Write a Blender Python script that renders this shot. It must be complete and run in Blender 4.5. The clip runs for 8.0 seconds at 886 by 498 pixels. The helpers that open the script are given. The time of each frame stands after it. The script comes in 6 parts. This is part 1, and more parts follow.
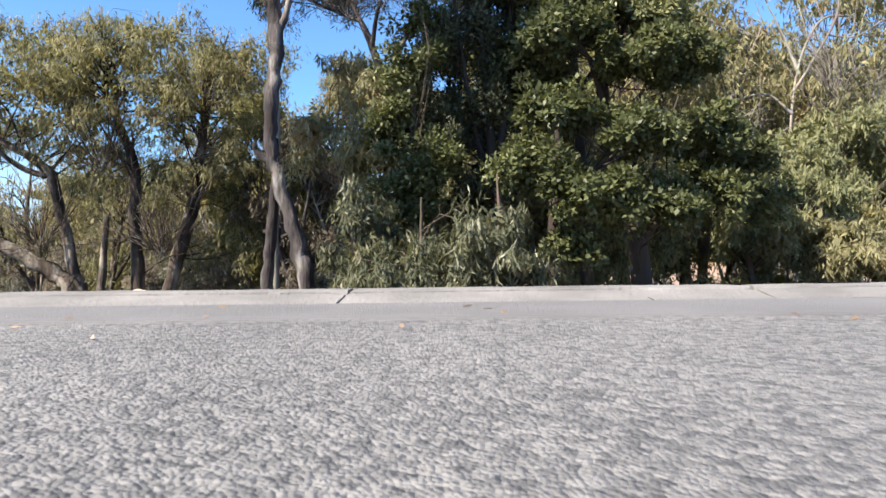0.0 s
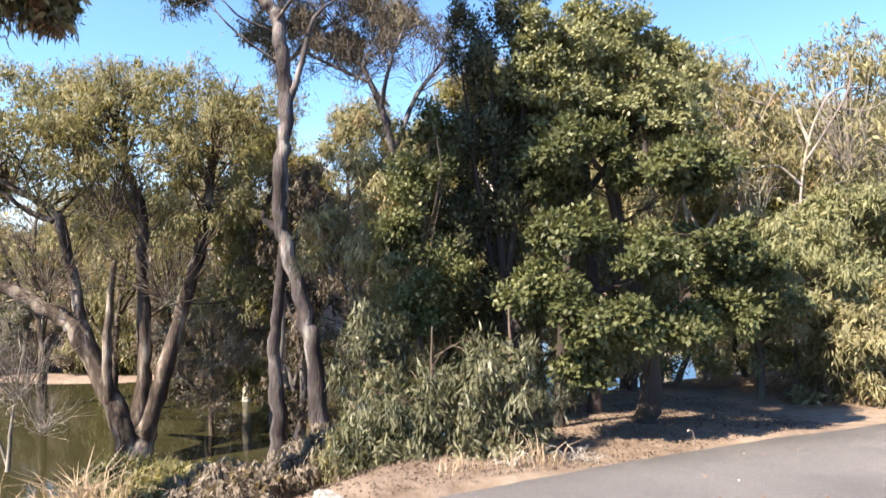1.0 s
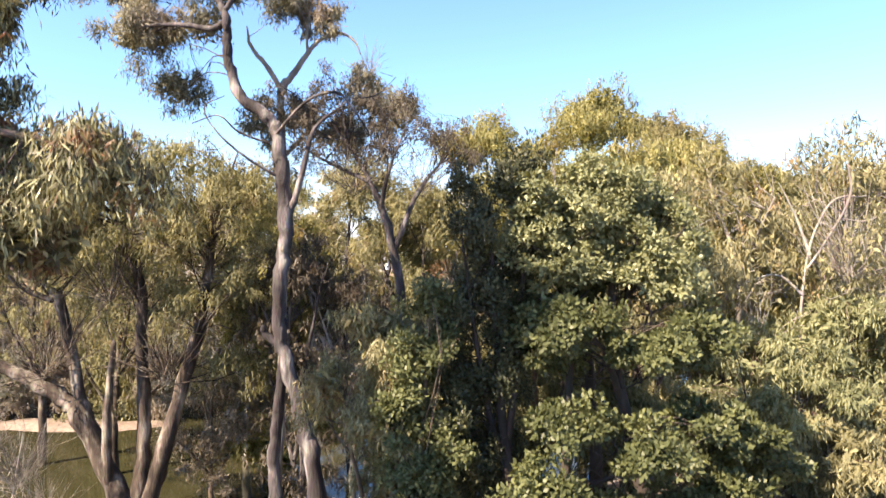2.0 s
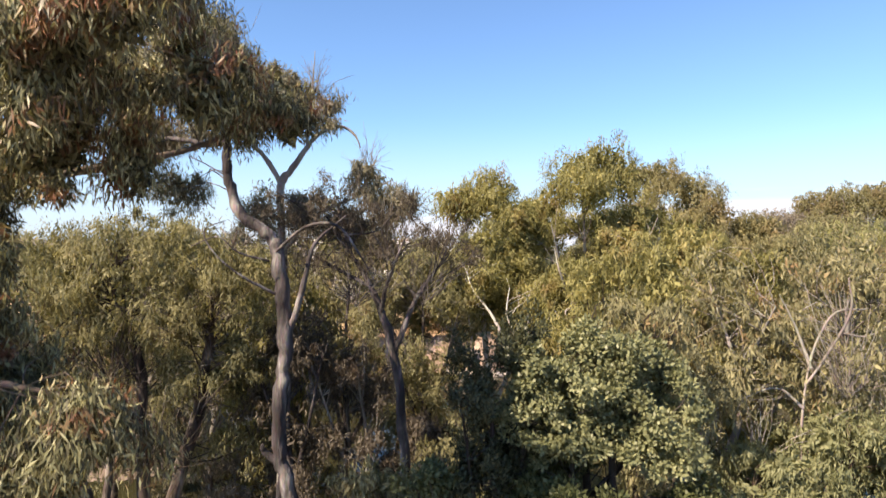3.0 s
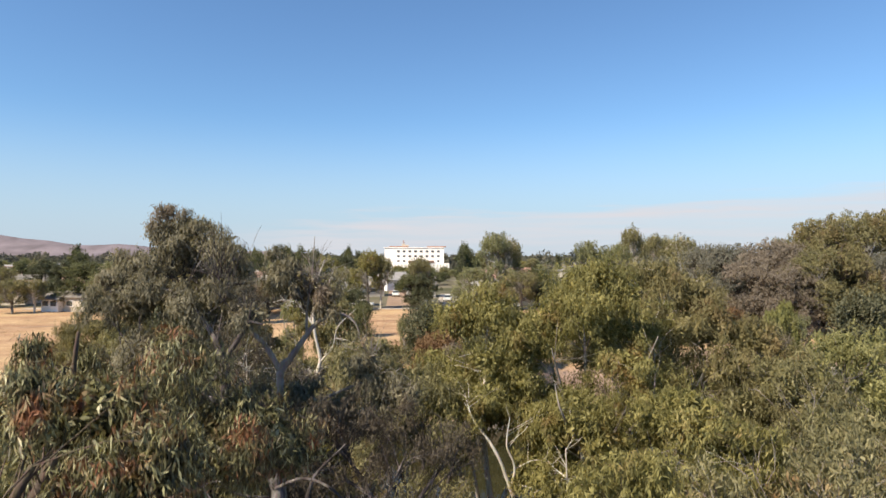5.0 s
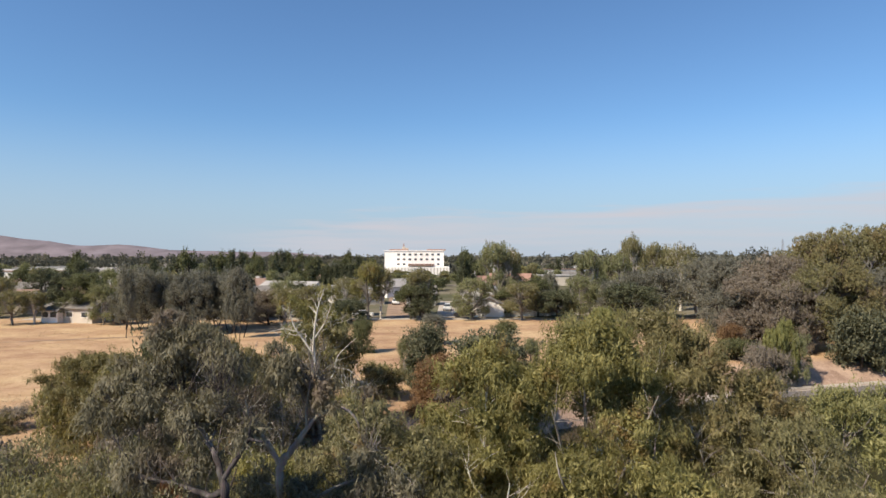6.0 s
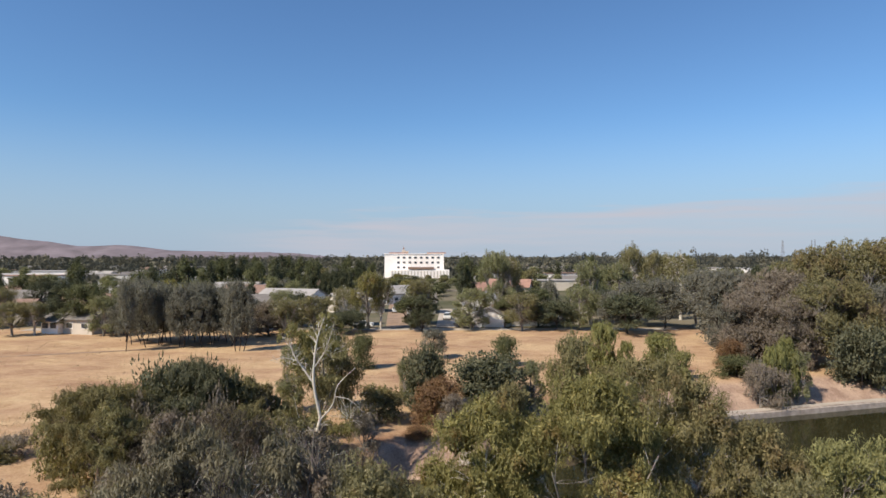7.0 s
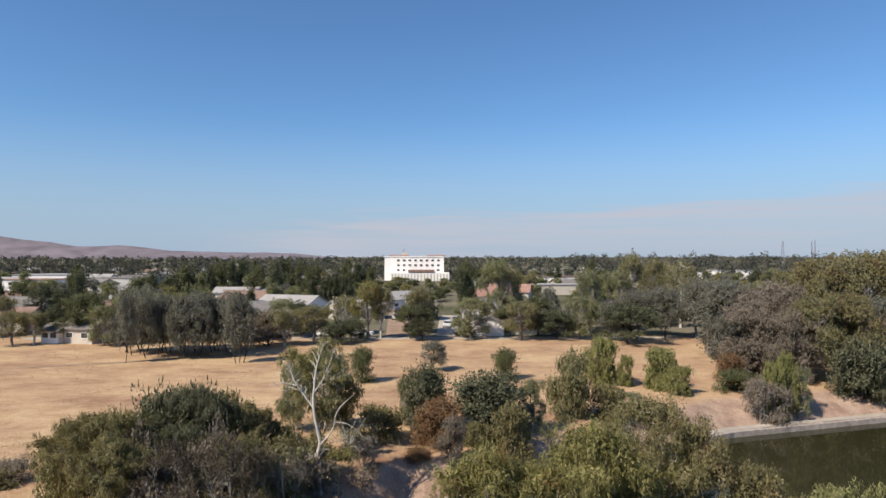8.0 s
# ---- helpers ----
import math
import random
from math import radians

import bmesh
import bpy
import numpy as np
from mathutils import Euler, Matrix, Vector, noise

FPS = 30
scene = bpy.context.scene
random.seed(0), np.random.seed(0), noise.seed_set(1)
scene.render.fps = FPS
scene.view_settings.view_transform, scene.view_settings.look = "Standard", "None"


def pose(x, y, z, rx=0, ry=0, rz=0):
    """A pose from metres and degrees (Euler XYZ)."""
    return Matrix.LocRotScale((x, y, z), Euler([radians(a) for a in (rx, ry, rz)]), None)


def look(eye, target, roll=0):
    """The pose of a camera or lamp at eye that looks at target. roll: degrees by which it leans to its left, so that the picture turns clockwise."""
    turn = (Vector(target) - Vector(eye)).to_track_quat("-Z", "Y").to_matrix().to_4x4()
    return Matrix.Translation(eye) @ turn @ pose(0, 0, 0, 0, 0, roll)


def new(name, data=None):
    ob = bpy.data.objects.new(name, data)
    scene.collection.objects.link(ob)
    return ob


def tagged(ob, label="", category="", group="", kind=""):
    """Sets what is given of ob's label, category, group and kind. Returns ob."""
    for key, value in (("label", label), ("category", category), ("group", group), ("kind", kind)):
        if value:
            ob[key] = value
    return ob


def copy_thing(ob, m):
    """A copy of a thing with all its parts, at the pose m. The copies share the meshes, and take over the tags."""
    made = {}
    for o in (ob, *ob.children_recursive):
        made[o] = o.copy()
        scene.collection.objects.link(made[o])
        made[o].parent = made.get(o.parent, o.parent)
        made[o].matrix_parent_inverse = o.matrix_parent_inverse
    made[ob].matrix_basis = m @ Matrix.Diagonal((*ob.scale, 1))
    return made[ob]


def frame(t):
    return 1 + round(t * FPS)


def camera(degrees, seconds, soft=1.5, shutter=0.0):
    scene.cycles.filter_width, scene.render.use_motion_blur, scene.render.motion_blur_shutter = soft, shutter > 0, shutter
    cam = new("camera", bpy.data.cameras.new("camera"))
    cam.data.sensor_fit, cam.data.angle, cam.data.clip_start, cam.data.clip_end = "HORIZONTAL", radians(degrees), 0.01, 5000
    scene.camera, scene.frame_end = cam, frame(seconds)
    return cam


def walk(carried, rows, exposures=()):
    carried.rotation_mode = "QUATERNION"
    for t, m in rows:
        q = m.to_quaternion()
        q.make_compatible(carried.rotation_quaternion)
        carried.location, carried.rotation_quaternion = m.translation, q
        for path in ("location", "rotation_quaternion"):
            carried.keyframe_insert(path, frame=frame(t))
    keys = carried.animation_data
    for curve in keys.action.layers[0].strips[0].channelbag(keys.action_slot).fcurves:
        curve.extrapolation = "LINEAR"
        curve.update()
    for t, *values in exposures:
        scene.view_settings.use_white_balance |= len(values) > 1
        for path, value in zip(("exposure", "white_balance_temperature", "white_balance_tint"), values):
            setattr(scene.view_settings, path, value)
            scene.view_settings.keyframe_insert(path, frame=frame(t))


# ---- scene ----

# ================= camera =================
cam = camera(70, 8.0, soft=1.55, shutter=0.2)
RISE = [
    (0.0, 0.065, 0.161, -0.30, -0.73), (0.1, 0.055, 0.19, -0.25, -0.66), (0.2, 0.045, 0.251, -0.18, -0.56), (0.3, 0.03, 0.325, -0.08, -0.42),
    (0.4, 0.018, 0.415, -0.02, -0.24), (0.5, 0.012, 0.52, 0.0, -0.06), (0.6, 0.0, 0.65, 0.0, 0.0), (0.7, 0.0, 0.80, 0.0, 0.0),
    (0.8, 0.0, 0.975, 0.0, 0.0), (0.9, 0.0, 1.168, 0.0, 0.0), (1.0, 0.0, 1.366, 0.0, 0.0), (1.2, 0.0, 1.753, 0.0, 0.0), (1.5, 0.0, 2.31, 0.0, 0.0),
    (1.7, 0.0, 2.70, 0.0, 0.0), (2.2, 0.0, 3.70, 0.0, 0.0), (2.8, 0.0, 4.90, 0.0, 0.0), (3.5, 0.0, 6.30, 0.0, 0.0), (4.5, 0.0, 8.30, 0.0, 0.0),
    (5.2, 0.0, 9.70, 0.0, 0.0), (6.3, 0.0, 11.90, 0.0, 0.0), (7.0, 0.0, 13.30, 0.0, 0.0), (7.5, 0.0, 14.27, 0.0, 0.0), (7.75, 0.0, 14.68, 0.0, 0.0),
    (8.0, 0.0, 15.02, 0.0, 0.0),
]
EXPOSURE = [(0.0, 1.45, 7150, 9), (0.5, 1.65, 7500, 11), (1.0, 1.9, 7700, 14), (1.5, 2.25, 8300, 18), (2.8, 1.42, 8400, 17), (3.5, 1.12, 8300, 13), (4.5, 0.85, 8100, 10), (5.2, 0.68, 7900, 10), (6.5, 0.38, 7500, 11), (8.0, 0.32, 7200, 11)]
walk(cam, [(t, pose(x, 0, z, 90.563, 0, yaw) @ pose(0, 0, 0, 0, 0, roll)) for t, x, z, yaw, roll in RISE], EXPOSURE)

# ================= light =================
SUN_TO = Vector((-0.56, -0.44, 0.70)).normalized()
SUN_EL = math.asin(SUN_TO.z)
SUN_ROT = math.atan2(SUN_TO.x, SUN_TO.y) % (2 * math.pi)

world = bpy.data.worlds.new("sky")
scene.world = world
world.use_nodes = True
wn, wl = world.node_tree.nodes, world.node_tree.links
wn.clear()
w_out = wn.new("ShaderNodeOutputWorld")
w_bg = wn.new("ShaderNodeBackground")
w_sky = wn.new("ShaderNodeTexSky")
w_sky.sky_type = "NISHITA"
w_sky.sun_disc = False
w_sky.sun_elevation = SUN_EL
w_sky.sun_rotation = SUN_ROT
w_sky.air_density, w_sky.dust_density, w_sky.ozone_density = 1.0, 0.35, 3.0
w_bg.inputs["Strength"].default_value = 0.098
# blue haze low down, and a thin bank of high cloud in it
w_tc = wn.new("ShaderNodeTexCoord")
w_sep = wn.new("ShaderNodeSeparateXYZ")
wl.new(w_tc.outputs["Generated"], w_sep.inputs[0])


def w_range(value, a, b, lo=0.0, hi=1.0):
    r = wn.new("ShaderNodeMapRange")
    r.interpolation_type = "SMOOTHSTEP"
    r.inputs["From Min"].default_value, r.inputs["From Max"].default_value = a, b
    r.inputs["To Min"].default_value, r.inputs["To Max"].default_value = lo, hi
    wl.new(value, r.inputs["Value"])
    return r.outputs[0]


def w_math(kind, a, b):
    m = wn.new("ShaderNodeMath")
    m.operation = kind
    for k, v in enumerate((a, b)):
        if isinstance(v, (int, float)):
            m.inputs[k].default_value = v
        else:
            wl.new(v, m.inputs[k])
    return m.outputs[0]


def w_mixed(kind, fac, a, b):
    m = wn.new("ShaderNodeMix")
    m.data_type, m.blend_type = "RGBA", kind
    if isinstance(fac, (int, float)):
        m.inputs["Factor"].default_value = fac
    else:
        wl.new(fac, m.inputs["Factor"])
    for key, v in (("A", a), ("B", b)):
        if isinstance(v, tuple):
            m.inputs[key].default_value = (*v, 1)
        else:
            wl.new(v, m.inputs[key])
    return m.outputs["Result"]


def w_noise(scale, stretch, detail):
    mp = wn.new("ShaderNodeMapping")
    mp.inputs["Scale"].default_value = stretch
    wl.new(w_tc.outputs["Generated"], mp.inputs[0])
    n = wn.new("ShaderNodeTexNoise")
    n.inputs["Scale"].default_value, n.inputs["Detail"].default_value, n.inputs["Roughness"].default_value = scale, detail, 0.55
    wl.new(mp.outputs[0], n.inputs["Vector"])
    return n.outputs["Fac"]


sky_blue = w_mixed("MULTIPLY", 1.0, w_sky.outputs[0], (0.58, 0.885, 1.19))
hazy = w_mixed("MIX", w_range(w_sep.outputs["Z"], 0.22, 0.0, 0.0, 0.85), sky_blue, (2.9, 3.9, 5.6))
# the cloud's upper edge climbs to the east
edge = w_math("ADD", w_math("MULTIPLY", w_sep.outputs["X"], 0.055), 0.055)
ragged = w_math("ADD", edge, w_math("MULTIPLY", w_math("SUBTRACT", w_noise(2.2, (2, 2, 26), 6), 0.5), 0.085))
under = w_math("SUBTRACT", ragged, w_sep.outputs["Z"])
cover = w_math("MULTIPLY", w_range(under, -0.012, 0.012), w_range(under, 0.09, 0.0, 0.35, 1.0))
thick = w_math("MULTIPLY", cover, w_range(w_noise(1.6, (2.5, 2.5, 40), 5), 0.3, 0.7, 0.4, 1.0))
west = w_math("MULTIPLY", thick, w_range(w_sep.outputs["X"], -0.40, -0.15))
wl.new(w_mixed("MIX", west, hazy, (4.15, 4.5, 5.6)), w_bg.inputs["Color"])
wl.new(w_bg.outputs[0], w_out.inputs["Surface"])

sun_data = bpy.data.lights.new("sun", "SUN")
sun_data.energy = 5.0
sun_data.angle = radians(0.53)
sun_data.color = (1.0, 0.945, 0.85)
sun = new("sun", sun_data)
sun.matrix_world = look((0, 0, 60), tuple(Vector((0, 0, 60)) - SUN_TO))


# ================= materials =================
def mat_base(name):
    m = bpy.data.materials.new(name)
    m.use_nodes = True
    nt = m.node_tree
    b = nt.nodes["Principled BSDF"]
    return m, nt.nodes, nt.links, b


def ramp(nodes, stops):
    r = nodes.new("ShaderNodeValToRGB")
    e = r.color_ramp.elements
    while len(e) < len(stops):
        e.new(0.5)
    for el, (p, c) in zip(e, stops):
        el.position = p
        el.color = (*c, 1)
    return r


def noise_node(nodes, links, scale, detail=4, coord="Object", rough=0.55, stretch=None):
    tc = nodes.new("ShaderNodeTexCoord")
    n = nodes.new("ShaderNodeTexNoise")
    n.inputs["Scale"].default_value = scale
    n.inputs["Detail"].default_value = detail
    n.inputs["Roughness"].default_value = rough
    if stretch:
        mp = nodes.new("ShaderNodeMapping")
        mp.inputs["Scale"].default_value = stretch
        links.new(tc.outputs[coord], mp.inputs[0])
        links.new(mp.outputs[0], n.inputs["Vector"])
    else:
        links.new(tc.outputs[coord], n.inputs["Vector"])
    return n


def mixed(nodes, links, kind, fac, a, b):
    m = nodes.new("ShaderNodeMix")
    m.data_type = "RGBA"
    m.blend_type = kind
    if isinstance(fac, (int, float)):
        m.inputs["Factor"].default_value = fac
    else:
        links.new(fac, m.inputs["Factor"])
    for key, v in (("A", a), ("B", b)):
        if isinstance(v, tuple):
            m.inputs[key].default_value = (*v, 1)
        else:
            links.new(v, m.inputs[key])
    return m.outputs["Result"]


def bumped(nodes, links, b, height, strength, distance):
    bp = nodes.new("ShaderNodeBump")
    bp.inputs["Strength"].default_value = strength
    bp.inputs["Distance"].default_value = distance
    links.new(height, bp.inputs["Height"])
    links.new(bp.outputs[0], b.inputs["Normal"])
    return bp


def dulled(c, grey=0.24):
    """Warms a leaf colour and turns it a little greyer."""
    r, g, b = c[0] * 1.12, c[1] * 0.95, c[2] * 0.86
    m = 0.3 * r + 0.6 * g + 0.1 * b
    return tuple(v + (m - v) * grey for v in (r, g, b))


def leaf_material(name, stops, patch=0.6, patch_scale=1.3, rough=0.55, through_light=0.34, blush=None, blush_scale=0.8, own_share=0.5, blush_from=0.53):
    """Leaves: one colour each from a ramp, drifting over the crown, with some light through the blade."""
    m, n, l, b = mat_base(name)
    geo = n.new("ShaderNodeNewGeometry")
    big = noise_node(n, l, patch_scale, 3)
    off = n.new("ShaderNodeMath")
    off.operation = "MULTIPLY_ADD"
    off.inputs[1].default_value = patch * 2
    off.inputs[2].default_value = -patch
    l.new(big.outputs["Fac"], off.inputs[0])
    add = n.new("ShaderNodeMath")
    add.operation = "ADD"
    add.use_clamp = True
    own = n.new("ShaderNodeMath")
    own.operation = "MULTIPLY_ADD"
    own.inputs[1].default_value = own_share
    own.inputs[2].default_value = 0.46 - own_share / 2
    l.new(geo.outputs["Random Per Island"], own.inputs[0])
    l.new(own.outputs[0], add.inputs[0])
    l.new(off.outputs[0], add.inputs[1])
    r = ramp(n, [(at, dulled(c)) for at, c in stops])
    l.new(add.outputs[0], r.inputs[0])
    tone = r.outputs[0]
    if blush:
        # whole sprays of old leaves turning
        where = noise_node(n, l, blush_scale, 4)
        sel = n.new("ShaderNodeMapRange")
        sel.inputs["From Min"].default_value, sel.inputs["From Max"].default_value = blush_from, blush_from + 0.13
        sel.inputs["To Max"].default_value = 0.8
        l.new(where.outputs["Fac"], sel.inputs["Value"])
        tone = mixed(n, l, "MIX", sel.outputs[0], tone, blush)
    l.new(tone, b.inputs["Base Color"])
    b.inputs["Roughness"].default_value = rough
    b.inputs["Specular IOR Level"].default_value = 0.22
    tr = n.new("ShaderNodeBsdfTranslucent")
    tint = mixed(n, l, "MULTIPLY", 1.0, tone, (1.25, 1.2, 0.75))
    l.new(tint, tr.inputs["Color"])
    mx = n.new("ShaderNodeMixShader")
    mx.inputs[0].default_value = through_light
    l.new(b.outputs[0], mx.inputs[1])
    l.new(tr.outputs[0], mx.inputs[2])
    l.new(mx.outputs[0], n["Material Output"].inputs["Surface"])
    return m


def bark_material(name, stops, scale=2.2, stretch=(1, 1, 0.25), bump=0.6):
    m, n, l, b = mat_base(name)
    a = noise_node(n, l, scale, 6, stretch=stretch)
    r = ramp(n, stops)
    l.new(a.outputs["Fac"], r.inputs[0])
    f = noise_node(n, l, scale * 9, 5, stretch=(1, 1, 0.18))
    l.new(mixed(n, l, "MULTIPLY", 0.55, r.outputs[0], f.outputs["Color"]), b.inputs["Base Color"])
    b.inputs["Roughness"].default_value = 0.88
    b.inputs["Specular IOR Level"].default_value = 0.2
    bumped(n, l, b, f.outputs["Fac"], bump, 0.03)
    return m


GUM_OLIVE = leaf_material("leaf_gum_olive", [(0.0, (0.07, 0.08, 0.036)), (0.3, (0.14, 0.155, 0.066)), (0.6, (0.235, 0.25, 0.105)), (0.85, (0.33, 0.335, 0.16)), (1.0, (0.41, 0.40, 0.215))], blush=(0.22, 0.18, 0.105), blush_from=0.6, through_light=0.4)
GUM_YELLOW = leaf_material("leaf_gum_yellow", [(0.0, (0.08, 0.092, 0.026)), (0.35, (0.165, 0.18, 0.044)), (0.65, (0.275, 0.29, 0.075)), (1.0, (0.40, 0.39, 0.12))], blush=(0.27, 0.17, 0.075), blush_scale=0.7, blush_from=0.575, through_light=0.38)
GUM_BROWN = leaf_material("leaf_gum_brown", [(0.0, (0.08, 0.085, 0.034)), (0.4, (0.16, 0.165, 0.062)), (0.75, (0.255, 0.25, 0.096)), (1.0, (0.36, 0.335, 0.145))], blush=(0.24, 0.165, 0.09), blush_scale=0.5, blush_from=0.56)
GUM_NEAR = leaf_material("leaf_gum_near", [(0.0, (0.036, 0.038, 0.022)), (0.33, (0.085, 0.088, 0.038)), (0.55, (0.14, 0.158, 0.062)), (0.78, (0.285, 0.32, 0.15)), (1.0, (0.40, 0.435, 0.245))], patch=0.45, patch_scale=2.2, rough=0.42, through_light=0.22, blush=(0.25, 0.095, 0.055), blush_scale=2.6, own_share=0.8, blush_from=0.53)
GUM_TALL = leaf_material("leaf_gum_tall", [(0.0, (0.07, 0.078, 0.058)), (0.35, (0.135, 0.145, 0.10)), (0.65, (0.215, 0.225, 0.15)), (1.0, (0.32, 0.325, 0.225))], blush=(0.20, 0.155, 0.13), blush_scale=0.7, blush_from=0.57, patch=0.5)
GUM_GREY = leaf_material("leaf_gum_grey", [(0.0, (0.095, 0.115, 0.105)), (0.5, (0.16, 0.188, 0.168)), (1.0, (0.24, 0.268, 0.23))])
# far leaf tones with blue-grey distance haze mixed into the colour
FAR_HAZE_LEAF = leaf_material("leaf_far_haze", [(0.0, (0.036, 0.052, 0.056)), (0.4, (0.072, 0.09, 0.082)), (0.75, (0.125, 0.138, 0.10)), (1.0, (0.20, 0.19, 0.14))], patch=1.3, patch_scale=0.06, through_light=0.15, rough=0.9, own_share=0.15)
GUM_MAUVE = leaf_material("leaf_gum_mauve", [(0.0, (0.13, 0.122, 0.108)), (0.5, (0.215, 0.205, 0.178)), (1.0, (0.32, 0.305, 0.25))])
GUM_BLUE = leaf_material("leaf_gum_blue", [(0.0, (0.05, 0.066, 0.04)), (0.5, (0.105, 0.13, 0.075)), (1.0, (0.205, 0.225, 0.13))])
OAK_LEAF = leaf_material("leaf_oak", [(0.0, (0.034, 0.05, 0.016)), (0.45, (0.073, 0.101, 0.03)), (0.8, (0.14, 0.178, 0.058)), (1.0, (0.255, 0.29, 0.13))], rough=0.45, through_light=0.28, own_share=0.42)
OAK_PALE = leaf_material("leaf_oak_pale", [(0.0, (0.07, 0.098, 0.04)), (0.45, (0.15, 0.19, 0.08)), (0.8, (0.26, 0.31, 0.14)), (1.0, (0.38, 0.42, 0.22))], rough=0.42, through_light=0.3, own_share=0.42)
# very dark leaf tone that stands for deep shade left of the oak
OAK_SHADE_LEAF = leaf_material("leaf_oak_shade", [(0.0, (0.02, 0.029, 0.014)), (0.5, (0.045, 0.06, 0.026)), (0.85, (0.09, 0.108, 0.046)), (1.0, (0.16, 0.18, 0.085))], rough=0.4, through_light=0.12)
SHRUB_LEAF = leaf_material("leaf_shrub", [(0.0, (0.045, 0.062, 0.034)), (0.5, (0.10, 0.125, 0.07)), (0.85, (0.205, 0.235, 0.14)), (1.0, (0.36, 0.39, 0.25))], rough=0.4, own_share=0.75)
WILLOW_LEAF = leaf_material("leaf_willow", [(0.0, (0.115, 0.14, 0.035)), (0.5, (0.20, 0.24, 0.06)), (1.0, (0.31, 0.335, 0.105))])
LIGHT_LEAF = leaf_material("leaf_light", [(0.0, (0.095, 0.128, 0.056)), (0.5, (0.19, 0.235, 0.105)), (1.0, (0.33, 0.37, 0.185))], through_light=0.36)
SAPPY_LEAF = leaf_material("leaf_sappy", [(0.0, (0.12, 0.145, 0.045)), (0.5, (0.235, 0.27, 0.085)), (1.0, (0.37, 0.40, 0.155))], through_light=0.36)
# brown leaves; on the near bank the dark tone also stands for shade
GUM_SHADE_BROWN = leaf_material("leaf_gum_shade_brown", [(0.0, (0.04, 0.036, 0.031)), (0.45, (0.082, 0.075, 0.06)), (0.8, (0.15, 0.14, 0.105)), (1.0, (0.23, 0.215, 0.155))], patch=0.5, through_light=0.3, blush=(0.15, 0.10, 0.075), blush_from=0.6)
GUM_PALE = leaf_material("leaf_gum_pale", [(0.0, (0.09, 0.102, 0.048)), (0.4, (0.175, 0.19, 0.088)), (0.75, (0.285, 0.298, 0.142)), (1.0, (0.38, 0.385, 0.205))], blush=(0.28, 0.17, 0.09), blush_from=0.555, blush_scale=1.0, through_light=0.33)
PINE_LEAF = leaf_material("leaf_pine", [(0.0, (0.038, 0.058, 0.032)), (0.5, (0.075, 0.10, 0.05)), (1.0, (0.13, 0.155, 0.08))], through_light=0.2)
DARK_LEAF = leaf_material("leaf_dark", [(0.0, (0.05, 0.072, 0.026)), (0.5, (0.10, 0.13, 0.048)), (1.0, (0.175, 0.20, 0.078))], through_light=0.28)
RED_LEAF = leaf_material("leaf_red", [(0.0, (0.12, 0.075, 0.035)), (0.5, (0.21, 0.125, 0.055)), (1.0, (0.25, 0.20, 0.09))])
BARK_PALE = bark_material("bark_pale", [(0.3, (0.13, 0.11, 0.10)), (0.5, (0.29, 0.26, 0.23)), (0.7, (0.52, 0.48, 0.43))])
BARK_GUM = bark_material("bark_gum", [(0.42, (0.05, 0.042, 0.043)), (0.55, (0.12, 0.104, 0.104)), (0.66, (0.36, 0.33, 0.315))], scale=3.4, stretch=(1, 1, 0.28), bump=1.0)
BARK_ROUGH = bark_material("bark_rough", [(0.36, (0.035, 0.026, 0.022)), (0.52, (0.11, 0.085, 0.07)), (0.7, (0.46, 0.40, 0.34))], scale=3.2, stretch=(1, 1, 0.3), bump=1.0)
BARK_WHITE = bark_material("bark_white", [(0.3, (0.42, 0.37, 0.32)), (0.6, (0.74, 0.69, 0.62))])
BARK_BROWN = bark_material("bark_brown", [(0.3, (0.07, 0.05, 0.04)), (0.55, (0.17, 0.13, 0.10)), (0.75, (0.34, 0.27, 0.21))])
BARK_DARK = bark_material("bark_dark", [(0.3, (0.035, 0.028, 0.024)), (0.7, (0.10, 0.08, 0.07))])
STUMP_WOOD = bark_material("stump_wood", [(0.3, (0.26, 0.235, 0.205)), (0.6, (0.60, 0.56, 0.50))], scale=9)
DRY_GRASS = leaf_material("dry_grass", [(0.0, (0.24, 0.19, 0.125)), (0.5, (0.39, 0.33, 0.235)), (1.0, (0.54, 0.48, 0.37))], rough=0.7)
# fallen leaf litter, its colour darkened to stand in for the oak's ground shade
MOULD_SHADED = leaf_material("leaf_mould_shaded", [(0.0, (0.04, 0.029, 0.023)), (0.5, (0.08, 0.058, 0.045)), (0.85, (0.135, 0.10, 0.077)), (1.0, (0.27, 0.215, 0.17))], rough=0.85, through_light=0.05, patch=0.15, own_share=0.9)
LITTER = leaf_material("litter", [(0.0, (0.12, 0.07, 0.04)), (0.5, (0.35, 0.27, 0.17)), (1.0, (0.62, 0.57, 0.47))], rough=0.7, through_light=0.1, patch=0.1, own_share=0.9)


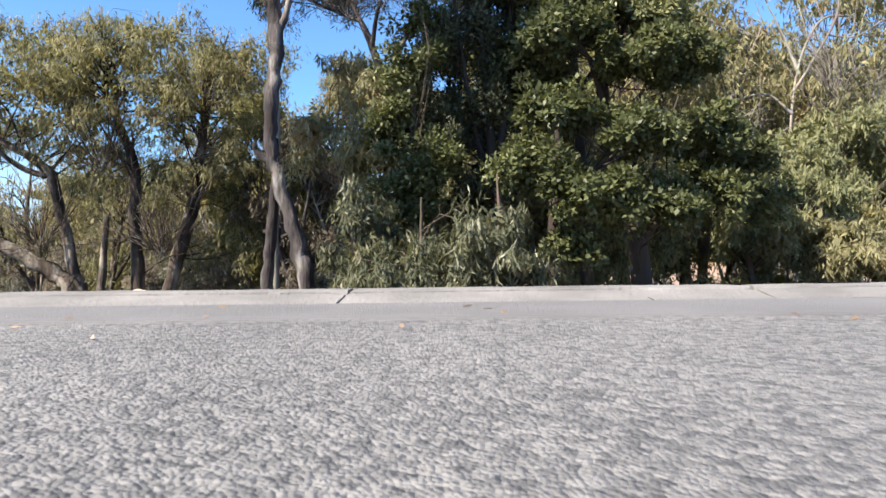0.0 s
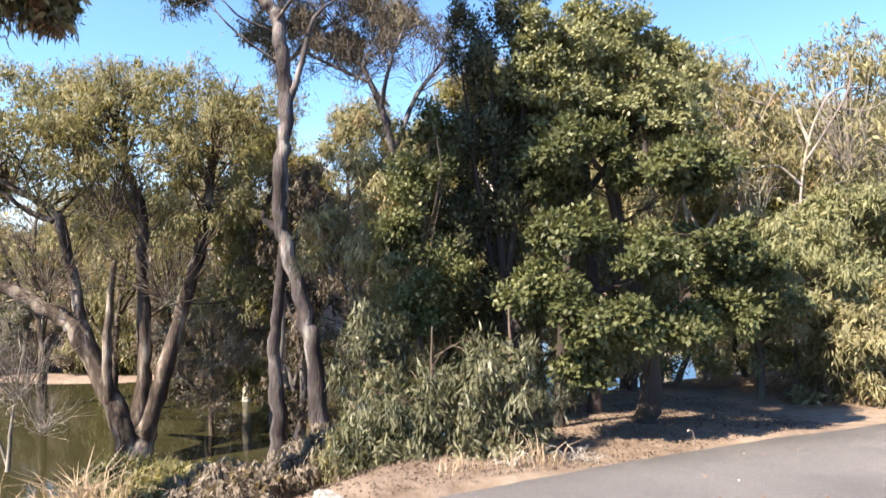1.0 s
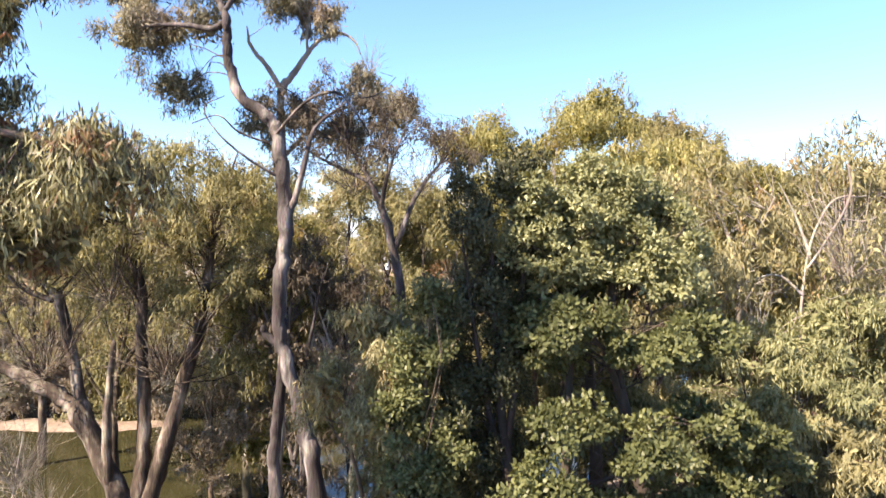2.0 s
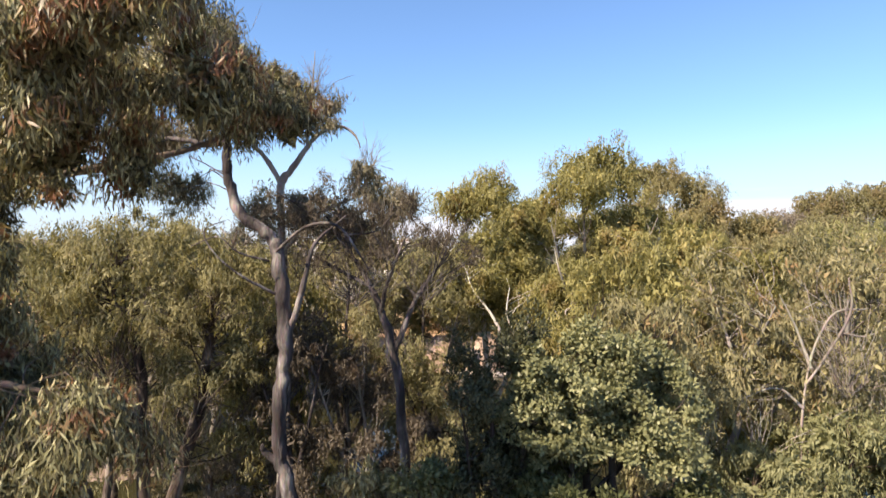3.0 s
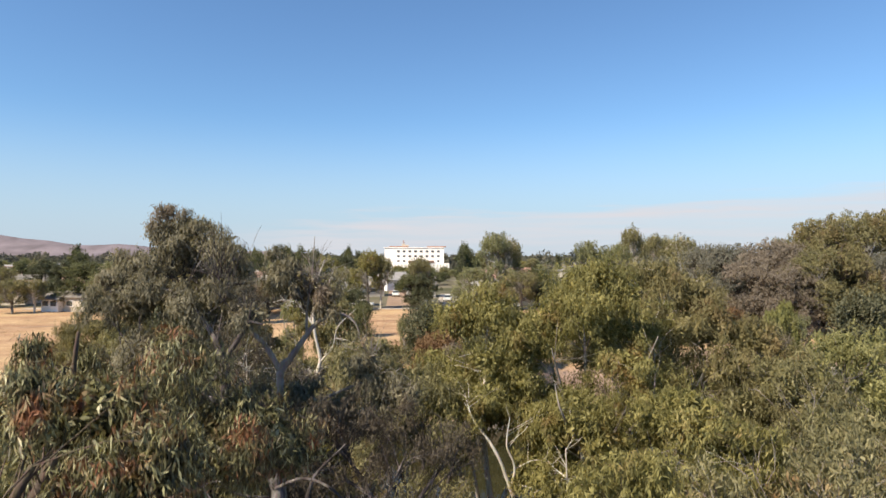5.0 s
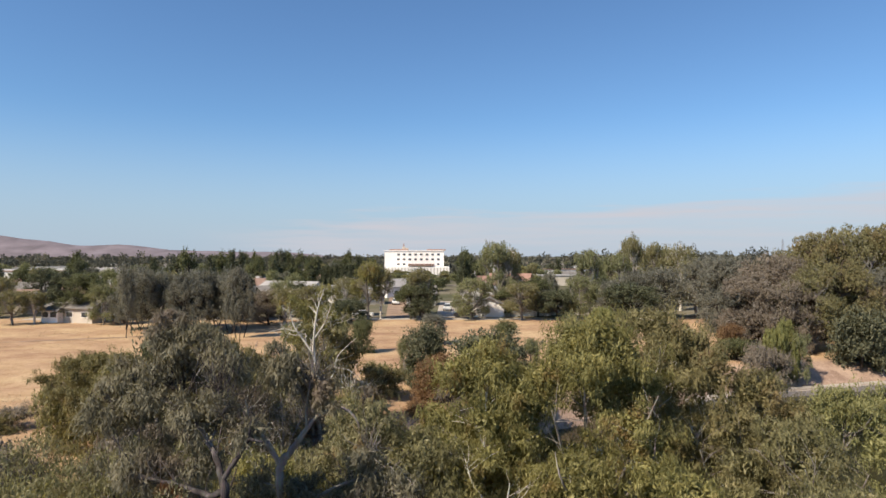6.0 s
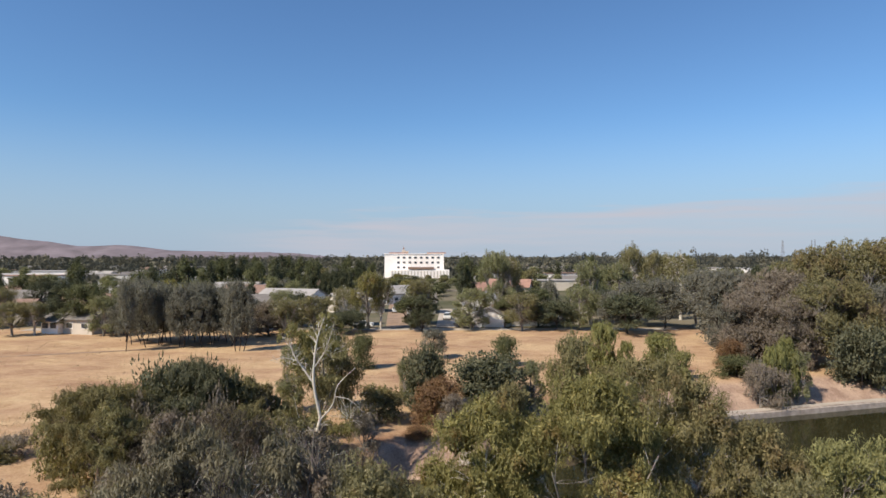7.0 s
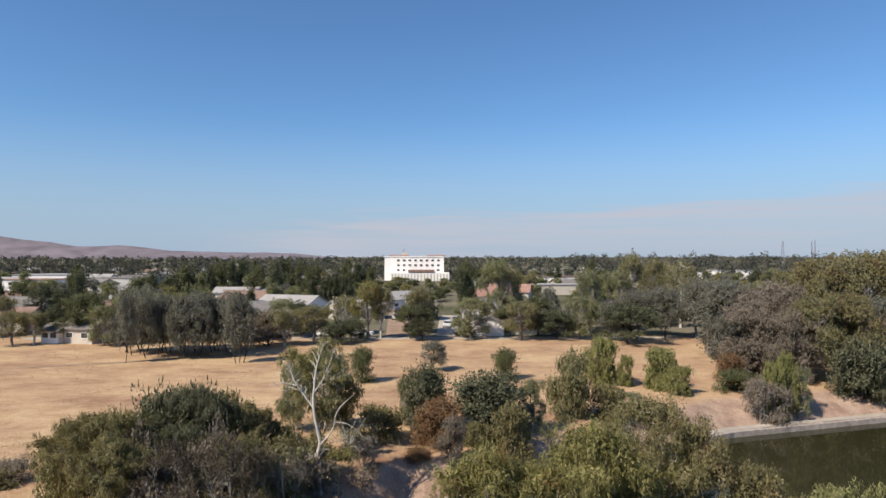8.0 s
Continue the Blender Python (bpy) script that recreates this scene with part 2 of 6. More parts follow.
def asphalt_material(name, dark, pale, worn, seam=0.0):
    m, n, l, b = mat_base(name)
    tc = n.new("ShaderNodeTexCoord")
    v = n.new("ShaderNodeTexVoronoi")
    v.inputs["Scale"].default_value = 98
    l.new(tc.outputs["Object"], v.inputs["Vector"])
    v2 = n.new("ShaderNodeTexVoronoi")
    v2.inputs["Scale"].default_value = 215
    l.new(tc.outputs["Object"], v2.inputs["Vector"])
    sep = n.new("ShaderNodeSeparateColor")
    l.new(v.outputs["Color"], sep.inputs[0])
    r = ramp(n, [(0.0, dark), (0.55, worn), (1.0, pale)])
    l.new(sep.outputs[0], r.inputs[0])
    big = noise_node(n, l, 0.9, 5)
    r2 = ramp(n, [(0.3, (0.72, 0.72, 0.72)), (0.7, (1.1, 1.08, 1.06))])
    l.new(big.outputs["Fac"], r2.inputs[0])
    worn_tone = mixed(n, l, "MULTIPLY", 1.0, r.outputs[0], r2.outputs[0])
    if seam:
        # one long hairline crack, wandering along the road
        sxyz = n.new("ShaderNodeSeparateXYZ")
        l.new(tc.outputs["Object"], sxyz.inputs[0])
        sway = noise_node(n, l, 2.5, 5, stretch=(1, 0, 0))
        off = n.new("ShaderNodeMath")
        off.operation = "MULTIPLY_ADD"
        off.inputs[1].default_value = 0.09
        off.inputs[2].default_value = -0.045 - seam
        l.new(sway.outputs["Fac"], off.inputs[0])
        dist = n.new("ShaderNodeMath")
        l.new(sxyz.outputs["Y"], dist.inputs[0])
        l.new(off.outputs[0], dist.inputs[1])
        flat = n.new("ShaderNodeMath")
        flat.operation = "ABSOLUTE"
        l.new(dist.outputs[0], flat.inputs[0])
        rs = ramp(n, [(0.0008, (0.35, 0.34, 0.34)), (0.0032, (1, 1, 1))])
        l.new(flat.outputs[0], rs.inputs[0])
        worn_tone = mixed(n, l, "MULTIPLY", 0.8, worn_tone, rs.outputs[0])
    l.new(worn_tone, b.inputs["Base Color"])
    b.inputs["Roughness"].default_value = 0.85
    ad = n.new("ShaderNodeMath")
    ad.operation = "ADD"
    l.new(v.outputs["Distance"], ad.inputs[0])
    l.new(v2.outputs["Distance"], ad.inputs[1])
    bp = bumped(n, l, b, ad.outputs[0], 0.7, 0.005)
    bp.invert = True
    return m


ASPHALT = asphalt_material("asphalt_road", (0.085, 0.084, 0.087), (0.225, 0.217, 0.215), (0.168, 0.163, 0.163), 0.99)
ASPHALT_PATH = asphalt_material("asphalt_path", (0.108, 0.103, 0.104), (0.17, 0.163, 0.164), (0.138, 0.132, 0.133))


def plain_material(name, colour, rough=0.8, vary=0.2, scale=3.0, metal=0.0, bump=0.15, bump_scale=40):
    m, n, l, b = mat_base(name)
    a = noise_node(n, l, scale, 5)
    lo = tuple(c * (1 - vary) for c in colour)
    hi = tuple(min(1, c * (1 + vary)) for c in colour)
    r = ramp(n, [(0.3, lo), (0.7, hi)])
    l.new(a.outputs["Fac"], r.inputs[0])
    l.new(r.outputs[0], b.inputs["Base Color"])
    b.inputs["Roughness"].default_value = rough
    b.inputs["Metallic"].default_value = metal
    g = noise_node(n, l, bump_scale, 4)
    bumped(n, l, b, g.outputs["Fac"], bump, 0.01)
    return m


GUTTER = plain_material("gutter_concrete", (0.143, 0.137, 0.139), 0.9, 0.14, 3.0, bump=0.5, bump_scale=190)
CONCRETE = plain_material("concrete", (0.178, 0.166, 0.159), 0.9, 0.3, 4.0, bump=0.6, bump_scale=70)
TRACK_SOIL = plain_material("track_soil", (0.26, 0.175, 0.12), 0.95, 0.25, 0.6, bump=0.5, bump_scale=6)
WALL_STONE = plain_material("wall_stone", (0.32, 0.27, 0.235), 0.9, 0.3, 1.5, bump=0.5, bump_scale=8)
PATH_GREY = plain_material("path_grey", (0.37, 0.32, 0.27), 0.9, 0.15, 0.5)
WHITE_WALL = plain_material("white_wall", (0.84, 0.80, 0.77), 0.7, 0.04, 0.3)
CREAM_WALL = plain_material("cream_wall", (0.50, 0.45, 0.39), 0.8, 0.08, 0.5)
GREY_WALL = plain_material("grey_wall", (0.42, 0.41, 0.40), 0.8, 0.08, 0.5)
ROOF_GREY = plain_material("roof_grey", (0.17, 0.155, 0.145), 0.9, 0.25, 1.5)
ROOF_BROWN = plain_material("roof_brown", (0.22, 0.14, 0.11), 0.9, 0.25, 1.5)
ROOF_PALE = plain_material("roof_pale", (0.31, 0.295, 0.285), 0.8, 0.12, 0.6)
ROOF_TILE = plain_material("roof_tile", (0.30, 0.17, 0.13), 0.85, 0.2, 1.0)
GLASS_DARK = plain_material("glass_dark", (0.05, 0.06, 0.07), 0.1, 0.2, 1.0, bump=0.0)
STEEL = plain_material("steel", (0.42, 0.43, 0.46), 0.5, 0.1, 1.0, metal=0.6)
# brown hill soil with mauve distance haze painted into it
HILL_HAZE_SOIL = plain_material("hill_haze_soil", (0.15, 0.125, 0.142), 0.95, 0.3, 0.012, bump=0.0)
PAINT_WHITE = plain_material("paint_white", (0.78, 0.78, 0.77), 0.3, 0.03, 1.0, bump=0.0)
PAINT_GREY = plain_material("paint_grey", (0.36, 0.37, 0.39), 0.3, 0.05, 1.0, metal=0.4, bump=0.0)
PAINT_DARK = plain_material("paint_dark", (0.04, 0.042, 0.05), 0.25, 0.1, 1.0, bump=0.0)
TYRE = plain_material("tyre", (0.025, 0.025, 0.025), 0.85, 0.2, 6.0)
FENCE_WOOD = plain_material("fence_wood", (0.20, 0.16, 0.13), 0.9, 0.2, 2.0)


def water_material():
    m, n, l, b = mat_base("river_water")
    b.inputs["Base Color"].default_value = (0.026, 0.025, 0.012, 1)
    b.inputs["Roughness"].default_value = 0.04
    b.inputs["IOR"].default_value = 1.33
    a = noise_node(n, l, 1.4, 3, stretch=(1, 0.5, 1))
    bumped(n, l, b, a.outputs["Fac"], 0.12, 0.03)
    return m


WATER = water_material()


def ground_material():
    """Straw field, bare pinkish dirt on the banks, darker soil in the suburb beyond."""
    m, n, l, b = mat_base("ground_soil")
    fine = noise_node(n, l, 5.0, 6, rough=0.7)
    patch = noise_node(n, l, 0.09, 7, stretch=(0.8, 1.3, 1), rough=0.7)
    r1 = ramp(n, [(0.3, (0.28, 0.165, 0.11)), (0.42, (0.40, 0.265, 0.175)), (0.54, (0.49, 0.345, 0.22)), (0.7, (0.54, 0.41, 0.26))])
    l.new(patch.outputs["Fac"], r1.inputs[0])
    r2 = ramp(n, [(0.25, (0.62, 0.58, 0.52)), (0.7, (1.12, 1.12, 1.12))])
    l.new(fine.outputs["Fac"], r2.inputs[0])
    mott = noise_node(n, l, 0.5, 7, stretch=(0.9, 1.2, 1), rough=0.8)
    r6 = ramp(n, [(0.3, (0.74, 0.68, 0.62)), (0.6, (1.06, 1.06, 1.06))])
    l.new(mott.outputs["Fac"], r6.inputs[0])
    straw = mixed(n, l, "MULTIPLY", 1.0, mixed(n, l, "MULTIPLY", 1.0, r1.outputs[0], r6.outputs[0]), r2.outputs[0])
    dirt_n = noise_node(n, l, 0.6, 6)
    r3 = ramp(n, [(0.3, (0.28, 0.19, 0.15)), (0.7, (0.47, 0.345, 0.27))])
    l.new(dirt_n.outputs["Fac"], r3.inputs[0])
    dirt = mixed(n, l, "MULTIPLY", 1.0, r3.outputs[0], r2.outputs[0])
    tc = n.new("ShaderNodeTexCoord")
    sep = n.new("ShaderNodeSeparateXYZ")
    l.new(tc.outputs["Object"], sep.inputs[0])
    bank = n.new("ShaderNodeMapRange")
    bank.inputs["From Min"].default_value, bank.inputs["From Max"].default_value = -1.5, -1.15
    l.new(sep.outputs["Z"], bank.inputs["Value"])
    low = mixed(n, l, "MIX", bank.outputs[0], dirt, straw)
    # near bank under the trees: leaf mould
    near = n.new("ShaderNodeMapRange")
    near.inputs["From Min"].default_value, near.inputs["From Max"].default_value = 28.5, 31.0
    l.new(sep.outputs["Y"], near.inputs["Value"])
    r4 = ramp(n, [(0.3, (0.14, 0.105, 0.088)), (0.7, (0.31, 0.25, 0.21))])
    l.new(dirt_n.outputs["Fac"], r4.inputs[0])
    r7 = ramp(n, [(0.3, (0.155, 0.117, 0.094)), (0.7, (0.295, 0.235, 0.19))])
    l.new(dirt_n.outputs["Fac"], r7.inputs[0])
    verge = n.new("ShaderNodeMapRange")
    verge.inputs["From Min"].default_value, verge.inputs["From Max"].default_value = 12.0, 16.0
    l.new(sep.outputs["Y"], verge.inputs["Value"])
    mould = mixed(n, l, "MULTIPLY", 1.0, mixed(n, l, "MIX", verge.outputs[0], r7.outputs[0], r4.outputs[0]), r2.outputs[0])
    mid = mixed(n, l, "MIX", near.outputs[0], mould, low)
    far = n.new("ShaderNodeMapRange")
    far.inputs["From Min"].default_value, far.inputs["From Max"].default_value = 121.0, 127.0
    l.new(sep.outputs["Y"], far.inputs["Value"])
    town_n = noise_node(n, l, 0.03, 5)
    r5 = ramp(n, [(0.35, (0.07, 0.075, 0.04)), (0.55, (0.16, 0.14, 0.10)), (0.75, (0.24, 0.22, 0.19))])
    l.new(town_n.outputs["Fac"], r5.inputs[0])
    l.new(mixed(n, l, "MIX", far.outputs[0], mid, r5.outputs[0]), b.inputs["Base Color"])
    b.inputs["Roughness"].default_value = 0.95
    b.inputs["Specular IOR Level"].default_value = 0.1
    bumped(n, l, b, fine.outputs["Fac"], 0.6, 0.08)
    return m


SOIL = ground_material()


# ================= mesh helpers =================
def mesh_from(name, verts, faces, mat, smooth=False):
    me = bpy.data.meshes.new(name)
    me.from_pydata(verts, [], faces)
    me.materials.append(mat)
    if smooth:
        me.polygons.foreach_set("use_smooth", [True] * len(me.polygons))
    me.update()
    return me


def part_mesh(name, me, parent, label=""):
    ob = new(name, me)
    ob.parent = parent
    if label:
        tagged(ob, label)
    return ob


def part(name, bm, mat, parent, label=""):
    me = bpy.data.meshes.new(name)
    bm.to_mesh(me)
    bm.free()
    me.materials.append(mat)
    return part_mesh(name, me, parent, label)


def box(bm, cx, cy, cz, sx, sy, sz, turn=0.0):
    m = Matrix.Translation((cx, cy, cz)) @ Matrix.Rotation(turn, 4, "Z") @ Matrix.Diagonal((sx, sy, sz, 1))
    bmesh.ops.create_cube(bm, size=1.0, matrix=m)


def smoothstep(a, b, v):
    k = np.clip((v - a) / (b - a), 0, 1)
    return k * k * (3 - 2 * k)


# ================= ground, road, water =================
EDGE_X = (-40, -3, -1.41, -1.08, -0.85, -0.32, 0.05, 1.99, 3.38, 5.14, 7, 12, 40)
EDGE_Y = (2.1, 2.15, 2.31, 2.51, 2.94, 3.8, 4.18, 5.54, 6.39, 7.35, 8.2, 9.6, 13)
NEAR_X = (-80, -30, -10, -2, 2, 5, 10, 15, 40, 120)
NEAR_Y = (-30, 0, 12.0, 14.5, 19.5, 24.5, 27.5, 28, 34, 46)
FAR_X = (-120, -60, -40, -19, -3, 3, 10, 30, 50, 120, 300)
FAR_Y = (-70, -12, 6, 29, 48.5, 48, 55, 66, 72, 84, 110)
WATER_Z = -3.8


def kerb_line(x):
    return -0.027 * x


def path_height(y):
    return 0.05 - 0.12 * (y - 1.98)


def ground_height(x, y):
    """Height of the soil: road verge, near bank, river bed, far bank, field."""
    edge = np.interp(x, EDGE_X, EDGE_Y)
    shelf = edge + np.interp(x, (-6, -1, 1, 3, 8), (0.35, 0.5, 2.2, 3.4, 4.0))
    near = np.interp(x, NEAR_X, NEAR_Y)
    near = np.maximum(near, shelf + 2.5)
    far = np.interp(x, FAR_X, FAR_Y)
    z_edge = path_height(np.minimum(np.maximum(y, 1.98), edge + 0.3)) - 0.03
    z = z_edge - 0.10 * np.clip(y - edge, 0, 3)
    z = np.where(y < 1.7, -0.06, z)
    z = z + (-4.9 - z) * smoothstep(0, 1, (y - shelf) / (near + 1.0 - shelf))
    rise = np.interp(x, (-20, 0, 20, 30), (7, 4.5, 6, 10))
    k = np.clip((y - (far - 0.8)) / rise, 0, 1)
    z = np.where(y > far - 0.8, -4.9 + 3.9 * (1 - (1 - k) ** 2.2), z)
    bar = np.exp(-((x + 15.5) / 8.5) ** 4 - ((y - 26.4) / 1.9) ** 4)
    bar = bar * (0.93 + 0.05 * np.sin(x * 1.7) * np.sin(y * 2.3 + x * 0.6))
    return np.maximum(z, z + (-3.64 - z) * bar)


def axis_lines(spans):
    out = []
    for a, b, step in spans:
        out += list(np.arange(a, b, step))
    return np.array(out)


gx = axis_lines([(-4500, -600, 300), (-600, -120, 30), (-120, -24, 2.5), (-24, -8, 0.8), (-8, 10, 0.25), (10, 30, 0.8), (30, 130, 2.5), (130, 600, 30), (600, 4501, 300)])
gy = axis_lines([(-600, -20, 40), (-20, 1.6, 2.0), (1.6, 16, 0.2), (16, 80, 0.8), (80, 140, 3), (140, 600, 30), (600, 4801, 300)])
GX, GY = np.meshgrid(gx, gy)
GZ = ground_height(GX, GY)
wob = np.array([[noise.noise((float(a) * 0.35, float(b) * 0.35, 0.0)) for a in gx] for b in gy])
near_mask = ((GY > np.interp(GX, EDGE_X, EDGE_Y) + 0.1) & (GY < 140)).astype(float)
GZ = GZ + wob * 0.12 * near_mask
nx, ny = len(gx), len(gy)
g_verts = np.stack([GX.ravel(), GY.ravel(), GZ.ravel()], 1).tolist()
idx = np.arange(nx * ny).reshape(ny, nx)
g_faces = np.stack([idx[:-1, :-1].ravel(), idx[:-1, 1:].ravel(), idx[1:, 1:].ravel(), idx[1:, :-1].ravel()], 1).tolist()
ground = new("ground", mesh_from("ground", g_verts, g_faces, SOIL, True))
tagged(ground, "dry straw field and bare dirt river banks", "ground", kind="structure")


def soil_z(x, y):
    return float(ground_height(np.array(float(x)), np.array(float(y)))) + noise.noise((x * 0.35, y * 0.35, 0.0)) * 0.12


RL, RR = 1.66 + kerb_line(-40), 1.66 + kerb_line(40)
road = new("road", mesh_from("road", [(-40, -14, 0.034), (40, -14, 0.034), (40, RR, 0.034), (-40, RL, 0.034), (-40, -14, -0.2), (40, -14, -0.2), (40, RR, -0.2), (-40, RL, -0.2)],
                             [(0, 1, 2, 3), (7, 6, 5, 4), (0, 4, 5, 1), (1, 5, 6, 2), (2, 6, 7, 3), (3, 7, 4, 0)], ASPHALT))
tagged(road, "worn grey asphalt road with coarse stone chips", "road", kind="structure")

# smooth gutter strip between the stone chips and the kerb, its outer edge worn uneven
q_verts, q_faces = [], []
for i, x in enumerate(np.linspace(-12, 12, 241)):
    y0 = 1.24 + kerb_line(x) + 0.012 * noise.noise((x * 3.1, 0.0, 5.0)) + 0.02 * noise.noise((x * 0.7, 2.0, 5.0))
    y1 = 1.651 + kerb_line(x)
    q_verts += [(x, y0, 0.02), (x, y0 + 0.006, 0.0385), (x, (y0 + y1) / 2, 0.0385), (x, y1, 0.0385), (x, y1, 0.02)]
    if i:
        q_faces += [((i - 1) * 5 + j, i * 5 + j, i * 5 + j + 1, (i - 1) * 5 + j + 1) for j in range(4)]
gutter = new("pavement_gutter", mesh_from("pavement_gutter", q_verts, q_faces, GUTTER))
tagged(gutter, "smooth grey concrete gutter strip along the kerb", "gutter", kind="structure")

# low mountable kerb: sloping face and flat back, cast in lengths with open, chipped joints
prof = [(1.655, -0.15), (1.655, 0.037), (1.70, 0.041), (1.80, 0.056), (1.806, 0.0562), (1.816, 0.058), (1.823, 0.060), (1.84, 0.063), (1.90, 0.064), (1.985, 0.060), (1.99, -0.15)]
kerb = new("kerb")
tagged(kerb, "low sloping pale concrete kerb with cracks", "kerb", kind="structure")
joints = [-0.2 + 1.2 * k + 0.05 * math.sin(k * 5.1) for k in range(-22, 23)]
for ja, jb in zip(joints[:-1], joints[1:]):
    kx = np.linspace(ja + 0.004, jb - 0.004, 37)
    k_verts, k_faces = [], []
    for i, x in enumerate(kx):
        end = max(0.0, 1 - min(x - ja, jb - x) / 0.07)
        for j, (y, z) in enumerate(prof):
            w = noise.noise((x * 1.3, j * 0.7, 2.0)) * 0.006 + noise.noise((x * 9, j * 1.7, 6.0)) * 0.003
            chip = end * max(0.0, noise.noise((ja * 3.7 + (x > (ja + jb) / 2), j * 0.9, 9.0))) * 0.02 if z > 0 else 0
            if j in (4, 5):
                chip += 0.026 * smoothstep(-0.3, 0.15, noise.noise((x * 1.7, 3.0, 4.0)) + 0.5 * noise.noise((x * 11, 1.0, 4.0)))
            slant = 0.05 * (y - 1.82) * end if z > 0 else 0
            k_verts.append((x + slant, y + w + kerb_line(x), z + (w * 0.5 if z > 0 else 0) - chip))
    m_ = len(prof)
    for i in range(len(kx) - 1):
        for j in range(m_ - 1):
            a = i * m_ + j
            k_faces.append((a, a + m_, a + m_ + 1, a + 1))
    k_faces += [tuple(range(m_)), tuple(range((len(kx) - 1) * m_ + m_ - 1, (len(kx) - 1) * m_ - 1, -1))]
    part_mesh("kerb_stone", mesh_from("kerb_stone", k_verts, k_faces, CONCRETE), kerb)

# asphalt path falling away behind the kerb
p_verts, p_faces = [], []
px = list(np.arange(-30, 30.01, 0.3))
steps = 7
for x in px:
    e = float(np.interp(x, EDGE_X, EDGE_Y)) + noise.noise((x * 1.9, 0.0, 7.0)) * 0.07
    for j in range(steps):
        start = 1.98 + kerb_line(x)
        y = start + (e - start) * j / (steps - 1)
        p_verts.append((x, y, path_height(y) + 0.008))
    p_verts.append((x, e + 0.02, path_height(e) - 0.06))
for i in range(len(px) - 1):
    for j in range(steps):
        a = i * (steps + 1) + j
        p_faces.append((a, a + steps + 1, a + steps + 2, a + 1))
path = new("pavement", mesh_from("pavement", p_verts, p_faces, ASPHALT_PATH, True))
tagged(path, "grey asphalt path sloping down towards the river", "path", kind="structure")

river = new("water", mesh_from("water", [(-150, -60, WATER_Z), (300, -60, WATER_Z), (300, 125, WATER_Z), (-150, 125, WATER_Z)], [(0, 1, 2, 3)], WATER))
tagged(river, "still dark olive green river water", "water", kind="structure")


# ================= trees =================
def tube(verts, faces, pts, radii, sides=7):
    """A tapering limb along a polyline."""
    pts = [Vector(p) for p in pts]
    base = len(verts)
    for i, p in enumerate(pts):
        d = (pts[min(i + 1, len(pts) - 1)] - pts[max(i - 1, 0)]).normalized()
        u = d.orthogonal().normalized()
        if i and u.dot(last) < 0:
            u = -u
        u = (last - d * last.dot(d)).normalized() if i and (last - d * last.dot(d)).length > 0.1 else u
        last = u
        v = d.cross(u)
        for k in range(sides):
            a = 2 * math.pi * k / sides
            verts.append(tuple(p + (u * math.cos(a) + v * math.sin(a)) * radii[i]))
    for i in range(len(pts) - 1):
        for k in range(sides):
            a, b = base + i * sides + k, base + i * sides + (k + 1) % sides
            faces.append((a, b, b + sides, a + sides))
    verts.append(tuple(pts[-1] + (pts[-1] - pts[-2]).normalized() * radii[-1]))
    tip = len(verts) - 1
    for k in range(sides):
        faces.append((base + (len(pts) - 1) * sides + k, base + (len(pts) - 1) * sides + (k + 1) % sides, tip))


def curve_points(pts, n):
    """Catmull-Rom through control points (x, y, z, radius)."""
    p = np.array(pts, float)
    p = np.vstack([2 * p[0] - p[1], p, 2 * p[-1] - p[-2]])
    out = []
    for i in range(1, len(p) - 2):
        for t in np.linspace(0, 1, n, endpoint=False):
            a, b, c, d = p[i - 1], p[i], p[i + 1], p[i + 2]
            out.append(0.5 * (2 * b + (c - a) * t + (2 * a - 5 * b + 4 * c - d) * t * t + (3 * b - a - 3 * c + d) * t**3))
    out.append(p[-2])
    out = np.array(out)
    out[:, 3] = np.maximum(out[:, 3], 0.004)
    return out


def leaf_mesh(name, pos, way, length, width, mat, rng, face=None):
    """Kite-shaped, slightly folded blades."""
    n = len(pos)
    way = way / np.linalg.norm(way, axis=1, keepdims=True)
    spin = rng.normal(size=(n, 3))
    if face is not None:
        spin = spin * 0.3 + face
    side = np.cross(way, spin)
    side /= np.linalg.norm(side, axis=1, keepdims=True) + 1e-9
    up = np.cross(side, way)
    ln = np.reshape(length, (-1, 1)) * rng.uniform(0.6, 1.3, (n, 1))
    wd = np.reshape(width, (-1, 1)) * rng.uniform(0.7, 1.25, (n, 1)) * 0.5
    bend = up * ln * rng.uniform(-0.12, 0.12, (n, 1))
    mid = pos + way * ln * 0.45
    v = np.stack([pos, mid + side * wd + bend, pos + way * ln, mid - side * wd + bend], 1).reshape(-1, 3)
    me = bpy.data.meshes.new(name)
    me.vertices.add(4 * n)
    me.vertices.foreach_set("co", v.astype(np.float32).ravel())
    me.loops.add(4 * n)
    me.loops.foreach_set("vertex_index", np.arange(4 * n, dtype=np.int32))
    me.polygons.add(n)
    me.polygons.foreach_set("loop_start", np.arange(0, 4 * n, 4, dtype=np.int32))
    me.materials.append(mat)
    me.update(calc_edges=True)
    return me


def facing(p, clump_at, clump_size, lobe_at, lobe_size, up=0.45):
    """Blades turn their faces out of the clump and the crown, and a little upward."""
    a = (p - clump_at) / clump_size
    b = (p - np.array(lobe_at)) / lobe_size
    return a * 0.9 + b * 0.5 + np.array([0, 0, up])


